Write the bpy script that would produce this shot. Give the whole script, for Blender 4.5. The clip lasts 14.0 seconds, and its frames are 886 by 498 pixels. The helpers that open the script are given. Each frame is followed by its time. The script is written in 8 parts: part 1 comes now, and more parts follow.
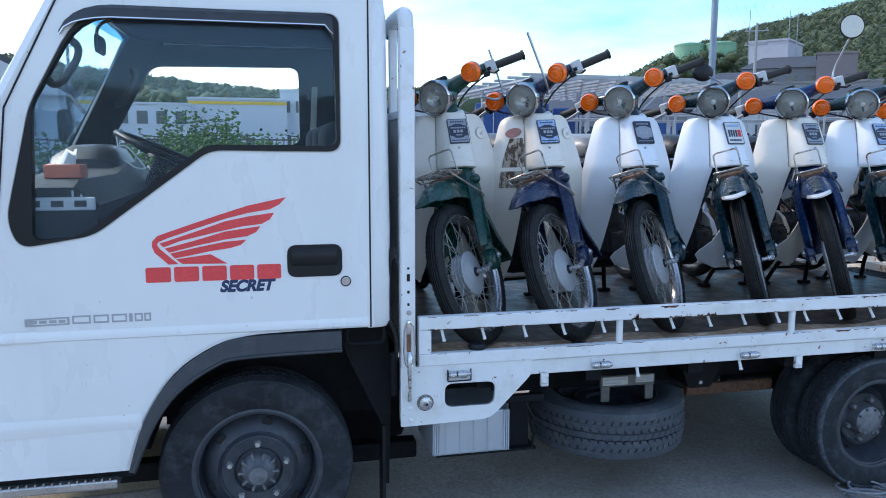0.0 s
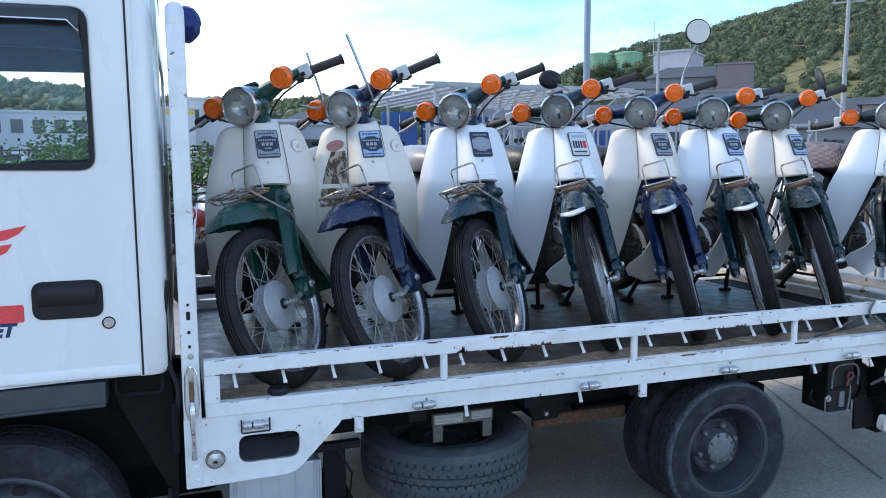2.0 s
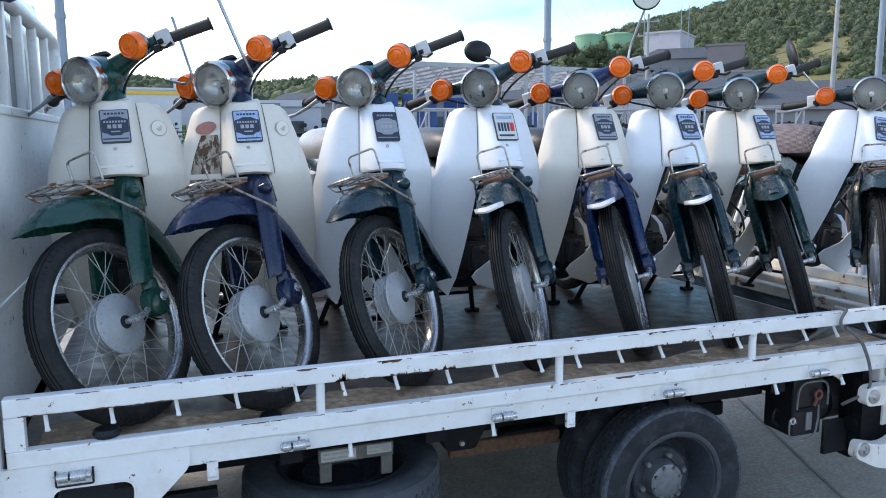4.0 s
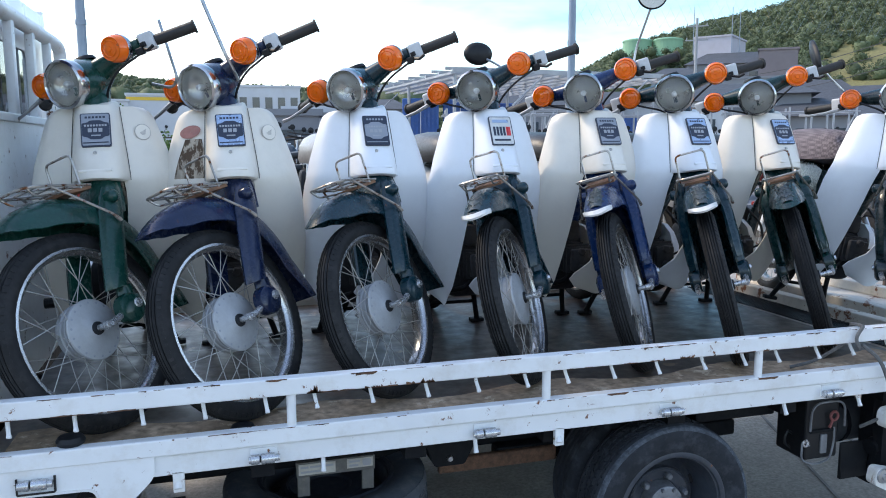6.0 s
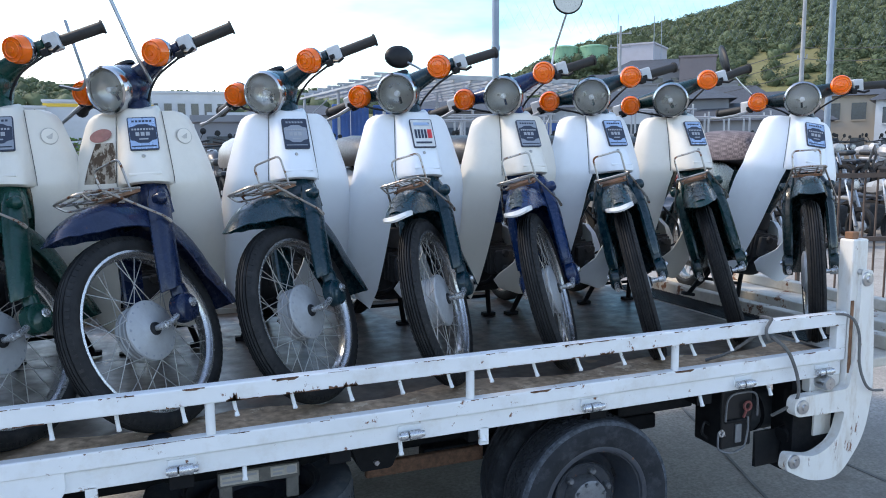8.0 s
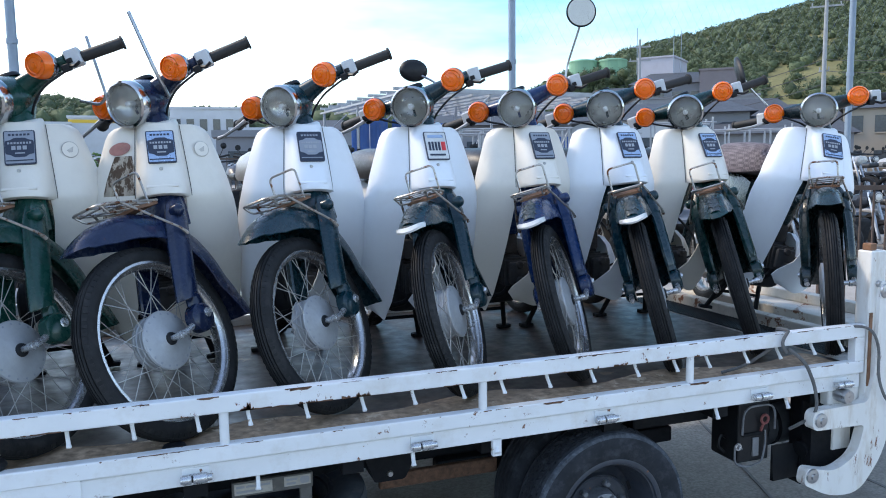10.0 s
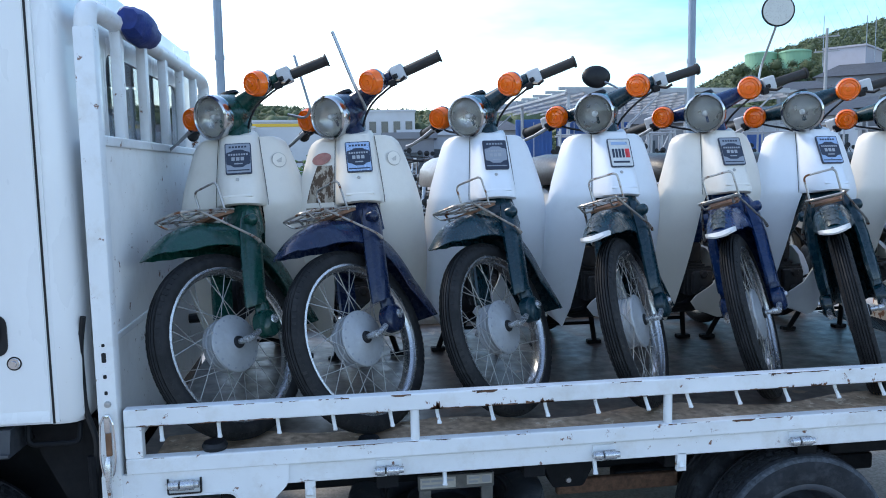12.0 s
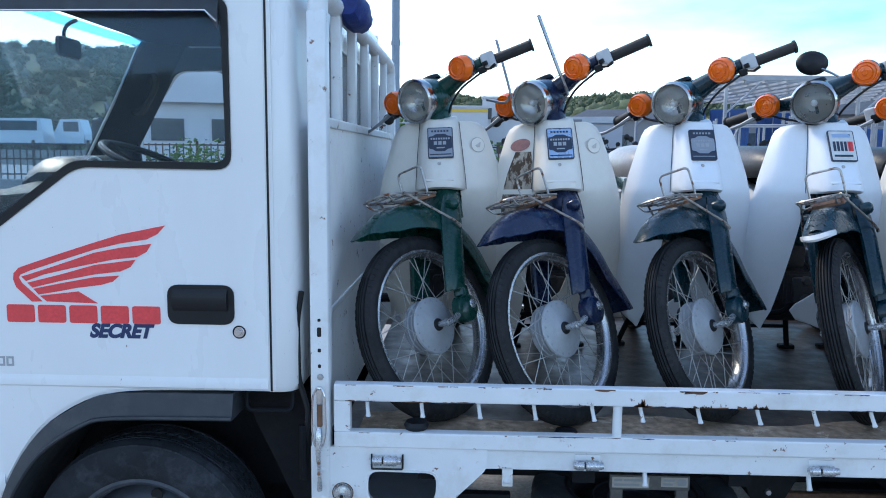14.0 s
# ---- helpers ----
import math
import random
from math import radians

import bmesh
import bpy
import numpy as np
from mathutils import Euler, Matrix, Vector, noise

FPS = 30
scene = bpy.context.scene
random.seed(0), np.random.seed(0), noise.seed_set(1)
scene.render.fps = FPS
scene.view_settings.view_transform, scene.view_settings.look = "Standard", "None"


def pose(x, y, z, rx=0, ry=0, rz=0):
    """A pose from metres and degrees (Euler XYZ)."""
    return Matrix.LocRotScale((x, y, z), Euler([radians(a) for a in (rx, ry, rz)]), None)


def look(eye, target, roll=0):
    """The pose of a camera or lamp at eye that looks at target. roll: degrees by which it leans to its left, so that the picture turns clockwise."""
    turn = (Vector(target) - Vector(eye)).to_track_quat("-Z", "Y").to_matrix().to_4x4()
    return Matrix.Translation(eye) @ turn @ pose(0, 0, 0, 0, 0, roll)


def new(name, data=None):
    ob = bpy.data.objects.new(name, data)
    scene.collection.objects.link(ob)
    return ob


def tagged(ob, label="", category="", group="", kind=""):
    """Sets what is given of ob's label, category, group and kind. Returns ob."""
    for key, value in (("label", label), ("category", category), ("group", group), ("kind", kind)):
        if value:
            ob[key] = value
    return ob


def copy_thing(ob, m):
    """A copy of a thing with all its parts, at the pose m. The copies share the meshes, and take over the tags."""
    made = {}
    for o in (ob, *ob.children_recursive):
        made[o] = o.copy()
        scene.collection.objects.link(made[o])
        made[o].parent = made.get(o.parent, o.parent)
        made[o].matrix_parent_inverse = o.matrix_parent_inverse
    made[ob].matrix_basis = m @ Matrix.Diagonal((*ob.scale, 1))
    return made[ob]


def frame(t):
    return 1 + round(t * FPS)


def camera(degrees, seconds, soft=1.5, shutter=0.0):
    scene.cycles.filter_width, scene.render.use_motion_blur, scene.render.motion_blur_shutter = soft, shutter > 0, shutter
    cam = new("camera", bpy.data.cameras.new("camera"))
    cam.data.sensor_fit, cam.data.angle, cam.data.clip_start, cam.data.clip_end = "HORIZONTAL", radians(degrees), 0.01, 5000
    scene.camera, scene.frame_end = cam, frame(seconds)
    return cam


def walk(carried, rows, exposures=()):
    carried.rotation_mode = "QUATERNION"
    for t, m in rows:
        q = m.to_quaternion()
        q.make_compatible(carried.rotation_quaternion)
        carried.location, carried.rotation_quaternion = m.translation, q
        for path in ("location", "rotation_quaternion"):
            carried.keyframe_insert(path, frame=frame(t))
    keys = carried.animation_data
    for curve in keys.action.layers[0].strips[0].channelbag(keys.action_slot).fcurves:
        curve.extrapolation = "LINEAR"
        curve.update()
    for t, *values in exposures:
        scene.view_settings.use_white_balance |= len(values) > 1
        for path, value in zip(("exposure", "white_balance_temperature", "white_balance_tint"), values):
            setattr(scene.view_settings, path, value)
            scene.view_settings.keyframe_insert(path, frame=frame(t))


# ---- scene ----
cam = camera(60.4, 14.0, soft=1.0)
# seconds, eye, target, roll
PATH = [
    (0, (-0.488, -2.464, 1.382), (-0.04, -0.529, 1.122), 0.1),
    (0.5, (-0.436, -2.43, 1.399), (0.106, -0.519, 1.124), -0.2),
    (1, (-0.316, -2.369, 1.427), (0.286, -0.474, 1.152), -0.1),
    (1.5, (-0.168, -2.308, 1.403), (0.457, -0.415, 1.179), 0.1),
    (2, (-0.045, -2.259, 1.404), (0.606, -0.376, 1.164), -0.3),
    (2.5, (0.030, -2.152, 1.393), (0.734, -0.294, 1.124), -0.2),
    (3, (0.147, -2.021, 1.418), (0.888, -0.182, 1.128), -0.3),
    (5.5, (0.586, -1.91, 1.401), (1.12, -0.003, 1.13), -0.3),
    (6, (0.588, -1.913, 1.407), (1.144, -0.011, 1.137), -0.2),
    (6.5, (0.598, -1.917, 1.403), (1.191, -0.025, 1.144), -0.4),
    (7, (0.607, -1.923, 1.398), (1.238, -0.043, 1.146), -0.6),
    (7.5, (0.618, -1.929, 1.399), (1.295, -0.065, 1.144), -0.7),
    (8, (0.620, -1.926, 1.396), (1.341, -0.079, 1.14), -0.6),
    (10.5, (0.635, -1.948, 1.389), (1.267, -0.065, 1.174), -0.8),
    (11, (0.611, -1.951, 1.412), (1.16, -0.045, 1.184), -0.8),
    (11.5, (0.594, -1.958, 1.405), (1.025, -0.019, 1.194), -0.8),
    (12, (0.554, -1.962, 1.416), (0.825, 0.007, 1.203), -1.0),
    (12.5, (0.510, -1.954, 1.409), (0.647, 0.029, 1.186), -0.8),
    (13, (0.461, -1.945, 1.404), (0.505, 0.041, 1.173), -0.3),
    (13.5, (0.406, -1.93, 1.422), (0.378, 0.055, 1.174), 0.1),
    (14, (0.356, -1.918, 1.417), (0.281, 0.066, 1.171), 0.5),
]
# the clip opens and closes on the white cab, cooler and darker than between: seconds, stops, kelvin, tint
EXPOSURES = [(0.0, 1.71, 6600, 12), (1.0, 1.93, 7050, 13), (2.5, 1.83, 6800, 12), (3.0, 1.94, 7500, 13), (7.5, 1.94, 7350, 13), (11.0, 1.87, 6950, 11), (12.5, 1.79, 6650, 10), (14.0, 1.73, 6500, 10)]
walk(cam, [(t, look(eye, target, roll)) for t, eye, target, roll in PATH], EXPOSURES)

# ---- sky and a veiled sun ahead ----
SUN_AZ, SUN_EL = -52.0, 44.0  # degrees: bearing from +y towards +x, height
world = bpy.data.worlds.new("sky")
scene.world = world
world.use_nodes = True
wn, wl = world.node_tree.nodes, world.node_tree.links
sky = wn.new("ShaderNodeTexSky")
sky.sky_type, sky.sun_disc = "NISHITA", False
sky.sun_elevation, sky.sun_rotation = radians(SUN_EL), radians(SUN_AZ)
sky.air_density, sky.dust_density, sky.ozone_density = 1.0, 0.3, 0.8
wn["Background"].inputs["Strength"].default_value = 0.13
# thin bright cloud with a clearer blue gap low over the hill
GAP_AZ, GAP_EL = 38.0, 24.0
gap_way = (math.sin(radians(GAP_AZ)) * math.cos(radians(GAP_EL)), math.cos(radians(GAP_AZ)) * math.cos(radians(GAP_EL)), math.sin(radians(GAP_EL)))
way, dot, wisp, stretch, near, tint = wn.new("ShaderNodeTexCoord"), wn.new("ShaderNodeVectorMath"), wn.new("ShaderNodeTexNoise"), wn.new("ShaderNodeMapping"), wn.new("ShaderNodeMapRange"), wn.new("ShaderNodeMix")
dot.operation, tint.data_type, tint.blend_type = "DOT_PRODUCT", "RGBA", "MULTIPLY"
dot.inputs[1].default_value = gap_way
stretch.inputs["Scale"].default_value = (1.0, 1.0, 4.0)
wisp.inputs["Scale"].default_value, wisp.inputs["Detail"].default_value, wisp.inputs["Roughness"].default_value = 2.6, 5.0, 0.55
spread = wn.new("ShaderNodeMath")
spread.operation = "MULTIPLY_ADD"
spread.inputs[1].default_value = 0.34
wl.new(way.outputs["Generated"], dot.inputs[0])
wl.new(way.outputs["Generated"], stretch.inputs["Vector"])
wl.new(stretch.outputs[0], wisp.inputs["Vector"])
wl.new(wisp.outputs["Fac"], spread.inputs[0])
wl.new(dot.outputs["Value"], spread.inputs[2])
near.inputs[1].default_value, near.inputs[2].default_value = 0.98, 1.15
wl.new(spread.outputs[0], near.inputs[0])
wl.new(near.outputs[0], tint.inputs[0])
wl.new(sky.outputs[0], tint.inputs[6])
tint.inputs[7].default_value = (0.26, 0.49, 0.57, 1)
wl.new(tint.outputs[2], wn["Background"].inputs["Color"])
sun_data = bpy.data.lights.new("sun", "SUN")
sun_data.energy, sun_data.angle, sun_data.color = 0.85, radians(10.0), (1.0, 0.92, 0.8)
sun = new("sun", sun_data)
sun_way = Vector((math.sin(radians(SUN_AZ)) * math.cos(radians(SUN_EL)), math.cos(radians(SUN_AZ)) * math.cos(radians(SUN_EL)), math.sin(radians(SUN_EL))))
sun.matrix_basis = look(sun_way * 60, (0, 0, 0))

# ---- building tools ----


def part(name, bm, material, parent=None, label="", smooth=False, basis=None):
    """Links a bmesh as one mesh object under a thing or a part."""
    me = bpy.data.meshes.new(name)
    bmesh.ops.recalc_face_normals(bm, faces=bm.faces)
    bm.to_mesh(me)
    bm.free()
    return place(name, me, material, parent, label, smooth, basis)


def place(name, me, material=None, parent=None, label="", smooth=False, basis=None):
    if material is not None and not me.materials:
        me.materials.append(material)
    if smooth:
        for f in me.polygons:
            f.use_smooth = True
        me.set_sharp_from_angle(angle=radians(38))
    ob = new(name, me)
    if parent is not None:
        ob.parent = parent
    if basis is not None:
        ob.matrix_basis = basis
    if label:
        ob["label"] = label
    return ob


def root(name, label, category, m=None, group="", kind=""):
    """An empty at the base of a thing."""
    ob = new(name)
    ob.empty_display_size = 0.1
    if m is not None:
        ob.matrix_basis = m
    return tagged(ob, label, category, group, kind)


def add_box(bm, x0, x1, y0, y1, z0, z1, bevel=0.0, seg=2):
    vs = [bm.verts.new((x, y, z)) for x in (x0, x1) for y in (y0, y1) for z in (z0, z1)]
    quads = ((0, 1, 3, 2), (4, 6, 7, 5), (0, 4, 5, 1), (2, 3, 7, 6), (0, 2, 6, 4), (1, 5, 7, 3))
    fs = [bm.faces.new([vs[i] for i in q]) for q in quads]
    if bevel:
        es = list({e for f in fs for e in f.edges})
        bmesh.ops.bevel(bm, geom=es, offset=bevel, segments=seg, profile=0.5, affect="EDGES")
    return bm


def box(x0, x1, y0, y1, z0, z1, bevel=0.0, seg=2):
    return add_box(bmesh.new(), x0, x1, y0, y1, z0, z1, bevel, seg)


def add_loft(bm, rings, closed=True, caps=True):
    """A skin over rings of equally many points."""
    rows = [[bm.verts.new(p) for p in ring] for ring in rings]
    n = len(rows[0])
    for a, b in zip(rows, rows[1:]):
        for i in range(n if closed else n - 1):
            j = (i + 1) % n
            bm.faces.new((a[i], a[j], b[j], b[i]))
    if caps and closed:
        bm.faces.new(rows[0][::-1])
        bm.faces.new(rows[-1])
    return bm


def loft(rings, closed=True, caps=True):
    return add_loft(bmesh.new(), rings, closed, caps)


def add_tube(bm, pts, r, n=8, caps=True):
    """A round bar along a line of points; r: one radius, or one a point."""
    pts = [Vector(p) for p in pts]
    rs = r if isinstance(r, (list, tuple)) else [r] * len(pts)
    rings, side = [], None
    for i, p in enumerate(pts):
        d = (pts[min(i + 1, len(pts) - 1)] - pts[max(i - 1, 0)]).normalized()
        if side is None:
            side = d.orthogonal().normalized()
        side = (side - d * side.dot(d)).normalized()
        up = d.cross(side)
        rings.append([p + rs[i] * (side * math.cos(a) + up * math.sin(a)) for a in (2 * math.pi * k / n for k in range(n))])
    return add_loft(bm, rings, True, caps)


def tube(pts, r, n=8, caps=True):
    return add_tube(bmesh.new(), pts, r, n, caps)


def bend(pts, r=0.03, n=5):
    """Rounds the corners of a line of points."""
    pts = [Vector(p) for p in pts]
    out = [pts[0]]
    for a, b, c in zip(pts, pts[1:], pts[2:]):
        u, v = (a - b), (c - b)
        k = min(r, u.length * 0.49, v.length * 0.49)
        s, e = b + u.normalized() * k, b + v.normalized() * k
        out += [s.lerp(b, t).lerp(b.lerp(e, t), t) for t in (i / n for i in range(n + 1))]
    return out + [pts[-1]]


def add_lathe(bm, profile, centre=(0, 0, 0), axis="y", n=32, close=False):
    """Turns a profile of (radius, along) about an axis."""
    c = Vector(centre)
    frames = {"y": (Vector((1, 0, 0)), Vector((0, 0, 1)), Vector((0, 1, 0))), "x": (Vector((0, 1, 0)), Vector((0, 0, 1)), Vector((1, 0, 0))),
              "z": (Vector((1, 0, 0)), Vector((0, 1, 0)), Vector((0, 0, 1)))}
    u, v, w = frames[axis]
    rings = []
    for k in range(n):
        a = 2 * math.pi * k / n
        d = u * math.cos(a) + v * math.sin(a)
        rings.append([bm.verts.new(c + d * max(r, 1e-4) + w * h) for r, h in profile])
    m = len(profile)
    for k in range(n):
        a, b = rings[k], rings[(k + 1) % n]
        for i in range(m if close else m - 1):
            bm.faces.new((a[i], a[(i + 1) % m], b[(i + 1) % m], b[i]))
    return bm


def lathe(profile, centre=(0, 0, 0), axis="y", n=32, close=False):
    return add_lathe(bmesh.new(), profile, centre, axis, n, close)


def flow(pts, n=4):
    """A smooth line through points."""
    P = [Vector(p) for p in pts]
    out = []
    for i in range(len(P) - 1):
        a, b, c, d = P[max(i - 1, 0)], P[i], P[i + 1], P[min(i + 2, len(P) - 1)]
        for k in range(n):
            t = k / n
            out.append(0.5 * (2 * b + (c - a) * t + (2 * a - 5 * b + 4 * c - d) * t * t + (3 * b - a - 3 * c + d) * t ** 3))
    return [tuple(p) for p in out + [P[-1]]]


def rounded(pts, r=0.02, n=4):
    """A closed outline of (u, v) with rounded corners; a third number is the corner's own radius."""
    out, m = [], len(pts)
    for i, p in enumerate(pts):
        a, b, c = Vector(pts[i - 1][:2]), Vector(p[:2]), Vector(pts[(i + 1) % m][:2])
        k = min(p[2] if len(p) > 2 else r, (a - b).length * 0.45, (c - b).length * 0.45)
        s, e = b + (a - b).normalized() * k, b + (c - b).normalized() * k
        out += [s.lerp(b, t).lerp(b.lerp(e, t), t) for t in (j / n for j in range(n + 1))]
    return out


def add_plate(bm, outline, y0, y1, holes=()):
    """A plate in the x-z plane between y0 and y1, with holes cut through."""
    edges = []
    for loop in (outline, *holes):
        vs = [bm.verts.new((p[0], y0, p[1])) for p in loop]
        edges += [bm.edges.new((a, b)) for a, b in zip(vs, vs[1:] + vs[:1])]
    fs = [g for g in bmesh.ops.triangle_fill(bm, use_beauty=True, use_dissolve=False, edges=edges)["geom"] if isinstance(g, bmesh.types.BMFace)]
    out = bmesh.ops.extrude_face_region(bm, geom=fs)
    bmesh.ops.translate(bm, verts=[g for g in out["geom"] if isinstance(g, bmesh.types.BMVert)], vec=(0, y1 - y0, 0))
    return bm


def plate(outline, y0, y1, holes=()):
    return add_plate(bmesh.new(), outline, y0, y1, holes)


def lettering(name, text, size, material, parent, m, shear=0.0, depth=0.0006, stretch=1.0, weight=0.0):
    cu = bpy.data.curves.new(name, "FONT")
    cu.body, cu.size, cu.shear, cu.extrude, cu.offset = text, size, shear, depth, weight
    ob = bpy.data.objects.new(name, cu)
    scene.collection.objects.link(ob)
    bpy.context.view_layer.update()
    me = bpy.data.meshes.new_from_object(ob.evaluated_get(bpy.context.evaluated_depsgraph_get()))
    bpy.data.objects.remove(ob)
    me.transform(Matrix.Diagonal((stretch, 1, 1, 1)))
    me.materials.clear()
    return place(name, me, material, parent, basis=m)

# ---- materials ----
def mat(name, base, rough=0.5, metal=0.0, vary=0.12, scale=6.0, fine=0.0, fine_scale=300.0, bump=0.0, bump_scale=60.0, rust=0.0, rust_scale=14.0,
        rust_colour=(0.16, 0.06, 0.025), dirt=0.0, dirt_colour=(0.25, 0.22, 0.18), coat=0.0, rough_vary=0.1, spec=0.5, piece=0.0, streak=1.0):
    """A surface with broad and fine variation, dirt, spots of rust and a slight relief, all at real size."""
    m = bpy.data.materials.new(name)
    m.use_nodes = True
    nt = m.node_tree
    N, L = nt.nodes, nt.links
    b = N["Principled BSDF"]
    b.inputs["Metallic"].default_value = metal
    b.inputs["Coat Weight"].default_value = coat
    b.inputs["Coat Roughness"].default_value = 0.12
    b.inputs["Specular IOR Level"].default_value = spec
    tc = N.new("ShaderNodeTexCoord")
    mp = N.new("ShaderNodeMapping")
    mp.inputs["Scale"].default_value = (1, 1, streak)
    oi = N.new("ShaderNodeObjectInfo")
    off = N.new("ShaderNodeVectorMath")
    off.operation = "SCALE"
    off.inputs[0].default_value = (17.0, 5.0, 9.0)
    L.new(oi.outputs["Random"], off.inputs["Scale"])
    L.new(tc.outputs["Object"], mp.inputs["Vector"])
    L.new(off.outputs[0], mp.inputs["Location"])

    def tex(s, detail=4.0, rg=0.6):
        n = N.new("ShaderNodeTexNoise")
        n.inputs["Scale"].default_value, n.inputs["Detail"].default_value, n.inputs["Roughness"].default_value = s, detail, rg
        L.new(mp.outputs[0], n.inputs["Vector"])
        return n.outputs["Fac"]

    def span(src, a, c, lo, hi):
        n = N.new("ShaderNodeMapRange")
        n.inputs[1].default_value, n.inputs[2].default_value, n.inputs[3].default_value, n.inputs[4].default_value = a, c, lo, hi
        L.new(src, n.inputs[0])
        return n.outputs[0]

    def mix(fac, a, c, mode="MIX"):
        n = N.new("ShaderNodeMix")
        n.data_type, n.blend_type = "RGBA", mode
        if isinstance(fac, float):
            n.inputs[0].default_value = fac
        else:
            L.new(fac, n.inputs[0])
        for i, v in ((6, a), (7, c)):
            if isinstance(v, tuple):
                n.inputs[i].default_value = (*v, 1)
            else:
                L.new(v, n.inputs[i])
        return n.outputs[2]

    broad = tex(scale)
    col = mix(span(broad, 0.3, 0.7, 0.0, 1.0), tuple(c * (1 - vary) for c in base), tuple(min(1.0, c * (1 + vary)) for c in base))
    if fine:
        col = mix(span(tex(fine_scale, 2.0), 0.3, 0.7, 0.0, 1.0), col, tuple(c * (1 - fine) for c in base))
    if piece:
        col = mix(span(oi.outputs["Random"], 0.0, 1.0, 0.0, piece), col, tuple(c * 0.4 for c in base))
    rough_src = span(tex(scale * 5.3), 0.3, 0.7, max(0.02, rough - rough_vary), min(1.0, rough + rough_vary))
    if dirt:
        col = mix(span(tex(scale * 2.1, 8.0, 0.7), 0.5, 0.75, 0.0, dirt), col, dirt_colour)
    if rust:
        spot = span(tex(rust_scale, 9.0, 0.72), 0.68 - rust * 0.12, 0.70 - rust * 0.10, 0.0, 1.0)
        col = mix(spot, col, rust_colour)
    L.new(col, b.inputs["Base Color"])
    L.new(rough_src, b.inputs["Roughness"])
    if bump:
        bp = N.new("ShaderNodeBump")
        bp.inputs["Strength"].default_value, bp.inputs["Distance"].default_value = bump, 0.003
        L.new(tex(bump_scale, 6.0), bp.inputs["Height"])
        L.new(bp.outputs[0], b.inputs["Normal"])
    return m


def glass(name, tint=(0.9, 0.95, 0.95), rough=0.0, ior=1.45):
    m = bpy.data.materials.new(name)
    m.use_nodes = True
    b = m.node_tree.nodes["Principled BSDF"]
    b.inputs["Base Color"].default_value = (*tint, 1)
    b.inputs["Roughness"].default_value, b.inputs["IOR"].default_value, b.inputs["Transmission Weight"].default_value = rough, ior, 1.0
    return m


TRUCK_WHITE = mat("truck_white_paint", (0.74, 0.755, 0.76), 0.32, vary=0.03, scale=1.5, dirt=0.12, dirt_colour=(0.5, 0.46, 0.4), coat=0.3, rust=0.04, rust_scale=60, streak=0.3)
BED_WHITE = mat("bed_white_paint", (0.72, 0.74, 0.75), 0.42, vary=0.05, scale=5, dirt=0.4, dirt_colour=(0.46, 0.40, 0.32), rust=0.46, rust_scale=24, bump=0.15, bump_scale=30)
SHEET_WHITE = mat("headboard_sheet_paint", (0.80, 0.80, 0.79), 0.42, vary=0.05, scale=5, dirt=0.22, dirt_colour=(0.50, 0.43, 0.34), rust=0.42, rust_scale=26, bump=0.15, bump_scale=30)
RUSTY_WHITE = mat("worn_white_paint", (0.70, 0.69, 0.66), 0.5, vary=0.06, scale=9, dirt=0.6, dirt_colour=(0.40, 0.29, 0.18), rust=0.62, rust_scale=16, bump=0.2, bump_scale=30, streak=0.3)
TRIM_BLACK = mat("trim_black_plastic", (0.010, 0.011, 0.013), 0.45, spec=0.3, vary=0.15, scale=8, bump=0.1, bump_scale=300)
FLARE_GREY = mat("flare_dark_grey_plastic", (0.028, 0.033, 0.040), 0.55, vary=0.1, scale=5, dirt=0.3, dirt_colour=(0.12, 0.12, 0.12), bump=0.1, bump_scale=200)
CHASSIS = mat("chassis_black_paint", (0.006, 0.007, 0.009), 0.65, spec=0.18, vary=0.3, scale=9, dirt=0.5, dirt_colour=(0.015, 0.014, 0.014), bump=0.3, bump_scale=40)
TYRE = mat("tyre_rubber", (0.0135, 0.0140, 0.0152), 0.72, spec=0.28, vary=0.25, scale=8, dirt=0.7, dirt_colour=(0.042, 0.041, 0.041), bump=0.25, bump_scale=80)
WHEEL_STEEL = mat("wheel_dark_steel", (0.036, 0.043, 0.056), 0.5, metal=0.1, vary=0.25, scale=10, dirt=0.5, dirt_colour=(0.12, 0.11, 0.1), rust=0.3, rust_scale=20)
STEEL = mat("bare_steel", (0.42, 0.43, 0.44), 0.35, metal=0.9, vary=0.15, scale=20, dirt=0.3, rust=0.25, rust_scale=40)
CHROME = mat("chrome", (0.60, 0.61, 0.63), 0.14, metal=1.0, vary=0.06, scale=20, dirt=0.15, rough_vary=0.08)
DULL_CHROME = mat("dull_rusty_chrome", (0.42, 0.40, 0.37), 0.35, metal=0.8, vary=0.2, scale=30, rust=1.1, rust_scale=35)
RUST = mat("rusty_steel", (0.2, 0.1, 0.055), 0.8, vary=0.4, scale=20, bump=0.4, bump_scale=60)
LABEL_BEIGE = mat("worn_beige_label", (0.42, 0.40, 0.36), 0.6, vary=0.15, scale=30, dirt=0.4)
HANGER = mat("hanger_dull_steel", (0.12, 0.118, 0.112), 0.6, metal=0.2, vary=0.2, scale=20, dirt=0.5)
ALU = mat("cast_aluminium", (0.37, 0.385, 0.40), 0.5, metal=0.25, vary=0.1, scale=18, dirt=0.28, dirt_colour=(0.25, 0.24, 0.22), bump=0.15, bump_scale=200)
BOX_GREY = mat("box_grey_metal", (0.5, 0.55, 0.6), 0.4, metal=0.5, vary=0.06, scale=4, dirt=0.3)
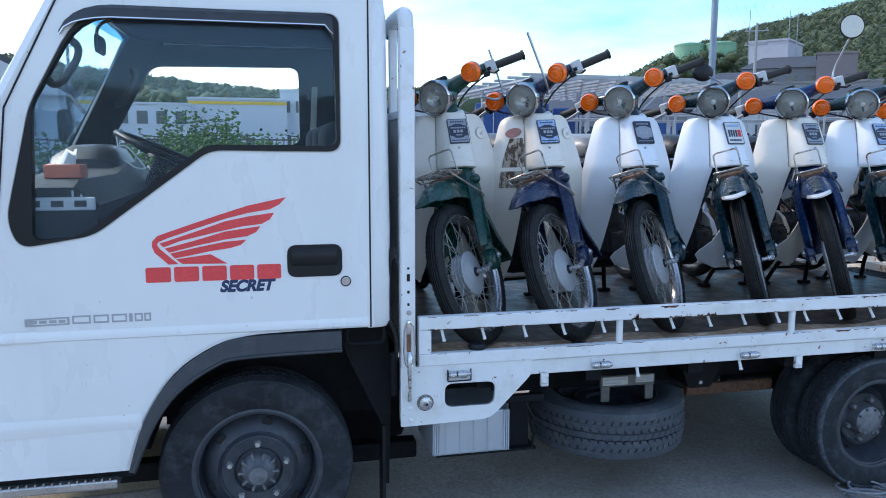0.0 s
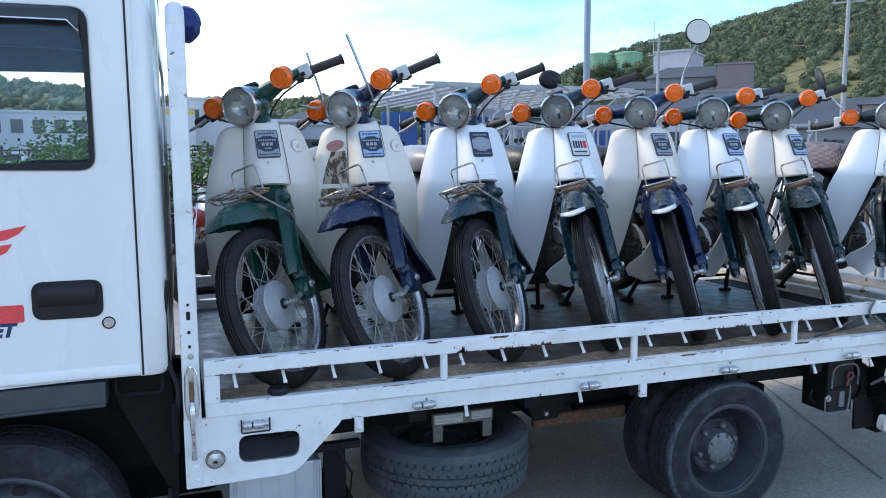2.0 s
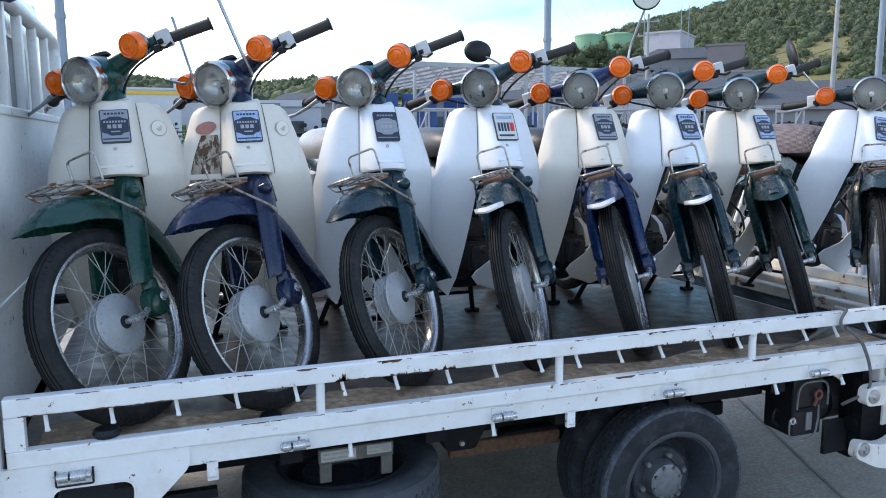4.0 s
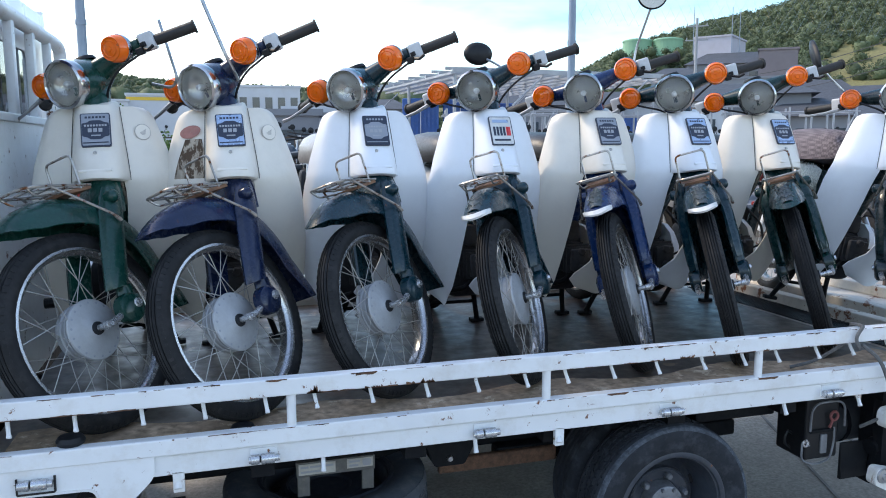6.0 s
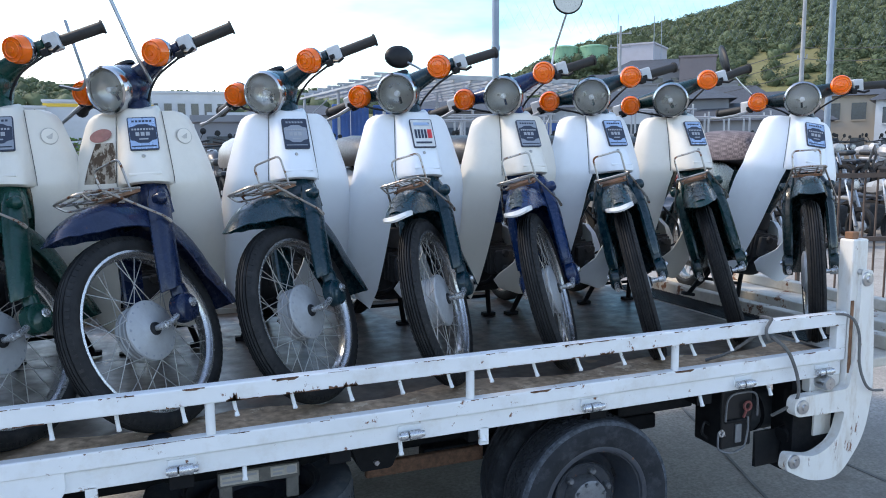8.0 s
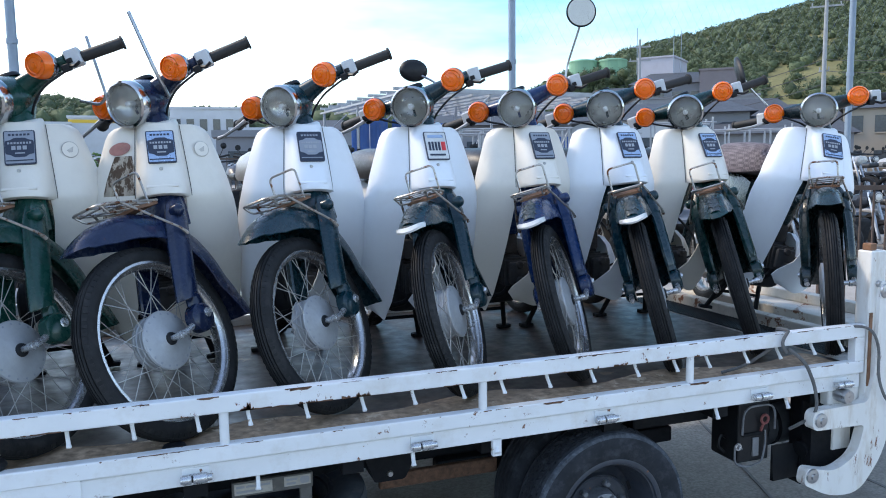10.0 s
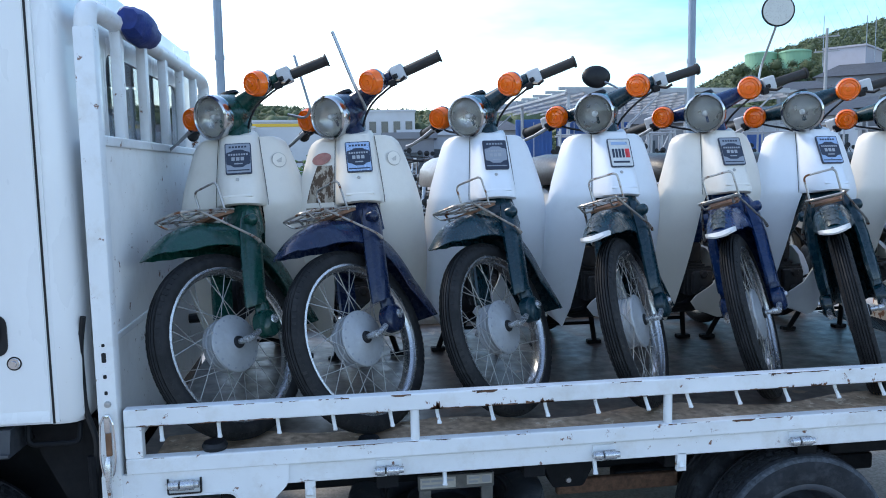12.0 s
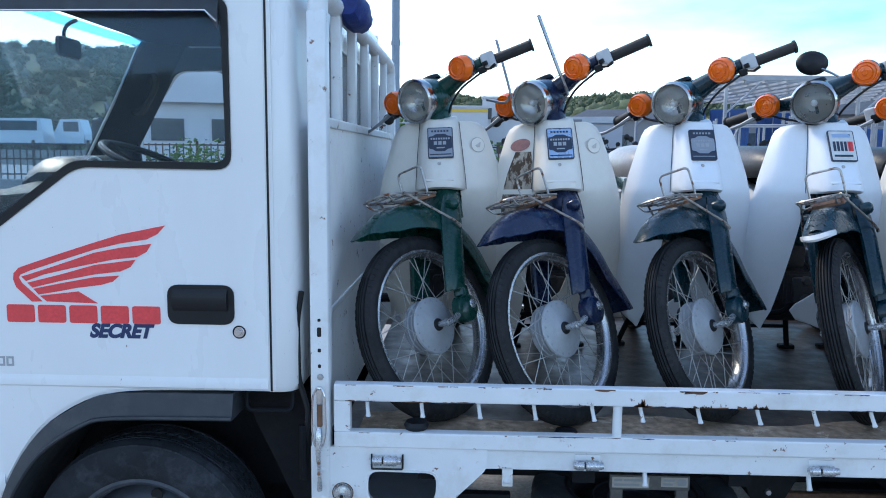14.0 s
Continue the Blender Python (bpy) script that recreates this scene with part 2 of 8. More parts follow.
RED_DECAL = mat("red_decal", (0.80, 0.065, 0.07), 0.4, vary=0.08, scale=9, fine=0.15, fine_scale=120)
NAVY_DECAL = mat("navy_decal", (0.012, 0.03, 0.10), 0.4, vary=0.1, scale=9)
GREY_DECAL = mat("grey_decal", (0.34, 0.35, 0.37), 0.4, vary=0.08, scale=30)
WHITE_PLAIN = mat("white_print", (0.75, 0.76, 0.77), 0.4, vary=0.03)
BED_BOARD = mat("bed_floor_steel_and_board", (0.080, 0.060, 0.050), 0.42, vary=0.45, scale=2.6, fine=0.45, fine_scale=28, dirt=0.85, dirt_colour=(0.17, 0.128, 0.098), rust=0.55, rust_scale=7, rust_colour=(0.20, 0.135, 0.085), bump=0.15, bump_scale=30, rough_vary=0.14)
PLATFORM = mat("platform_worn_steel", (0.52, 0.48, 0.42), 0.7, vary=0.2, scale=5, dirt=0.6, dirt_colour=(0.28, 0.23, 0.17), rust=0.8, rust_scale=8, bump=0.3, bump_scale=40)
BED_EDGE = mat("bed_edge_worn_wood", (0.50, 0.355, 0.24), 0.9, spec=0.15, vary=0.5, scale=7, fine=0.45, fine_scale=40, dirt=0.75, dirt_colour=(0.15, 0.125, 0.105), rust=0.9, rust_scale=9, rust_colour=(0.58, 0.46, 0.33), bump=0.3, bump_scale=40)
PALE_TRIM = mat("pale_rubber_trim", (0.60, 0.61, 0.60), 0.5, vary=0.1, scale=30, dirt=0.3)
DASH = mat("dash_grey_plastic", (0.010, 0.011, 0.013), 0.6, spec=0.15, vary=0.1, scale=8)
SEAT_CLOTH = mat("seat_cloth_grey", (0.03, 0.03, 0.035), 0.85, vary=0.1, scale=30)
PALE_PLASTIC = mat("pale_plastic", (0.6, 0.58, 0.53), 0.5, vary=0.06)
CARTON = mat("red_carton", (0.5, 0.12, 0.06), 0.6, vary=0.1)
PAPER = mat("tissue_paper", (0.78, 0.78, 0.78), 0.8, vary=0.03)
BLUE_CLOTH = mat("blue_tarpaulin", (0.008, 0.028, 0.17), 0.6, vary=0.25, scale=25, bump=0.4, bump_scale=30)
COIL_GREY = mat("pale_grey_cord", (0.22, 0.23, 0.25), 0.7, vary=0.2, scale=40)
ROPE = mat("grey_cord", (0.12, 0.12, 0.12), 0.8, vary=0.2, scale=60)
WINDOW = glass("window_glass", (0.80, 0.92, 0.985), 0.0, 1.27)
WINDOW.node_tree.nodes["Principled BSDF"].inputs["Transmission Weight"].default_value = 0.985
# reflections coloured blue here, in place of a darker, bluer sky to mirror
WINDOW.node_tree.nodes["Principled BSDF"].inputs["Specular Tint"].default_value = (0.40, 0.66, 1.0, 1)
SCREEN_GLASS = glass("dusty_windscreen_glass", (0.62, 0.82, 0.96), 0.0, 1.3)
SCREEN_GLASS.node_tree.nodes["Principled BSDF"].inputs["Transmission Weight"].default_value = 0.93
SMOKED = glass("smoked_glass", (0.30, 0.36, 0.42), 0.0, 1.4)
SUN_BAND = glass("blue_tinted_glass", (0.28, 0.66, 0.90))
LENS = glass("lens_glass", (0.96, 0.97, 0.96), 0.06)
AMBER = mat("amber_lens", (0.90, 0.150, 0.0015), 0.16, vary=0.08, scale=40, coat=0.2)
AMBER.node_tree.nodes["Principled BSDF"].inputs["Subsurface Weight"].default_value = 0.25
AMBER.node_tree.nodes["Principled BSDF"].inputs["Subsurface Radius"].default_value = (0.02, 0.006, 0.001)
GRIP = mat("grip_black_rubber", (0.02, 0.019, 0.018), 0.65, vary=0.2, scale=40, bump=0.2, bump_scale=200)
SWITCH = mat("switch_grey_plastic", (0.5, 0.51, 0.52), 0.4, vary=0.06, scale=20, dirt=0.3)
SEAT = mat("seat_black_vinyl", (0.03, 0.029, 0.028), 0.45, vary=0.15, scale=20, bump=0.25, bump_scale=150)
SEAT_GREY = mat("seat_grey_vinyl", (0.27, 0.265, 0.26), 0.38, vary=0.12, scale=20, bump=0.2, bump_scale=150)
SEAT_WOVEN = mat("seat_woven_cover", (0.165, 0.135, 0.145), 0.8, vary=0.2, scale=30, bump=0.3, bump_scale=140)
_n, _l = SEAT_WOVEN.node_tree.nodes, SEAT_WOVEN.node_tree.links
_b = _n["Principled BSDF"]
_old = _b.inputs["Base Color"].links[0].from_socket
_map, _chk, _mix = _n.new("ShaderNodeMapping"), _n.new("ShaderNodeTexChecker"), _n.new("ShaderNodeMix")
_map.inputs["Rotation"].default_value = (0.0, 0.0, 0.785)
_chk.inputs["Scale"].default_value = 85.0
_mix.data_type, _mix.blend_type = "RGBA", "MULTIPLY"
_mix.inputs[0].default_value = 1.0
_chk.inputs["Color1"].default_value, _chk.inputs["Color2"].default_value = (1, 1, 1, 1), (0.42, 0.40, 0.42, 1)
_l.new(_n["Texture Coordinate"].outputs["Object"], _map.inputs["Vector"])
_l.new(_map.outputs[0], _chk.inputs["Vector"])
_l.new(_old, _mix.inputs[6])
_l.new(_chk.outputs["Color"], _mix.inputs[7])
_l.new(_mix.outputs[2], _b.inputs["Base Color"])
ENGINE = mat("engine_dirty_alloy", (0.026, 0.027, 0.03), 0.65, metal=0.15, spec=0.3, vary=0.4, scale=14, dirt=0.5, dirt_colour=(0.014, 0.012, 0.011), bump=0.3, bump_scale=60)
CREAM = mat("shield_cream_plastic", (0.755, 0.71, 0.635), 0.42, vary=0.03, scale=4, dirt=0.16, dirt_colour=(0.36, 0.32, 0.26))
WHITE = mat("shield_white_plastic", (0.76, 0.795, 0.835), 0.40, vary=0.03, scale=4, dirt=0.14, dirt_colour=(0.42, 0.4, 0.37))
PEELED = mat("peeled_sticker", (0.40, 0.34, 0.27), 0.8, vary=0.35, scale=30, rust=1.9, rust_scale=34, streak=0.45, rust_colour=(0.085, 0.052, 0.032), bump=0.4, bump_scale=80)
EMBLEM = mat("worn_emblem_print", (0.50, 0.47, 0.43), 0.5, vary=0.2, scale=60)
OVAL_RED = mat("faded_red_sticker", (0.36, 0.16, 0.14), 0.6, vary=0.2, scale=40, dirt=0.4)
BADGE_BLUE = mat("badge_pale_blue", (0.35, 0.46, 0.62), 0.3, metal=0.5, vary=0.05)
BADGE_GREY = mat("badge_grey", (0.30, 0.32, 0.35), 0.4, metal=0.4, vary=0.05)
BADGE_DARK = mat("badge_dark", (0.025, 0.035, 0.06), 0.4, vary=0.1)


def bike_paint(name, base):
    return mat(name, base, 0.27, spec=0.32, vary=0.2, scale=9, dirt=0.15, dirt_colour=(0.02, 0.02, 0.02), coat=0.25, rough_vary=0.06, rust=0.12, rust_scale=30)


CREST = mat("crest_dull_metal", (0.06, 0.075, 0.078), 0.28, metal=0.35, vary=0.4, scale=60, dirt=0.6, dirt_colour=(0.02, 0.03, 0.03), bump=0.6, bump_scale=90)
SPOKE_STEEL = mat("spoke_steel", (0.40, 0.39, 0.37), 0.4, metal=0.6, vary=0.15, scale=20)
RIM_CHROME = mat("rim_dull_chrome", (0.46, 0.465, 0.47), 0.25, metal=0.9, vary=0.06, scale=12, rough_vary=0.04, dirt=0.0, dirt_colour=(0.15, 0.14, 0.13))
AGED_MIRROR = mat("aged_mirror", (0.40, 0.38, 0.35), 0.3, metal=0.8, vary=0.05, rough_vary=0.04)
RING_CHROME = mat("ring_aged_chrome", (0.46, 0.465, 0.47), 0.16, metal=1.0, vary=0.1, scale=20, dirt=0.2, rough_vary=0.06)
REFLECTOR = mat("lamp_reflector", (0.47, 0.46, 0.43), 0.3, metal=0.95, vary=0.04, rough_vary=0.05)
TRUCK_TYRE = mat("truck_tyre_dusty_rubber", (0.021, 0.024, 0.029), 0.85, spec=0.25, vary=0.3, scale=7, dirt=0.7, dirt_colour=(0.075, 0.083, 0.098), bump=0.3, bump_scale=70)
TOW_RED = mat("faded_red_paint", (0.20, 0.055, 0.05), 0.6, vary=0.2, scale=30, dirt=0.4)
SCUFF = mat("scuffed_rubber", (0.085, 0.10, 0.12), 0.9, spec=0.2, vary=0.5, scale=30, fine=0.5, fine_scale=70, dirt=0.8, dirt_colour=(0.03, 0.033, 0.04), bump=0.4, bump_scale=90)
HUB_GREY = mat("hub_greasy_steel", (0.17, 0.18, 0.195), 0.5, metal=0.4, vary=0.25, scale=25, dirt=0.5, dirt_colour=(0.05, 0.045, 0.04))
DUSTY_TYRE = mat("spare_tyre_grey_dust", (0.060, 0.070, 0.084), 0.9, vary=0.2, scale=7, dirt=0.6, dirt_colour=(0.15, 0.15, 0.15), bump=0.3, bump_scale=70)
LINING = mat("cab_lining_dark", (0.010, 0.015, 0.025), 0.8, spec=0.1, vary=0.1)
HINGE = mat("hinge_pale_steel", (0.52, 0.53, 0.54), 0.28, metal=0.75, vary=0.1, scale=30, dirt=0.3, rust=0.2, rust_scale=50)
CHIP = mat("chipped_rust", (0.115, 0.058, 0.034), 0.85, vary=0.4, scale=60)
GREEN = bike_paint("bike_mid_green_paint", (0.004, 0.046, 0.036))
DARK_GREEN = bike_paint("bike_dark_green_paint", (0.002, 0.023, 0.033))
TEAL = bike_paint("bike_teal_paint", (0.002, 0.024, 0.024))
NAVY = bike_paint("bike_navy_paint", (0.006, 0.015, 0.046))
ROYAL = bike_paint("bike_blue_paint", (0.003, 0.021, 0.080))
CHARCOAL = bike_paint("bike_charcoal_paint", (0.007, 0.020, 0.023))

# ---- the truck: x towards its tail, y across it, ground at 0 ----
truck = root("flatbed_truck", "white cab-over flatbed truck with chipped, rust-flecked white side rails", "truck")
BED_W, BED_L, FLOOR_Z = 1.72, 2.93, 0.655


def on_side(x, z, y=-0.006):
    """A pose for flat lettering that stands on the near side."""
    return pose(x, y, z, 90, 0, 0)


# windscreen: across the cab, and how far it bows forward
SCREEN = ((0.045, 0.0), (0.10, 0.055), (0.20, 0.09), (0.50, 0.115), (0.85, 0.125), (1.20, 0.115), (1.50, 0.09), (1.60, 0.055), (1.655, 0.0))


def cab():
    arch = [(-0.120, 0.790)] + flow([(-0.45, 0.794), (-0.561, 0.788), (-0.667, 0.760), (-0.790, 0.676), (-0.884, 0.533), (-0.936, 0.372)])
    # lower quarter and front of the near side
    front = [(-1.47, 0.372), (-1.49, 0.80), (-1.45, 1.14), (-1.237, 1.505), (-1.055, 1.83)]
    skin_out = front + [(-0.99, 1.945), (-0.15, 1.945), (-0.150, 0.80)] + arch[1:]
    hole = rounded([(-1.005, 1.800, 0.12), (-0.250, 1.806), (-0.250, 1.368), (-0.656, 1.372), (-1.000, 1.116), (-1.212, 1.083), (-1.240, 1.173), (-1.160, 1.505)], 0.045, 4)
    bm = plate([p[:2] for p in skin_out], 0.0, 0.035, [hole])
    side = part("cab_side", bm, TRUCK_WHITE, truck)
    # the door, proud of the side by a few millimetres, with its own window opening
    door_out = [(-1.170, 0.815), (-1.262, 1.10), (-1.215, 1.50), (-1.040, 1.842), (-0.165, 1.852), (-0.165, 0.797)] + flow([(-0.45, 0.799), (-0.56, 0.793), (-0.667, 0.766), (-0.79, 0.682), (-0.884, 0.539), (-0.938, 0.39)]) + [(-1.17, 0.39)]
    hole2 = rounded([(-0.999, 1.794, 0.12), (-0.255, 1.800), (-0.255, 1.374), (-0.656, 1.378), (-1.000, 1.122), (-1.205, 1.089), (-1.234, 1.173), (-1.154, 1.505)], 0.04, 5)
    bm = plate([p[:2] for p in door_out], -0.004, 0.004, [hole2])
    edge = [e for e in bm.edges if all(v.co.y < -0.003 for v in e.verts) and len(e.link_faces) == 2 and abs(e.calc_face_angle(0)) > 1]
    bmesh.ops.bevel(bm, geom=edge, offset=0.003, segments=2, affect="EDGES")
    door = part("door", bm, TRUCK_WHITE, truck, "white door with red wing logo", smooth=True)
    # pressed crease lines along the door
    for z0, x0, x1, low in ((0.812, -1.47, -0.17, 0.014), (0.537, -1.48, -0.89, 0.034)):
        part("crease", loft([[(x, -0.0035, z0 + 0.022), (x, -0.0060, z0 + 0.010), (x, -0.0080, z0), (x, -0.0078, z0 - 0.008), (x, -0.0055, z0 - low * 0.7), (x, -0.0035, z0 - low)] for x in np.linspace(x0, x1, 4)], True, True), TRUCK_WHITE, door, smooth=True)
    part("door_gap", tube([(-1.047, -0.001, 1.848), (-1.222, -0.001, 1.50), (-1.268, -0.001, 1.10)], 0.003, 6), TRIM_BLACK, truck)
    part("door_gap", box(-0.1655, -0.1600, -0.0015, 0.002, 0.797, 1.855), TRIM_BLACK, truck)
    # black weather strip round the glass
    inner = rounded([(-1.000, 1.768, 0.10), (-0.272, 1.772), (-0.266, 1.392), (-0.664, 1.395), (-1.040, 1.120), (-1.168, 1.108), (-1.150, 1.505)], 0.03, 5)
    part("window_seal", plate(rounded([(-0.999, 1.794, 0.12), (-0.255, 1.800), (-0.255, 1.374), (-0.656, 1.378), (-1.000, 1.122), (-1.205, 1.089), (-1.234, 1.173), (-1.154, 1.505)], 0.04, 5), -0.008, 0.03, [inner]), TRIM_BLACK, door)
    part("rain_visor", loft([[(x, -0.007, z), (x, -0.008 - w * 0.6, z - h * 0.3), (x, -0.009 - w, z - h), (x, -0.007 - w * 0.85, z - h), (x, -0.008 - w * 0.15, z - h * 0.55)] for x, z, w, h in ((-1.062, 1.722, 0.002, 0.010), (-1.045, 1.750, 0.006, 0.018), (-1.020, 1.772, 0.012, 0.027), (-0.990, 1.787, 0.018, 0.034), (-0.955, 1.796, 0.023, 0.038))] + [[(x, -0.008, 1.800), (x, -0.028, 1.788), (x, -0.034, 1.760), (x, -0.030, 1.760), (x, -0.012, 1.778)] for x in np.linspace(-0.915, -0.30, 6)] + [[(-0.275, -0.008, 1.790), (-0.275, -0.022, 1.76), (-0.272, -0.026, 1.715), (-0.272, -0.022, 1.715), (-0.275, -0.010, 1.75)]]),
         FLARE_GREY, door, "smoked rain visor", smooth=True)
    part("visor_edge", tube([(-1.060, -0.012, 1.711), (-1.045, -0.016, 1.731), (-1.020, -0.022, 1.744), (-0.990, -0.028, 1.752), (-0.955, -0.033, 1.757), (-0.915, -0.035, 1.760), (-0.30, -0.035, 1.761), (-0.275, -0.028, 1.735)], 0.003, 6), CHROME, door)
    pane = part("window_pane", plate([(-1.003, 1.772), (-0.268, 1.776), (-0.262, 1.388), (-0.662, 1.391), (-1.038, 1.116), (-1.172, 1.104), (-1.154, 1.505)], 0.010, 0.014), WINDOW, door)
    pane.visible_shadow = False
    # handle, lock
    part("handle_recess", plate(rounded([(-0.430, 1.078), (-0.255, 1.078), (-0.255, 0.974), (-0.430, 0.974)], 0.03, 5), -0.007, 0.0), TRIM_BLACK, door)
    part("door_handle", loft([[(x, y0 - 0.012, z) for z, y0 in ((1.068, 0.004), (1.055, -0.004), (1.028, -0.006), (1.010, 0.004))] for x in np.linspace(-0.415, -0.272, 6)], True, True), TRIM_BLACK, door, "black pull handle", smooth=True)
    part("door_lock", lathe([(0.0, -0.012), (0.007, -0.012), (0.008, -0.009), (0.013, -0.009), (0.016, -0.004)], (-0.244, 0, 0.955), n=20), CHROME, door, "round keyhole", smooth=True)
    part("lock_ring", lathe([(0.0155, -0.0045), (0.0160, -0.0060), (0.0170, -0.0060), (0.0175, -0.0040)], (-0.244, 0, 0.955), n=24), TRIM_BLACK, door)
    # red wing of tapered feathers over a red word bar
    feathers = ([(-0.429, 1.231), (-0.548, 1.206), (-0.634, 1.179), (-0.719, 1.151), (-0.786, 1.128), (-0.820, 1.116), (-0.834, 1.101), (-0.836, 1.085), (-0.829, 1.065), (-0.789, 1.027), (-0.761, 1.028), (-0.813, 1.076), (-0.821, 1.090), (-0.816, 1.098), (-0.787, 1.110), (-0.703, 1.138), (-0.617, 1.166), (-0.548, 1.183), (-0.479, 1.194), (-0.451, 1.208)],
                [(-0.814, 1.093), (-0.788, 1.101), (-0.703, 1.129), (-0.618, 1.158), (-0.549, 1.172), (-0.467, 1.183), (-0.480, 1.162), (-0.506, 1.148), (-0.567, 1.141), (-0.653, 1.123), (-0.754, 1.099), (-0.802, 1.081)],
                [(-0.799, 1.077), (-0.713, 1.099), (-0.619, 1.126), (-0.510, 1.141), (-0.524, 1.122), (-0.551, 1.110), (-0.620, 1.101), (-0.713, 1.082), (-0.786, 1.064)],
                [(-0.784, 1.061), (-0.714, 1.076), (-0.620, 1.094), (-0.554, 1.099), (-0.572, 1.083), (-0.603, 1.074), (-0.668, 1.065), (-0.723, 1.054), (-0.770, 1.046)],
                [(-0.767, 1.043), (-0.664, 1.056), (-0.614, 1.025), (-0.749, 1.028)])
    for i, outline in enumerate(feathers):
        part("feather", plate(outline, -0.0056, -0.003), RED_DECAL, door)
    for k in range(5):
        x0 = -0.858 + k * 0.0835
        part("word_bar", plate(rounded([(x0, 1.019), (x0 + 0.074, 1.019), (x0 + 0.074, 0.972), (x0, 0.972)], 0.006, 2), -0.0056, -0.003), RED_DECAL, door)
    lettering("lettering", "SECRET", 0.049, NAVY_DECAL, door, on_side(-0.640, 0.936, -0.0046), shear=0.28, stretch=0.98, weight=0.0026)
    part("maker_bar", plate([(-1.206, 0.874), (-1.082, 0.877), (-1.082, 0.852), (-1.206, 0.850)], -0.0052, -0.003, [[(-1.200, 0.869), (-1.088, 0.872), (-1.088, 0.857), (-1.200, 0.855)]]), GREY_DECAL, door)
    for x0, x1 in ((-1.195, -1.172), (-1.166, -1.145), (-1.139, -1.118), (-1.112, -1.093), (-1.074, -1.022), (-1.014, -0.970), (-0.962, -0.918), (-0.912, -0.902), (-0.896, -0.872), (-0.868, -0.848)):
        tall = x0 > -1.08
        part("model_bar", plate([(x0, 0.879 if tall else 0.868), (x1, 0.879 if tall else 0.868), (x1, 0.853 if tall else 0.859), (x0, 0.853 if tall else 0.859)], -0.0052, -0.003, [[(x0 + 0.005, 0.8735), (x1 - 0.005, 0.8735), (x1 - 0.005, 0.8585), (x0 + 0.005, 0.8585)]] if tall and x1 - x0 > 0.02 else ()), GREY_DECAL, door)
    # rounded rear corner and rear wall with a window
    ring = lambda z: [(-0.1605, 0.000, z), (-0.125, 0.002, z), (-0.105, 0.010, z), (-0.093, 0.028, z), (-0.088, 0.06, z), (-0.088, 0.30, z), (-0.112, 0.30, z), (-0.112, 0.07, z), (-0.13, 0.035, z), (-0.1605, 0.033, z)]
    zs = [(0.792, 0.010), (0.812, 0.0), (1.05, 0.0), (1.13, 0.0), (1.80, 0.008), (1.90, 0.02), (1.94, 0.05)]
    part("cab_corner", loft([[(x - d, y + d, z) for x, y, z in ring(z)] for z, d in zs]), TRUCK_WHITE, truck, smooth=True)
    bm = plate([(0.28, 0.79), (1.70, 0.79), (1.70, 1.94), (0.28, 1.94)], 0.088, 0.108, [rounded([(0.36, 1.38), (1.36, 1.38), (1.36, 1.76), (0.36, 1.76)], 0.06, 5)])
    bm.transform(Matrix.Rotation(radians(90), 4, "Z"))
    part("cab_rear", bm, TRUCK_WHITE, truck)
    bm = plate([(0.34, 1.36), (1.38, 1.36), (1.38, 1.78), (0.34, 1.78)], 0.094, 0.098)
    bm.transform(Matrix.Rotation(radians(90), 4, "Z"))
    part("rear_pane", bm, SMOKED, truck).visible_shadow = False
    # roof, floor, far side, front
    part("roof", loft([[(x, y, z - d) for y, z in ((0.002, 1.94), (0.05, 1.965), (0.3, 1.985), (1.4, 1.985), (1.65, 1.965), (1.70, 1.94))] for x, d in ((-1.15, 0.06), (-1.08, 0.02), (-0.98, 0.0), (-0.25, 0.0), (-0.15, 0.03), (-0.10, 0.06))], False, False), TRUCK_WHITE, truck, smooth=True)
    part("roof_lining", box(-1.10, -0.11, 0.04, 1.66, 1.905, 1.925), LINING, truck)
    part("cab_floor", box(-1.44, -0.11, 0.04, 1.66, 0.80, 0.84), CHASSIS, truck)
    far_hole = rounded([(-1.03, 1.793), (-0.31, 1.803), (-0.31, 1.405), (-0.70, 1.40), (-1.02, 1.22), (-1.19, 1.20), (-1.225, 1.50)], 0.05, 5)
    part("far_side", plate(front + [(-0.98, 1.96), (-0.09, 1.96), (-0.09, 0.80), (-0.561, 0.788), (-0.79, 0.676), (-0.936, 0.372)], 1.665, 1.70, [far_hole]), TRUCK_WHITE, truck)
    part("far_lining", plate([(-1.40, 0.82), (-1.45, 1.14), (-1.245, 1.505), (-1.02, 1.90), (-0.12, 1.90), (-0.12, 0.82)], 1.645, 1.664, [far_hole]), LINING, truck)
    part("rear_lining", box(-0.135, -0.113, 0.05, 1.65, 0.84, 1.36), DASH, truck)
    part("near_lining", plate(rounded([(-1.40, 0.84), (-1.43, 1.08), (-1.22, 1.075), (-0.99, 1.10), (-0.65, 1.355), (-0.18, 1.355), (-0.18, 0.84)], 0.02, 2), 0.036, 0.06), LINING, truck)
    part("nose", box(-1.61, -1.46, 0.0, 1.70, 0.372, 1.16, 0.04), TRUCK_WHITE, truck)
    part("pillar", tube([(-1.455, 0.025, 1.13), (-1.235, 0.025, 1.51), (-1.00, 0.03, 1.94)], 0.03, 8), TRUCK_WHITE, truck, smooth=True)
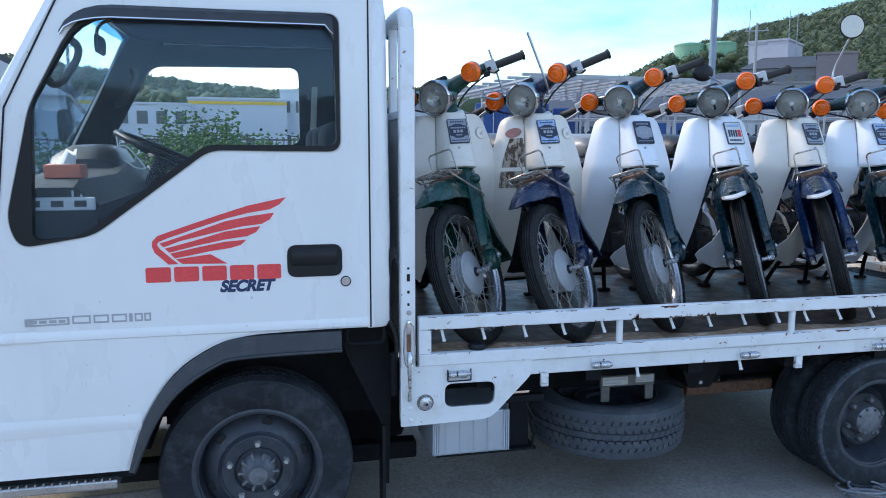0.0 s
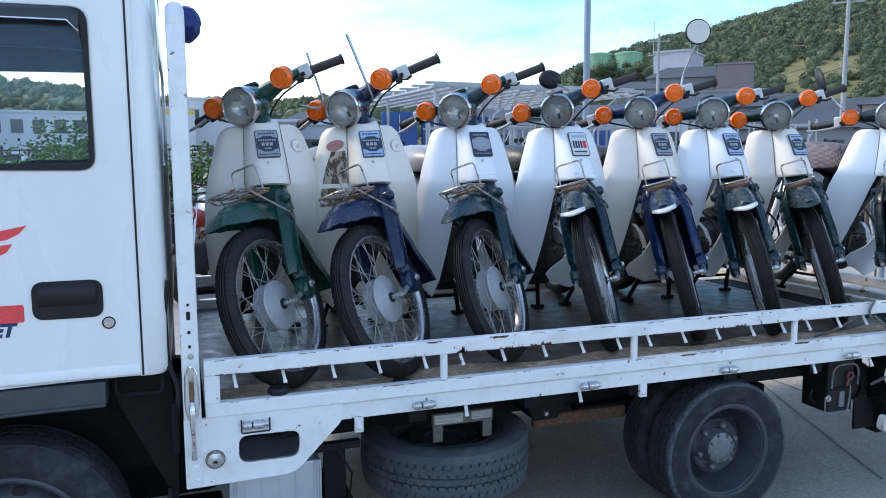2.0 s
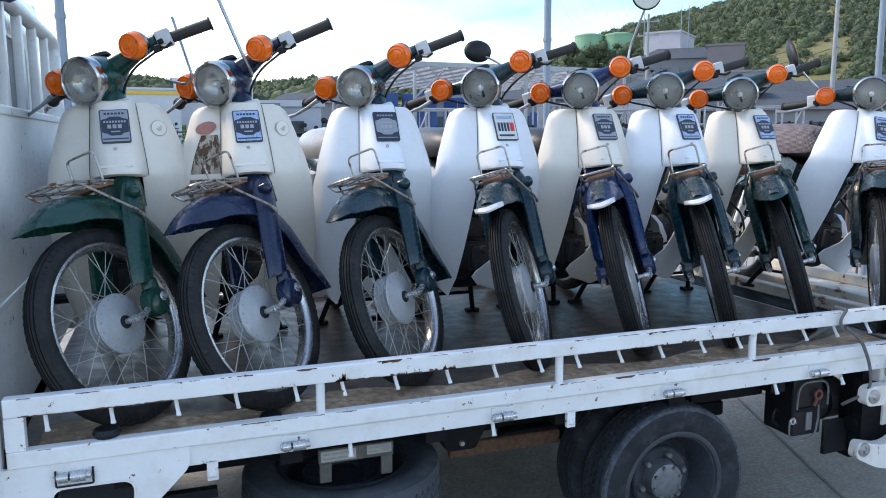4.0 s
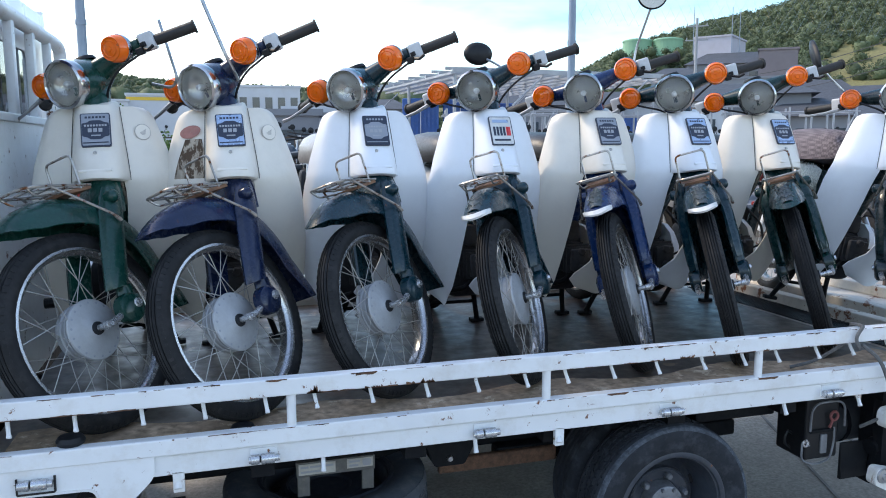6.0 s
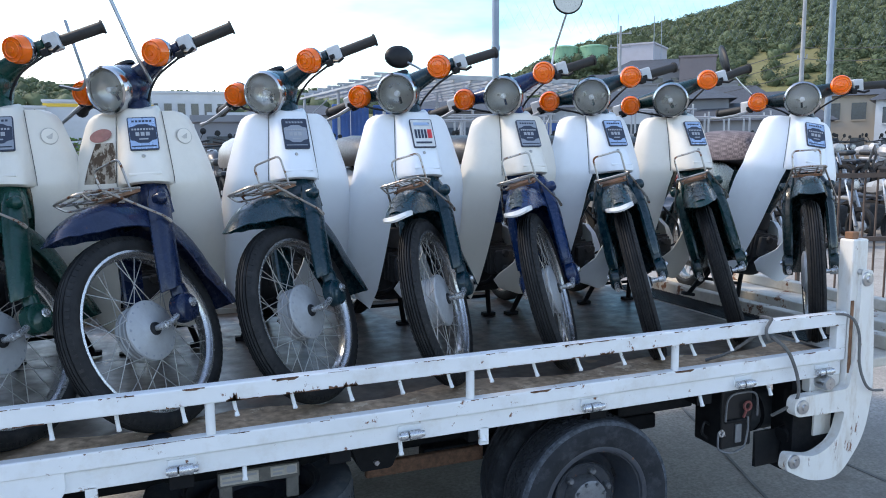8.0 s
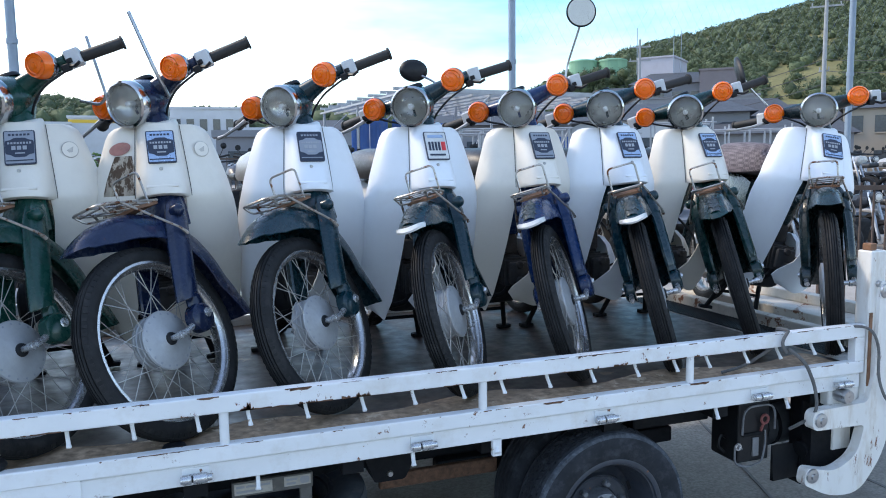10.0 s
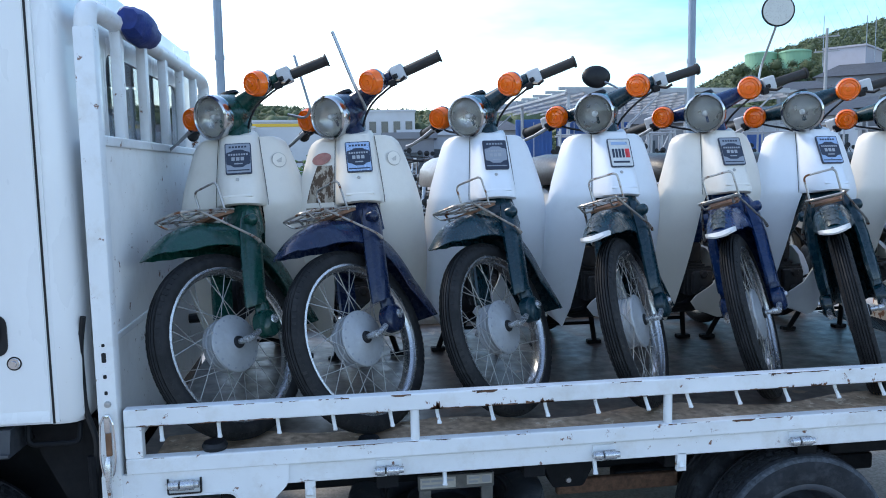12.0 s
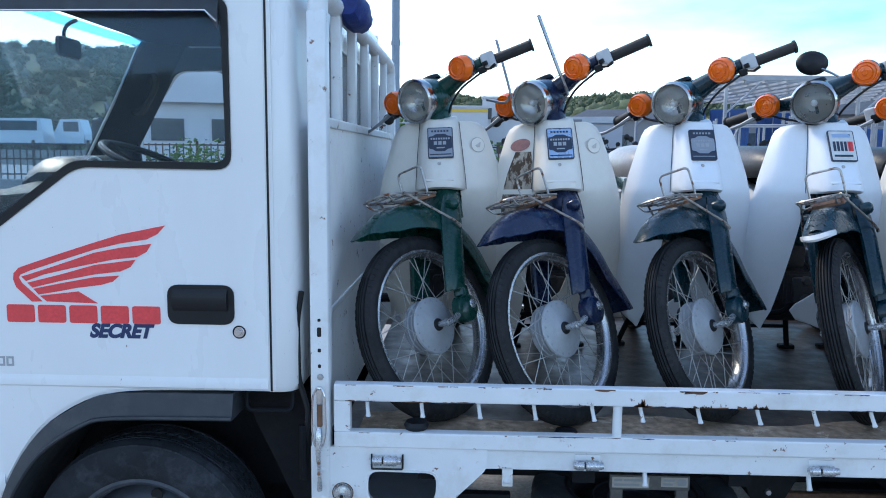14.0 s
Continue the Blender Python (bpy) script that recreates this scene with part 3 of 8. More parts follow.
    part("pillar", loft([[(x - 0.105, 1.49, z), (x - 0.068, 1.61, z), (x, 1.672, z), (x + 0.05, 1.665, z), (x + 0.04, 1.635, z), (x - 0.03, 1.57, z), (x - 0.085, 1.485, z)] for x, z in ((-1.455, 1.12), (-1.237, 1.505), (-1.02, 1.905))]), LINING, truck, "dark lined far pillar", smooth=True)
    # dark grab handles inside both pillars
    part("grab_handle", tube(bend([(-1.070, 0.075, 1.725), (-1.032, 0.105, 1.690), (-1.040, 0.110, 1.655), (-1.085, 0.110, 1.585), (-1.115, 0.105, 1.572), (-1.135, 0.075, 1.615)], 0.03), 0.012, 8), TRIM_BLACK, truck, smooth=True)
    part("grab_handle", tube(bend([(-1.13, 1.60, 1.78), (-1.095, 1.575, 1.745), (-1.105, 1.575, 1.70), (-1.165, 1.575, 1.60), (-1.195, 1.575, 1.59), (-1.225, 1.60, 1.62)], 0.03), 0.016, 8), TRIM_BLACK, truck, smooth=True)
    part("instrument_hood", loft([[(-1.36, y, 1.26), (-1.34, y, 1.36 - h), (-1.28, y, 1.398 - h), (-1.17, y, 1.402 - h), (-1.11, y, 1.38 - h), (-1.06, y, 1.30 - h), (-1.04, y, 1.24)] for y, h in ((0.90, 0.06), (0.95, 0.012), (1.05, 0.0), (1.30, 0.0), (1.38, 0.02), (1.42, 0.07))]), TRIM_BLACK, truck, "curved black instrument hood", smooth=True)
    for k in range(6):
        part("vent_slat", box(-1.078 + k * 0.012, -1.072 + k * 0.012, 0.046, 0.056, 1.262 - 0.006 * k - 0.030, 1.262 - 0.006 * k), BADGE_GREY if k % 2 else TRIM_BLACK, truck)
    part("dash_panel", box(-1.25, -1.00, 0.038, 0.052, 1.196, 1.236, 0.004), GREY_DECAL, truck, "pale lower dash panel")
    part("hood_trim", tube(flow([(-1.085, 0.90, 1.385), (-1.060, 0.90, 1.396), (-1.03, 0.90, 1.380), (-0.985, 0.90, 1.322), (-0.975, 0.90, 1.302), (-1.01, 0.90, 1.305), (-1.055, 0.90, 1.335)]), 0.004, 5), PALE_PLASTIC, truck, "pale trim line round the instruments", smooth=True)
    for x in (-1.17, -1.105, -1.04):
        part("dash_slot", box(x - 0.017, x + 0.017, 0.034, 0.040, 1.207, 1.226), TRIM_BLACK, truck)
    part("screen_trim", tube([(-1.372, 1.47, 1.40), (-1.26, 1.48, 1.62), (-1.136, 1.50, 1.895)], 0.0065, 6), PALE_PLASTIC, truck, "pale strip along the windscreen edge", smooth=True)
    part("sun_band", loft([[(-1.018 - d, y, 1.874), (-1.000 - d, y, 1.905), (-1.003 - d, y, 1.906), (-1.021 - d, y, 1.875)] for y, d in SCREEN]), SUN_BAND, truck, "blue tinted band on the windscreen").visible_shadow = False
    part("windscreen", loft([[(-1.452 - d, y, 1.13), (-1.244 - d, y, 1.50), (-1.01 - d, y, 1.905), (-1.014 - d, y, 1.907), (-1.248 - d, y, 1.502), (-1.456 - d, y, 1.132)] for y, d in SCREEN]), SCREEN_GLASS, truck, smooth=True).visible_shadow = False
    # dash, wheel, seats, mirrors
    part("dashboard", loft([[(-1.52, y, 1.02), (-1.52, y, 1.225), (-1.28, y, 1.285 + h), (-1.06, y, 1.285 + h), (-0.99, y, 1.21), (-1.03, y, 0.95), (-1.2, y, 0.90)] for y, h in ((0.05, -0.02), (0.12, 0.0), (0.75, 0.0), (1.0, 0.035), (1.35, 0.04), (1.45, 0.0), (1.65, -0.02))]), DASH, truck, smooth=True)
    bm = lathe([(0.215 + 0.014 * math.cos(a), 0.014 * math.sin(a)) for a in (2 * math.pi * k / 8 for k in range(8))], (0, 0, 0), "z", 36, True)
    add_tube(bm, [(-0.21, 0, 0), (0, 0, -0.04), (0.21, 0, 0)], 0.013, 6)
    add_lathe(bm, [(0.0, -0.01), (0.06, -0.015), (0.07, -0.04), (0.0, -0.05)], n=16, axis="z")
    part("steering_wheel", bm, TRIM_BLACK, truck, smooth=True, basis=pose(-0.920, 1.13, 1.365, 0, 24, 0))
    part("steering_column", tube([(-0.935, 1.13, 1.33), (-1.06, 1.13, 1.05)], 0.035, 8), DASH, truck)
    for y0, y1 in ((0.12, 0.58), (0.62, 0.98), (1.02, 1.50)):
        part("seat_back", box(-0.29, -0.17, y0, y1, 0.95, 1.48, 0.04, 3), SEAT_CLOTH, truck, smooth=True)
        part("seat_cushion", box(-0.75, -0.22, y0, y1, 0.92, 1.08, 0.04, 3), SEAT_CLOTH, truck, smooth=True)
    part("seat_belt", tube([(-0.23, 1.62, 1.70), (-0.25, 1.58, 1.35), (-0.22, 1.55, 1.0)], 0.02, 4), PALE_PLASTIC, truck)
    part("inner_mirror", box(-1.125, -1.105, 0.78, 0.94, 1.755, 1.825, 0.015), TRIM_BLACK, truck)
    part("mirror_stem", tube(flow([(-1.07, 0.84, 1.885), (-1.105, 0.84, 1.868), (-1.122, 0.845, 1.840), (-1.122, 0.85, 1.80)]), 0.007, 6), TRIM_BLACK, truck)
    for y, s, mz in ((-0.16, -1, 1.43), (1.88, 1, 1.50)):
        part("mirror_arm", tube(bend([(-1.36, 0.02 if s < 0 else 1.68, 1.56), (-1.48, y, mz + 0.17), (-1.48, y, mz - 0.2), (-1.40, 0.02 if s < 0 else 1.68, 1.16)], 0.05), 0.009, 6), TRIM_BLACK, truck)
        part("side_mirror", box(-1.525, -1.475, y - 0.10, y + 0.10, mz - 0.14 + 0.055 * (s > 0), mz + 0.14 - 0.055 * (s > 0), 0.035, 3), TRIM_BLACK, truck, smooth=True)
    # wheel-arch flare, inner arch, splash guard, sill, step
    inner_arch = flow([(-0.915, 0.372), (-0.857, 0.508), (-0.780, 0.617), (-0.666, 0.695), (-0.571, 0.719), (-0.262, 0.724)])
    outer_arch = flow([(-0.936, 0.370), (-0.884, 0.531), (-0.79, 0.673), (-0.667, 0.757), (-0.561, 0.786), (-0.262, 0.790)])
    rings = [[(a[0], -0.012, a[1]), (b[0], -0.030, b[1]), (b[0] + 0.004, 0.30, b[1] - 0.004), (a[0], 0.30, a[1])] for a, b in zip(outer_arch, inner_arch)]
    part("wheel_arch", loft(rings), FLARE_GREY, truck, "dark grey plastic wheel-arch flare", smooth=True)
    part("flare_lip", tube([(x, -0.031, z + 0.006) for x, z in inner_arch], 0.006, 6), FLARE_GREY, truck, smooth=True)
    # gearbox-sized block and axle, added unseen to deepen the shade under the cab
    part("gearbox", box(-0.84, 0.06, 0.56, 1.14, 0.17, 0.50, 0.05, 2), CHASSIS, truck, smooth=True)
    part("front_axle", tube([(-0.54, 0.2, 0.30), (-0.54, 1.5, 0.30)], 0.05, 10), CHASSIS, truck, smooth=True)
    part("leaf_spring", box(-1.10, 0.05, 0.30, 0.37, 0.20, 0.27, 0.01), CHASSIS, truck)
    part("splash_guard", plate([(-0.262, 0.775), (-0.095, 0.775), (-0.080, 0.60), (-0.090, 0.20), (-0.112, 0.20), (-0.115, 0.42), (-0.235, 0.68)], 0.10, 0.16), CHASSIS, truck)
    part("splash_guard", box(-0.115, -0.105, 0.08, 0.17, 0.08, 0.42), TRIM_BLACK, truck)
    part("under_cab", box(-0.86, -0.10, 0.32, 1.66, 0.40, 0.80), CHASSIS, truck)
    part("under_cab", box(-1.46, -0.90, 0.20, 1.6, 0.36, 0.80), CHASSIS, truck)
    part("sill", box(-1.46, -0.925, 0.02, 0.18, 0.345, 0.388), CHASSIS, truck)
    part("step", box(-1.46, -0.97, -0.01, 0.16, 0.318, 0.348, 0.006), STEEL, truck, "chequered step")
    for k in range(40):
        part("step_tooth", box(-1.45 + k * 0.012, -1.445 + k * 0.012, -0.012, 0.0, 0.346, 0.356), STEEL, truck) if k % 2 == 0 else None
    part("grab_bar", tube(bend([(-0.24, 0.04, 0.785), (-0.24, 0.03, 0.735), (-0.115, 0.03, 0.735), (-0.115, 0.04, 0.785)], 0.02), 0.007, 8), CHASSIS, truck, smooth=True)
    part("air_hose", tube(bend([(-0.085, 0.02, 1.06), (-0.10, 0.03, 0.98), (-0.098, 0.03, 0.82), (-0.07, 0.02, 0.74), (-0.085, 0.02, 0.62)], 0.03), 0.008, 6), TRIM_BLACK, truck, smooth=True)
    part("air_hose", tube([(-0.085, 0.02, 0.70), (-0.085, 0.02, 0.55)], 0.012, 8), CHASSIS, truck)


def tyre_profile(R, r, w, grooves, shoulder=0.022):
    """Half-open outline (radius, along) of a tyre with tread grooves."""
    out = [(r, -w * 0.36), (r + 0.012, -w * 0.43), ((R + r) / 2, -w * 0.5), (R - shoulder, -w * 0.48), (R - shoulder * 0.35, -w * 0.44), (R - 0.003, -w * 0.38)]
    g = 0.010
    for i in range(grooves):
        c = -w * 0.36 + (i + 0.5) * w * 0.72 / grooves
        h = w * 0.72 / grooves * 0.14
        out += [(R, c - h * 1.6), (R - g, c - h), (R - g, c + h), (R, c + h * 1.6)]
    return out + [(R - 0.003, w * 0.38), (R - shoulder * 0.35, w * 0.44), (R - shoulder, w * 0.48), ((R + r) / 2, w * 0.5), (r + 0.012, w * 0.43), (r, w * 0.36)]


def tread_blocks(R, w, wheel, rubber):
    """Staggered tread blocks round a tyre, one mesh."""
    bm = bmesh.new()
    rows, n = 7, 62
    for j in range(rows):
        c = (j - 3) * w * 0.132
        for k in range(n):
            a = 2 * math.pi * (k + 0.5 * (j % 2)) / n
            da = 2 * math.pi / n * 0.36
            h, sk = w * 0.052, 0.3 * da * (-1) ** j
            rr = R - 0.0016 * abs(j - 3) ** 1.7
            q = [(math.cos(a + x * da + y * sk), c + y * h, math.sin(a + x * da + y * sk)) for x, y in ((-1, -1), (1, -1), (1, 1), (-1, 1))]
            add_loft(bm, [[(x * (rr - 0.012), y, z * (rr - 0.012)) for x, y, z in q], [(x * (rr + 0.003), y, z * (rr + 0.003)) for x, y, z in q]])
    tagged(part("tread", bm, rubber, wheel), kind="stuff")


def truck_wheel(x, y, z, R, r, w, name="front_wheel", out=-1, hub=True, bolts=5, dish=0.02, vertical=False, shown=True, rubber=None):
    """A disc wheel about the y axis; out: the side (-1 near) to which its face looks."""
    m = pose(x, y, z, 90, 0, 0) if vertical else pose(x, y, z)
    s = out
    rim = bmesh.new()
    add_lathe(rim, [(r + 0.012, s * w * 0.43), (r + 0.010, s * w * 0.40), (r - 0.008, s * w * 0.36), (r - 0.016, s * w * 0.1), (r - 0.035, s * dish), (r * 0.72, s * (dish + 0.012)), (r * 0.58, s * (dish + 0.034)),
                    (r * 0.40, s * (dish + 0.030)), (r * 0.36, s * (dish + 0.02)), (0.0, s * (dish + 0.02))], n=48)
    add_lathe(rim, [(r + 0.010, -s * w * 0.40), (r - 0.010, -s * w * 0.36), (r - 0.016, s * w * 0.1)], n=48)
    wheel = part(name, rim, WHEEL_STEEL, truck, smooth=True, basis=m)
    part("tyre", lathe(tyre_profile(R, r, w, 4), n=72), rubber or TRUCK_TYRE, wheel, "dusty black tyre", smooth=True)
    if shown:
        tread_blocks(R, w, wheel, rubber or TRUCK_TYRE)
    if not shown:
        return wheel
    for k in range(6):
        a = 2 * math.pi * (k + 0.3) / 6
        part("vent", lathe([(0.0, s * 0.002), (0.016, s * 0.002), (0.018, 0)], (math.cos(a) * r * 0.78, s * (dish + 0.006), math.sin(a) * r * 0.80), n=10), TRIM_BLACK, wheel)
    for k in range(bolts):
        a = 2 * math.pi * (k + 0.25) / bolts
        part("wheel_nut", lathe([(0.0, s * 0.026), (0.008, s * 0.026), (0.012, s * 0.020), (0.012, 0)], (math.cos(a) * r * 0.48, s * (dish + 0.030), math.sin(a) * r * 0.48), n=6), HUB_GREY if name != "front_wheel" else HINGE, wheel)
    part("rim_lip", lathe([(r + 0.014, s * w * 0.435), (r + 0.006, s * w * 0.45), (r - 0.002, s * w * 0.43), (r - 0.004, s * w * 0.39)], n=48), WHEEL_STEEL, wheel, smooth=True)
    part("disc_ring", lathe([(r * 0.66, s * (dish + 0.020)), (r * 0.63, s * (dish + 0.036)), (r * 0.60, s * (dish + 0.030))], n=40), WHEEL_STEEL, wheel, smooth=True)
    if hub:
        for k in range(10 if name == "front_wheel" else 0):
            a = 2 * math.pi * k / 10
            part("hub_rib", box(0.030, 0.066, -0.004, 0.004, -0.012, 0.012), HUB_GREY, wheel, basis=Matrix.Translation((0, s * (dish + 0.040), 0)) @ Matrix.Rotation(a, 4, "Y") @ Matrix.Rotation(radians(90), 4, "X"))
        if name == "front_wheel":
            part("hub", lathe([(0.0, s * 0.085), (0.030, s * 0.082), (0.036, s * 0.06), (0.052, s * 0.045), (0.058, s * 0.02), (0.060, 0)], (0, s * dish, 0), n=24), HUB_GREY, wheel, "greasy hub cap", smooth=True)
        else:
            cap = part("hub", lathe([(0.0, s * 0.074), (0.018, s * 0.075), (0.054, s * 0.073), (0.060, s * 0.069), (0.062, s * 0.050), (0.066, s * 0.030), (0.070, s * 0.010), (0.072, -s * 0.02)], (0, s * dish, 0), n=28), HUB_GREY, wheel, "flat greasy axle flange", smooth=True)
            for k in range(8):
                a = 2 * math.pi * (k + 0.4) / 8
                part("flange_bolt", lathe([(0.0, s * 0.010), (0.005, s * 0.010), (0.0065, s * 0.006), (0.0065, 0)], (math.cos(a) * 0.052, s * (dish + 0.070), math.sin(a) * 0.052), n=6), HUB_GREY, cap)
            part("scuffed_edge", lathe([(R - 0.0022, s * w * 0.385), (R - 0.0055, s * w * 0.446), (R - 0.013, s * w * 0.468), (R - 0.018, s * w * 0.46)], n=64), SCUFF, wheel, "dusty scuffed tyre shoulder", smooth=True)
    return wheel


def rope_hook(x, z_top, z_bot, y, r=0.006, name="rope_hook", parent=None, tilt=0.0):
    bm = tube([(x, y, z_top), (x + tilt * 0.3, y - 0.006, z_top - 0.4 * (z_top - z_bot)), (x + tilt * 0.8, y - 0.016, z_bot + 0.010), (x + tilt, y - 0.020, z_bot + 0.002), (x + tilt, y - 0.021, z_bot)], [r, r, r, r * 1.3, r * 0.9], 7)
    return part(name, bm, BED_WHITE, parent or truck, smooth=True)


def hinge(x, z, y, parent):
    h = part("hinge", lathe([(0.0, -0.038), (0.009, -0.038), (0.009, -0.034), (0.0125, -0.033), (0.0125, -0.012), (0.008, -0.011), (0.008, -0.008), (0.0135, -0.007), (0.0135, 0.026), (0.009, 0.027), (0.009, 0.038), (0.0, 0.038)], (x, y - 0.010, z), "x", 16), HINGE, parent, "steel barrel hinge", smooth=True)
    part("hinge_pin", lathe([(0.0083, -0.0115), (0.0086, -0.0095), (0.0083, -0.0075)], (x, y - 0.010, z), "x", 12), TRIM_BLACK, h)
    part("hinge_leaf", box(x - 0.034, x + 0.034, y + 0.004, y + 0.014, z - 0.016, z + 0.024, 0.002), BED_WHITE, h)


def bed():
    part("bed_floor", box(0.0, BED_L, 0.05, BED_W - 0.03, FLOOR_Z - 0.03, FLOOR_Z), BED_BOARD, truck, "scuffed grey steel floor")
    part("floor_edge", loft([[(x, 0.036, FLOOR_Z + 0.004), (x, 0.225 + 0.035 * math.sin(x * 9.1) + 0.03 * noise.noise(Vector((x * 14, 2, 5))), FLOOR_Z + 0.004), (x, 0.26 + 0.035 * math.sin(x * 9.1), FLOOR_Z - 0.002), (x, 0.036, FLOOR_Z - 0.02)] for x in np.linspace(0.05, BED_L - 0.04, 90)]), BED_EDGE, truck, "worn wooden floor edge")
    # side beams and chassis rails
    part("side_beam", box(0.0, BED_L - 0.04, 0.012, 0.05, 0.592, 0.645, 0.004), BED_WHITE, truck)
    part("side_beam", box(0.0, BED_L - 0.04, BED_W - 0.04, BED_W, 0.592, 0.68, 0.004), BED_WHITE, truck)
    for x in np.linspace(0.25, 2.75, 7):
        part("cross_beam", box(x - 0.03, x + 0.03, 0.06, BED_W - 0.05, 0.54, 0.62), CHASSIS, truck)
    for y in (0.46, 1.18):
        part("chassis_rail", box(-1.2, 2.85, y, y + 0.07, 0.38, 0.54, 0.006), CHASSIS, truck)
    # corner plate under the front end of the bed
    outline = rounded([(-0.062, 0.648, 0.002), (-0.062, 0.440, 0.004), (0.255, 0.446, 0.035), (0.405, 0.596, 0.02), (0.405, 0.648, 0.002)], 0.01, 4)
    slot = rounded([(0.090, 0.583), (0.272, 0.581), (0.268, 0.498), (0.090, 0.499)], 0.03, 5)
    cp = part("corner_plate", plate(outline, 0.004, 0.016, [slot]), BED_WHITE, truck, "white plate with an oblong hand hole")
    part("slot_rim", plate(rounded([(0.084, 0.589), (0.278, 0.587), (0.274, 0.492), (0.084, 0.493)], 0.034, 5), 0.002, 0.016, [slot]), BED_WHITE, cp)
    part("bump_stop", lathe([(0.0, -0.024), (0.006, -0.024), (0.008, -0.018), (0.022, -0.014), (0.025, 0.0), (0.025, 0.01)], (0.022, 0.004, 0.521), n=20), HINGE, cp, smooth=True)
    # shadow round the stop, drawn as a thin dark brown ring
    part("stop_ring", lathe([(0.026, 0.0), (0.0285, -0.0015), (0.0285, 0.001)], (0.022, 0.003, 0.521), n=24), CHIP, cp)
    part("stop_hole", lathe([(0.0, -0.0255), (0.005, -0.0255), (0.005, -0.02)], (0.022, 0.004, 0.521), n=10), TRIM_BLACK, cp)
    for z in (0.585, 0.505, 0.462):
        part("rivet", lathe([(0.0, -0.006), (0.009, -0.004), (0.012, 0.0)], (-0.030, 0.004, z), n=12), BED_WHITE, cp, smooth=True)
    # post and headboard
    post = part("headboard_post", box(-0.061, -0.011, 0.0, 0.05, 0.446, 1.77, 0.008), BED_WHITE, truck, smooth=True)
    part("headboard_post", box(-0.061, -0.011, BED_W - 0.05, BED_W, 0.60, 1.77, 0.008), BED_WHITE, truck, smooth=True)
    part("headboard_top", tube(bend([(-0.036, 0.025, 1.74), (-0.036, 0.028, 1.812), (-0.036, 0.12, 1.825), (-0.036, BED_W - 0.12, 1.825), (-0.036, BED_W - 0.028, 1.812), (-0.036, BED_W - 0.025, 1.74)], 0.05), 0.026, 10), BED_WHITE, truck, smooth=True)
    part("headboard_panel", box(-0.034, -0.028, 0.05, BED_W - 0.05, 0.655, 1.500), SHEET_WHITE, truck, "rust-flecked white headboard sheet")
    part("panel_rail", box(-0.048, -0.020, 0.05, BED_W - 0.05, 1.485, 1.512, 0.004), BED_WHITE, truck)
    part("panel_rail", box(-0.048, -0.024, 0.05, BED_W - 0.05, 0.98, 1.00, 0.004), BED_WHITE, truck)
    for y in (0.29, 0.57, 0.86, 1.15, 1.43):
        part("headboard_bar", box(-0.050, -0.022, y - 0.019, y + 0.019, 1.50, 1.815, 0.004), BED_WHITE, truck, smooth=True)
    for z0, z1, w in ((0.985, 0.993, 0.004), (0.945, 0.970, 0.0055), (0.904, 0.914, 0.0045), (0.862, 0.872, 0.004)):
        part("post_hole", plate(rounded([(-0.036 - w, z1), (-0.036 + w, z1), (-0.036 + w, z0), (-0.036 - w, z0)], 0.003, 2), -0.001, 0.004), TRIM_BLACK, post)
    part("post_bolt", lathe([(0.0, -0.008), (0.007, -0.007), (0.009, 0.0)], (-0.034, 0.0, 0.838), n=10), STEEL, post)
    # over-centre latch that ties the rail to the post
    latch = part("latch", box(-0.044, -0.028, -0.013, 0.0, 0.765, 0.815, 0.005), CHROME, truck, "chromed toggle latch", smooth=True)
    part("latch_pad", box(-0.043, -0.029, -0.010, 0.0, 0.705, 0.768, 0.003), RUST, latch, "rusted latch body")
    part("latch_loop", tube(bend([(-0.030, -0.012, 0.812), (-0.020, -0.015, 0.79), (-0.017, -0.018, 0.70), (-0.024, -0.020, 0.662), (-0.036, -0.021, 0.650), (-0.048, -0.020, 0.662), (-0.055, -0.018, 0.70), (-0.052, -0.015, 0.79), (-0.042, -0.012, 0.812)], 0.02, 3), 0.0026, 6), CHROME, latch, smooth=True)
    part("latch_lever", tube([(-0.036, -0.014, 0.706), (-0.036, -0.022, 0.690), (-0.037, -0.024, 0.64), (-0.035, -0.020, 0.575), (-0.036, -0.016, 0.535)], [0.006, 0.0095, 0.007, 0.005, 0.0075], 8), HINGE, latch, smooth=True)
    for z in (0.585, 0.615):
        part("lever_pin", lathe([(0.0, -0.030), (0.004, -0.029), (0.005, -0.022)], (-0.036, 0.0, z), n=8), RUST, latch)
    # the hinged side rail
    rail = part("side_rail", box(0.0, 2.895, 0.0, 0.034, 0.774, 0.820, 0.004), BED_WHITE, truck, "white tubular side rail, paint chipped to rust")
    part("lower_beam", box(0.0, 2.895, 0.0, 0.034, 0.648, 0.691, 0.004), BED_WHITE, rail)
    for x0 in (0.0, 2.852):
        part("end_post", box(x0, x0 + 0.043, 0.001, 0.033, 0.691, 0.774, 0.002), BED_WHITE, rail)
    for x in (0.742, 1.457, 2.172):
        part("rail_post", tube([(x, 0.016, 0.690), (x, 0.016, 0.775)], 0.0125, 10), BED_WHITE, rail, smooth=True)
    for x in (0.084, 0.228, 0.379, 0.524, 0.676, 0.802, 0.950, 1.103, 1.247, 1.393, 1.518, 1.666, 1.815, 1.972, 2.116, 2.240, 2.392, 2.527, 2.675, 2.800):
        rope_hook(x, 0.776, 0.730, 0.030, 0.0052, parent=rail, tilt=0.006)
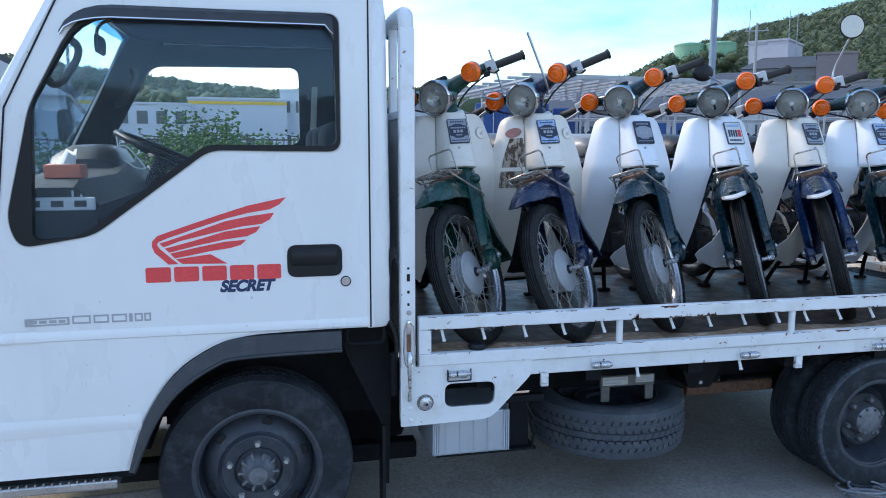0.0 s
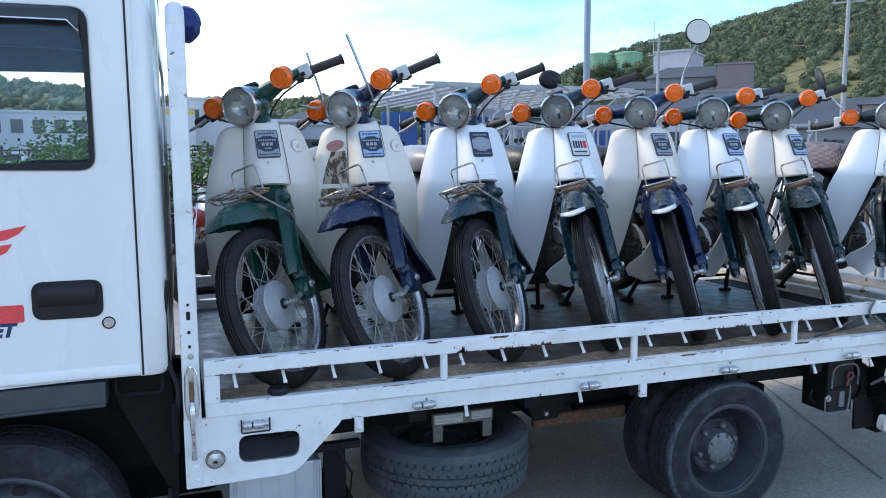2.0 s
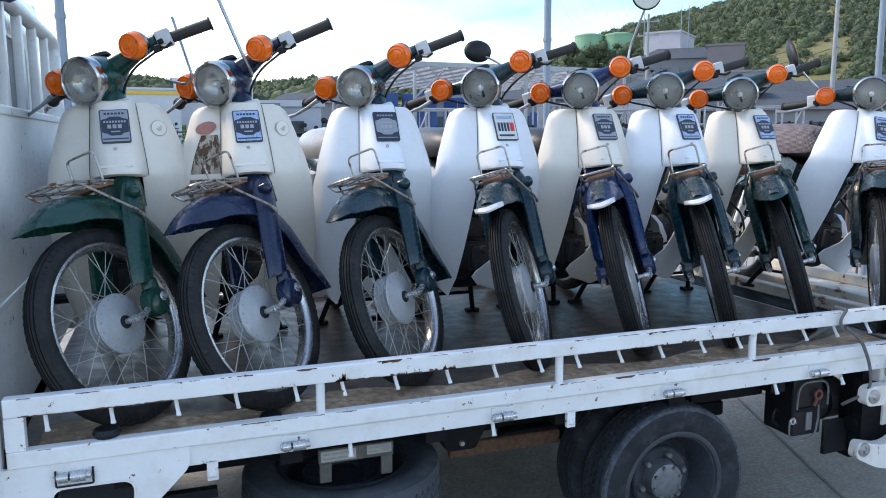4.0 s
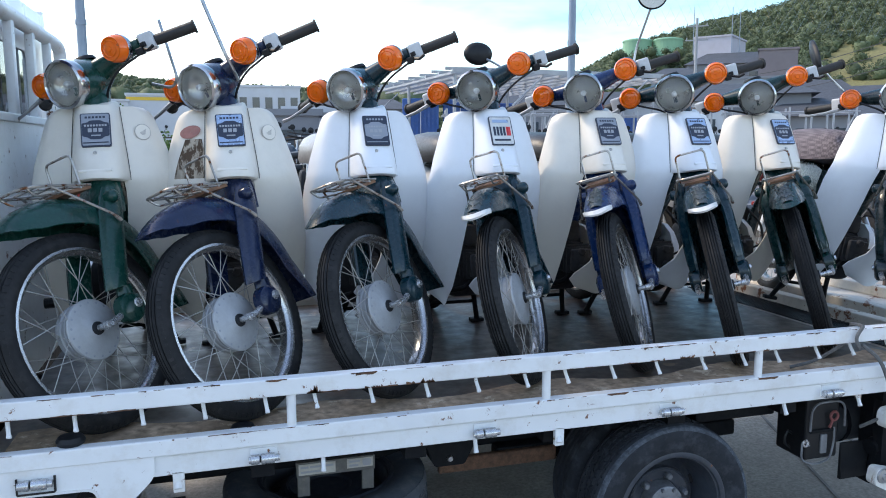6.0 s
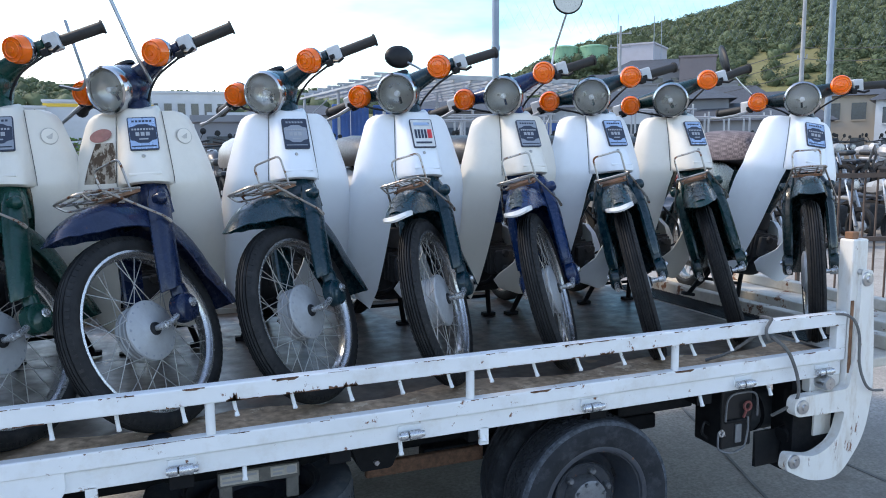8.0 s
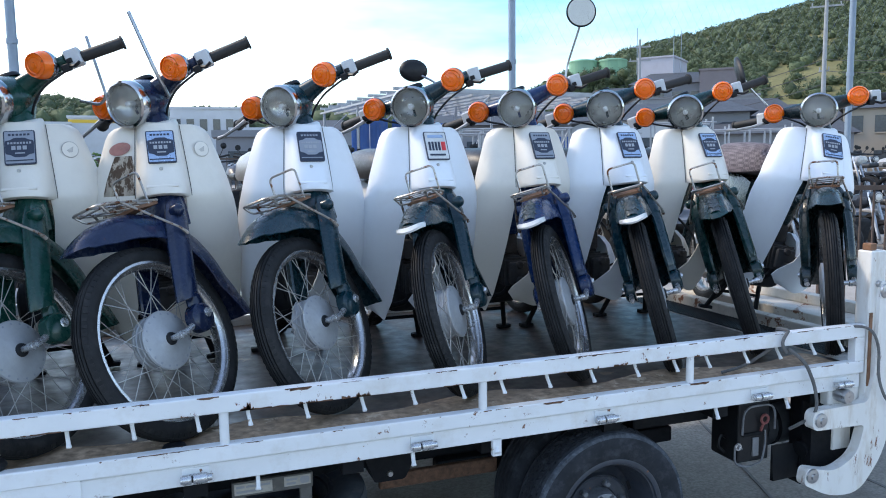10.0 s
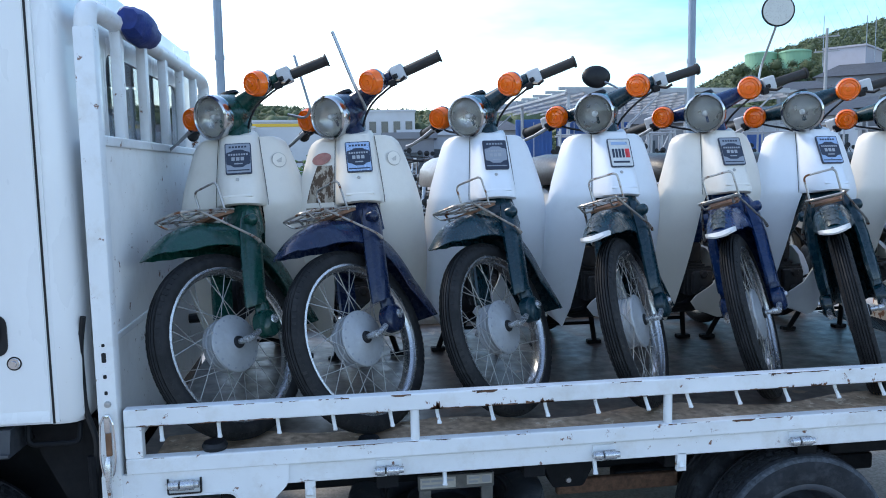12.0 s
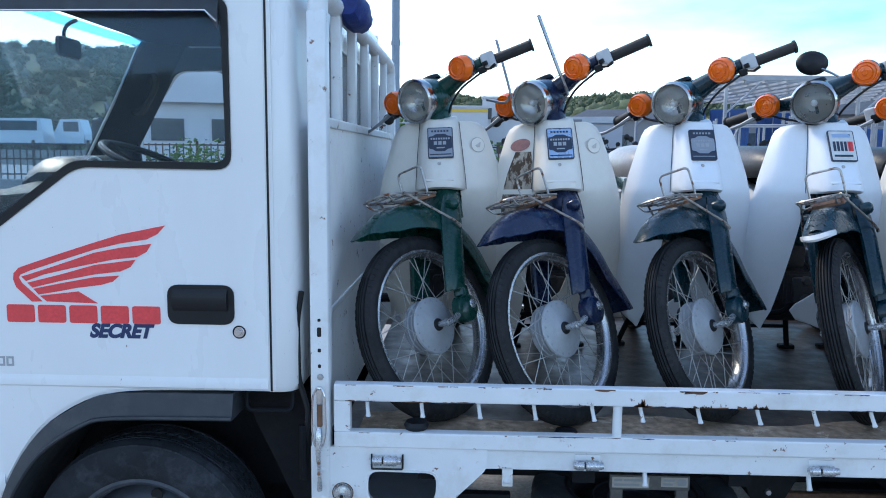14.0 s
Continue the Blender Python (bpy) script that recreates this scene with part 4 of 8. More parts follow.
    for x in (0.14, 0.668, 1.27, 1.856, 2.446, 2.80):
        hinge(x, 0.616, 0.004, truck)
    part("hinge_bracket", tube(bend([(0.100, 0.0, 0.632), (0.100, -0.002, 0.592), (0.182, -0.002, 0.592), (0.182, 0.0, 0.632)], 0.004), 0.003, 4), TRIM_BLACK, truck)
    for x in (0.459, 0.822, 1.247, 1.50, 2.285, 2.575):
        rope_hook(x, 0.60, 0.555, 0.03, 0.0085 if x in (0.459, 1.50) else 0.006, tilt=-0.002)
    for x in (0.459, 1.50):
        part("hook_plate", box(x - 0.014, x + 0.014, 0.012, 0.028, 0.545, 0.60, 0.002), BED_WHITE, truck)
    for x, y in ((0.215, 0.04), (0.62, 0.09)):
        part("rubber_stop", lathe([(0.0, 0.022), (0.028, 0.020), (0.034, 0.010), (0.030, 0.0)], (x, y, FLOOR_Z + 0.002 if y > 0.05 else 0.691), "z", 14), TRIM_BLACK, truck, "black rubber stop", smooth=True)
    # far side rail
    part("side_rail", box(0.0, 2.895, BED_W - 0.034, BED_W, 0.774, 0.820, 0.004), BED_WHITE, truck)
    part("lower_beam", box(0.0, 2.895, BED_W - 0.034, BED_W, 0.68, 0.70, 0.004), BED_WHITE, truck)
    for x in (0.02, 0.742, 1.457, 2.172, 2.87):
        part("rail_post", tube([(x, BED_W - 0.016, 0.690), (x, BED_W - 0.016, 0.775)], 0.0125, 8), BED_WHITE, truck)
    # tail post, lift arm and platform
    for y0 in (-0.005, BED_W - 0.055):
        part("tail_post", box(2.900, 2.972, y0, y0 + 0.06, 0.50, 1.075, 0.006), RUSTY_WHITE, truck, "white tail post streaked with rust")
    part("tail_cap", box(2.905, 2.935, 0.005, 0.04, 1.075, 1.10, 0.004), RUST, truck)
    for z in (0.96, 0.68, 0.60):
        part("post_bolt", lathe([(0.0, -0.012), (0.010, -0.012), (0.012, 0.0)], (2.935, -0.005, z), n=8), STEEL, truck)
    arm = rounded([(2.650, 0.543, 0.03), (2.895, 0.548, 0.02), (2.918, 0.646, 0.01), (2.933, 0.968, 0.008), (2.980, 0.966, 0.012), (3.003, 0.72, 0.02), (3.014, 0.53, 0.03), (2.985, 0.36, 0.1), (2.87, 0.222, 0.08), (2.735, 0.232, 0.05), (2.622, 0.290, 0.02),
                   (2.634, 0.348, 0.02), (2.755, 0.318, 0.04), (2.855, 0.362, 0.05), (2.885, 0.468, 0.02), (2.650, 0.474, 0.03)], 0.02, 5)
    a = part("lift_arm", plate(arm, -0.022, 0.016), RUSTY_WHITE, truck, "white hook-shaped tail-lift arm")
    for x, z in ((2.684, 0.509), (2.656, 0.317), (2.953, 0.936)):
        part("arm_pin", lathe([(0.0, -0.014), (0.010, -0.014), (0.012, -0.008), (0.024, -0.006), (0.026, 0.0)], (x, -0.022, z), n=18), STEEL, a, smooth=True)
    part("post_rust", box(2.902, 2.914, -0.0085, -0.0045, 0.60, 0.86), RUST, truck)
    part("lift_block", box(2.76, 2.90, 0.02, 0.06, 0.535, 0.592, 0.006), RUSTY_WHITE, truck)
    part("lift_roller", lathe([(0.0, -0.03), (0.022, -0.03), (0.025, -0.02), (0.025, 0.02)], (2.80, 0.0, 0.578), n=16), STEEL, truck, smooth=True)
    part("lift_cylinder", tube([(2.72, 0.10, 0.36), (2.98, 0.12, 0.42)], 0.03, 10), CHASSIS, truck, smooth=True)
    part("lift_frame", box(2.73, 2.98, 0.06, 0.10, 0.30, 0.46), CHASSIS, truck)
    part("lift_plate", box(2.82, 2.90, 0.05, 0.058, 0.36, 0.45), RUSTY_WHITE, truck)
    part("platform", box(2.985, 3.90, 0.0, BED_W, 0.60, 0.636, 0.005), PLATFORM, truck, "lowered steel tail-lift platform")
    for x in (3.20, 3.40, 3.80):
        part("platform_beam", box(x - 0.03, x + 0.03, 0.02, BED_W - 0.02, 0.636, 0.690, 0.006), PLATFORM, truck)
    # boxes and frame parts under the bed
    bx = part("battery_box", box(0.060, 0.345, 0.06, 0.34, 0.300, 0.455, 0.006), BOX_GREY, truck, "ribbed pale grey battery box")
    for k in range(3):
        for x in (0.066 + k * 0.008, 0.321 + k * 0.008):
            part("rib", box(x, x + 0.004, 0.052, 0.06, 0.305, 0.455), BOX_GREY, bx)
    for k in range(4):
        part("rib", box(0.105 + k * 0.052, 0.107 + k * 0.052, 0.056, 0.06, 0.302, 0.455), BOX_GREY, bx)
    part("box_tray", box(0.075, 0.45, 0.07, 0.36, 0.290, 0.299), CHASSIS, truck)
    part("box_bracket", box(0.36, 0.43, 0.10, 0.12, 0.30, 0.47), CHASSIS, truck)
    part("tray_strap", tube([(0.43, 0.06, 0.30), (0.44, 0.05, 0.40), (0.40, 0.05, 0.48)], 0.004, 5), CHASSIS, truck)
    part("bracket_arm", box(0.30, 0.47, 0.05, 0.08, 0.480, 0.505, 0.003), CHASSIS, truck)
    # spare wheel slung flat under the bed with its label plate
    truck_wheel(0.875, 0.395, 0.295, 0.318, 0.200, 0.20, "spare_wheel", out=1, hub=False, vertical=True, rubber=DUSTY_TYRE, bolts=0)
    hanger = part("spare_hanger", box(0.765, 0.995, 0.205, 0.222, 0.458, 0.502, 0.003), HANGER, truck, "grey hanger bracket with printed labels")
    for x in (0.768, 0.956):
        part("hanger_leg", box(x, x + 0.036, 0.207, 0.220, 0.398, 0.458, 0.003), HANGER, hanger)
    for x0, x1, z0, z1 in ((0.772, 0.878, 0.465, 0.497), (0.912, 0.988, 0.470, 0.498)):
        part("label_plate", box(x0, x1, 0.2025, 0.205, z0, z1), LABEL_BEIGE, hanger, "worn printed label")
    for x0, x1, z in ((0.777, 0.800, 0.488), (0.804, 0.872, 0.488), (0.777, 0.850, 0.474), (0.918, 0.950, 0.490), (0.918, 0.945, 0.478)):
        part("print_bar", box(x0, x1, 0.2015, 0.2030, z - 0.003, z + 0.003), BADGE_GREY, hanger)
    part("print_bar", plate(rounded([(0.957, 0.495), (0.984, 0.495), (0.984, 0.474), (0.957, 0.474)], 0.009, 4), 0.2015, 0.203), BADGE_GREY, hanger)
    part("frame_bracket", plate(rounded([(1.13, 0.60), (1.41, 0.60), (1.305, 0.395), (1.205, 0.395)], 0.01, 3), 0.30, 0.46), CHASSIS, truck)
    part("exhaust_pipe", tube([(1.20, 0.50, 0.43), (1.75, 0.52, 0.42)], 0.028, 10), RUST, truck, smooth=True)
    part("torque_rod", box(1.24, 1.66, 0.372, 0.398, 0.335, 0.385, 0.006), CHIP, truck, "rusty brown rod under the bed")
    part("bracket_bolt", lathe([(0.0, -0.010), (0.008, -0.010), (0.010, 0.0)], (1.255, 0.30, 0.42), n=8), STEEL, truck)
    part("rear_axle", tube([(1.90, 0.1, 0.275), (1.90, 1.62, 0.275)], 0.05, 10), CHASSIS, truck)
    part("spring", box(1.45, 2.40, 0.40, 0.46, 0.33, 0.39, 0.01), CHASSIS, truck)
    part("stay_bar", box(2.10, 2.42, 0.22, 0.27, 0.47, 0.53, 0.008), CHASSIS, truck)
    part("stay_bar", tube([(1.95, 0.30, 0.42), (2.30, 0.24, 0.52)], 0.02, 8), CHASSIS, truck)
    tb = part("tool_box", box(2.445, 2.580, 0.10, 0.24, 0.345, 0.560, 0.008), TRIM_BLACK, truck, "black tool box")
    part("box_arch", tube(bend([(2.456, 0.092, 0.450), (2.458, 0.090, 0.548), (2.594, 0.090, 0.548), (2.596, 0.092, 0.455)], 0.045), 0.0042, 6), HUB_GREY, tb, "bent wire arch", smooth=True)
    part("box_loop", tube(bend([(2.456, 0.092, 0.400), (2.424, 0.090, 0.425), (2.422, 0.088, 0.352), (2.480, 0.086, 0.334), (2.540, 0.088, 0.345), (2.556, 0.090, 0.412), (2.556, 0.094, 0.455)], 0.022), 0.0036, 6), HUB_GREY, tb, "bent wire loop", smooth=True)
    part("box_step", box(2.460, 2.555, 0.092, 0.104, 0.440, 0.452, 0.003), CHASSIS, tb)
    part("box_plate", box(2.505, 2.532, 0.094, 0.102, 0.365, 0.432, 0.003), HUB_GREY, tb)
    part("loop_ring", lathe([(0.010 + 0.004 * math.cos(t), 0.004 * math.sin(t)) for t in (k * math.pi / 3 for k in range(6))], (2.437, 0.088, 0.412), n=12, close=True), HINGE, tb)
    part("tow_eye", lathe([(0.015 + 0.005 * math.cos(t), 0.005 * math.sin(t)) for t in (k * math.pi / 3 for k in range(6))], (2.548, 0.088, 0.497), n=14, close=True), TOW_RED, tb, "faded red tow eye")
    part("eye_shank", tube([(2.545, 0.090, 0.482), (2.535, 0.092, 0.455)], 0.005, 6), TOW_RED, tb)
    # made-up dark block that keeps far-side light off the ground below
    part("fuel_tank", box(0.48, 1.72, 1.16, 1.60, 0.17, 0.53, 0.03, 3), CHASSIS, truck, "dark block added beyond the chassis to stop far-side light", smooth=True)
    part("hanging_cable", tube(flow([(2.445, 0.16, 0.42), (2.415, 0.15, 0.435), (2.405, 0.15, 0.40), (2.43, 0.15, 0.375)]), 0.005, 6), TRIM_BLACK, tb, smooth=True)
    part("control_box", loft([[(x, 0.275 + 0.085 * math.cos(t), 0.405 + 0.082 * math.sin(t)) for t in (2 * math.pi * k / 20 for k in range(20))] for x in (2.668, 2.674, 2.800, 2.806)]), FLARE_GREY, truck, "dark round air tank", smooth=True)
    part("tank_strap", loft([[(x, 0.275 + 0.088 * math.cos(t), 0.405 + 0.085 * math.sin(t)) for t in (2 * math.pi * k / 20 for k in range(20))] for x in (2.71, 2.725)]), CHASSIS, truck, smooth=True)
    part("tank_bracket", box(2.69, 2.79, 0.25, 0.30, 0.47, 0.55), CHASSIS, truck)
    part("mud_flap", loft([[(2.625 + 0.004 * math.sin(z * 60), 0.126 + 0.006 * math.sin(z * 40), z), (2.745, 0.128 + 0.004 * math.sin(z * 50), z), (2.745, 0.137, z), (2.625, 0.136, z)] for z in np.linspace(0.245, 0.375, 7)]), TRIM_BLACK, truck, smooth=True)
    part("flap_post", box(2.748, 2.786, 0.12, 0.18, 0.215, 0.545, 0.004), CHASSIS, truck)
    for k in range(6):
        part("post_rivet", lathe([(0.0, -0.004), (0.003, -0.003), (0.004, 0.0)], (2.776, 0.12, 0.26 + 0.044 * k), n=8), HINGE, truck)
    part("hoist_plate", box(2.786, 2.95, 0.165, 0.20, 0.26, 0.50, 0.004), CHASSIS, truck)
    part("hoist_card", plate([(2.835, 0.375), (2.878, 0.372), (2.880, 0.318), (2.828, 0.312)], 0.158, 0.165), PALE_PLASTIC, truck, "pale worn plate")
    part("hoist_rust", plate([(2.80, 0.43), (2.865, 0.425), (2.850, 0.385), (2.805, 0.378)], 0.160, 0.165), RUST, truck)
    truck_wheel(-0.540, 0.115, 0.318, 0.318, 0.200, 0.19, "front_wheel", out=-1, dish=0.045)
    truck_wheel(-0.540, 1.585, 0.318, 0.318, 0.200, 0.19, "front_wheel", out=1, shown=False)
    truck_wheel(1.905, 0.105, 0.275, 0.275, 0.175, 0.15, "rear_wheel", out=-1, dish=-0.045, bolts=6)
    truck_wheel(1.905, 0.285, 0.275, 0.275, 0.175, 0.15, "rear_wheel", out=1, shown=False)
    truck_wheel(1.905, 1.435, 0.275, 0.275, 0.175, 0.15, "rear_wheel", out=-1, shown=False)
    truck_wheel(1.905, 1.615, 0.275, 0.275, 0.175, 0.15, "rear_wheel", out=1, shown=False)


def chipped_paint(x0, x1, edges, n, seed, parent):
    """Small flakes of bare rust along the painted edges of a rail."""
    r = random.Random(seed)
    bm = bmesh.new()
    for _ in range(n):
        z, up = r.choice(edges)
        x, L, h = r.uniform(x0, x1), r.choice((0.006, 0.01, 0.02, 0.05)) * r.uniform(0.5, 1.5), r.uniform(0.0015, 0.0045) * (2.2 if r.random() < 0.12 else 1)
        if x + L > x1:
            continue
        k = 5
        low = [(x + L * i / k, -0.0012, z + up * h * r.uniform(0.25, 1.0)) for i in range(k + 1)]
        top = [(x + L * i / k, -0.0012, z) for i in range(k + 1)]
        back = [(p[0], 0.004, p[2]) for p in low]
        add_loft(bm, [top, low, back], False, False)
    tagged(part("chipped_paint", bm, CHIP, parent, "flaked paint showing rust"), kind="stuff")


cab()
bed()
chipped_paint(0.01, 2.88, ((0.8195, -1), (0.8195, -1), (0.8195, -1), (0.7745, 1), (0.6905, -1)), 170, 2, truck)
chipped_paint(0.78, 0.82, ((0.7745, 2.5),), 14, 5, truck)
chipped_paint(0.93, 0.98, ((0.7745, 3.0),), 16, 6, truck)
chipped_paint(1.08, 1.14, ((0.7745, 2.5),), 16, 7, truck)


# ---- the motorcycles: built facing -y, front axle over the origin, standing on z = 0 ----
RAKE, STEER, WHEEL_R = radians(26.5), radians(-46), 0.272
AXIS = Vector((0, math.sin(RAKE), math.cos(RAKE)))
AXIS_FOOT = Vector((0, -0.075, 0))


def steer(angle=STEER):
    """Turns the front end about the raked steering axis."""
    return Matrix.Translation(AXIS_FOOT) @ Matrix.Rotation(angle, 4, AXIS) @ Matrix.Translation(-AXIS_FOOT)


SPOKE = {}


def wire_wheel(name, centre, parent, m, hub_r, hub_w, tread, rear=False):
    """Chromed rim with a tyre, a drum hub and 36 laced spokes, turning about the x axis."""
    base = m @ Matrix.Translation(centre)
    R = WHEEL_R
    rim = part(name, lathe([(0.226, -0.026), (0.219, -0.026), (0.215, -0.018), (0.207, -0.012), (0.205, 0.0), (0.207, 0.012), (0.215, 0.018), (0.219, 0.026), (0.226, 0.026)], axis="x", n=48), RIM_CHROME if not rear else DULL_CHROME, parent,
               "spoked wheel with chromed rim", smooth=True, basis=base)
    w = 0.029
    prof = [(0.222, -0.022), (0.232, -w), (0.246, -w - 0.001), (0.259, -0.024)]
    for i in range(tread):
        c = -0.020 + (i + 0.5) * 0.040 / tread
        rr = R - 0.010 * (c / 0.022) ** 2
        h = 0.040 / tread * 0.16
        prof += [(rr, c - 2.4 * h), (rr, c - 1.5 * h), (rr - 0.006, c - 1.2 * h), (rr - 0.006, c + 1.2 * h), (rr, c + 1.5 * h), (rr, c + 2.4 * h)]
    prof += [(0.259, 0.024), (0.246, w + 0.001), (0.232, w), (0.222, 0.022)]
    part("tyre", lathe(prof, axis="x", n=56), TYRE, rim, "black ribbed tyre", smooth=True)
    if not rear:
        if "tread" not in SPOKE:
            bm = bmesh.new()
            for k in range(84):
                for s in (-1, 1):
                    a, d = 2 * math.pi * (k + 0.25 * s) / 84, 0.021
                    q = [(s * 0.0205, 0.2655), (s * 0.0265, 0.2560), (s * 0.0285, 0.2460)]
                    lo = [[(x, math.cos(a + e * d) * r, math.sin(a + e * d) * r) for e in (-0.75, 0.75)] for x, r in q]
                    add_loft(bm, [[(x - s * 0.003, y * 0.985, z * 0.985) for x, y, z in (lo[0] + lo[1][::-1])], [(x + s * 0.0006, y * 1.001, z * 1.001) for x, y, z in (lo[0] + lo[1][::-1])]])
            SPOKE["tread"] = bpy.data.meshes.new("tread")
            bm.to_mesh(SPOKE["tread"])
            bm.free()
            SPOKE["tread"].materials.append(TYRE)
        tagged(place("tread", SPOKE["tread"], None, rim), kind="stuff")
    hw, hr = hub_w, hub_r
    hub = part("hub", lathe([(0.0, hw + 0.004), (0.022, hw + 0.004), (0.026, hw + 0.001), (hr * 0.62, hw - 0.001), (hr - 0.016, hw - 0.005), (hr - 0.003, hw - 0.008), (hr, hw - 0.012), (hr - 0.001, hw - 0.017), (hr * 0.93, hw - 0.020), (hr * 0.91, 0.004), (hr * 0.94, 0.002),
                             (hr * 0.94, -0.002), (hr * 0.90, -0.004), (hr * 0.90, -0.012), (hr * 0.94, -0.014), (hr * 0.94, -0.018), (hr * 0.90, -0.020), (hr * 0.93, -hw + 0.006), (hr - 0.006, -hw), (hr * 0.7, -hw - 0.006), (0.0, -hw - 0.008)], axis="x", n=40), ALU, rim, "grey alloy drum hub", smooth=True)
    if not rear:
        for k in range(18):
            a = 2 * math.pi * k / 18
            part("hub_hole", lathe([(0.0, 0.0008), (0.0028, 0.0008), (0.0038, 0.0)], (hw - 0.0062, math.cos(a) * (hr - 0.011), math.sin(a) * (hr - 0.011)), "x", 8), BADGE_GREY, hub)
        part("axle_seal", lathe([(0.0, hw + 0.010), (0.014, hw + 0.010), (0.0175, hw + 0.008), (0.019, hw + 0.003)], axis="x", n=20), TRIM_BLACK, hub, smooth=True)
        part("axle_shaft", lathe([(0.0, hw + 0.060), (0.006, hw + 0.060), (0.007, hw + 0.052), (0.011, hw + 0.050), (0.011, hw + 0.034), (0.0085, hw + 0.032), (0.0085, hw + 0.009)], axis="x", n=12), HINGE, hub, smooth=True)
    if "mesh" not in SPOKE:
        bm = tube([(0, 0, 0), (0, 0, 1)], 0.0013, 5, False)
        SPOKE["mesh"] = bpy.data.meshes.new("spoke")
        bm.to_mesh(SPOKE["mesh"])
        bm.free()
        SPOKE["mesh"].materials.append(SPOKE_STEEL)
    for k in range(36):
        s = 1 if k % 2 else -1
        a = 2 * math.pi * k / 36
        b = a + (0.62 if (k // 2) % 2 else -0.62)
        p = Vector((s * (hw - 0.010), math.cos(b) * (hr - 0.006), math.sin(b) * (hr - 0.006)))
        q = Vector((s * 0.006, math.cos(a) * 0.208, math.sin(a) * 0.208))
        d = q - p
        sm = Matrix.Translation(p) @ d.to_track_quat("Z", "Y").to_matrix().to_4x4() @ Matrix.Diagonal((1, 1, d.length, 1))
        place("spoke", SPOKE["mesh"], None, rim, basis=sm)
    return rim


def arc_fender(r0, width, drop, angles, lift, n=18, beak=0.0):
    """A mudguard: a curved strip with turned-down sides, swept about the axle. angles in degrees from straight ahead over the top.
    beak: degrees by which the corners of the front edge lie behind its middle."""
    rings = []
    for i in range(n + 1):
        t = i / n
        a = angles[0] + (angles[1] - angles[0]) * t
        r = r0 + lift(t)
        if beak:
            wd = width * float(np.interp(t, (0.0, 0.10, 0.28, 0.8, 1.0), (0.72, 0.82, 1.0, 1.0, 1.14)))
            dr = drop * float(np.interp(t, (0.0, 0.03, 0.14, 0.30, 0.8, 1.0), (0.22, 0.42, 0.84, 1.0, 1.0, 0.8)))
        else:
            wd, dr = width * (1.0 - 0.12 * max(0, 0.14 - t) / 0.14), drop * min(1.0, 0.16 + t * 2.6)
        sec = []
        for u in np.linspace(-1, 1, 13):
            rr = r - dr * abs(u) ** 2.6
            e = radians(a + beak * u * u * max(0.0, 1 - t / 0.3))
            x = wd * math.sin(u * 1.25) / math.sin(1.25)
            sec.append((x, -math.cos(e) * rr, math.sin(e) * rr))
        inner = [(x * 0.96, y * (1 - 0.008), z * (1 - 0.008)) for x, y, z in reversed(sec)]
        rings.append(sec + inner)
    return loft(rings)


def shield_y(x, z):
    """How far back the leg shield lies at a height and a distance from its middle."""
    f = np.interp(z, (0.18, 0.25, 0.40, 0.52, 0.640, 0.656, 0.70, 0.80, 0.87), (0.405, 0.372, 0.324, 0.292, 0.266, 0.2655, 0.276, 0.306, 0.332))
    return float(f) + 1.55 * abs(x) ** 1.9


def cover_y(z):
    """Front of the centre cover, which lies along the steering head."""
    return -0.157 + z * 0.4986


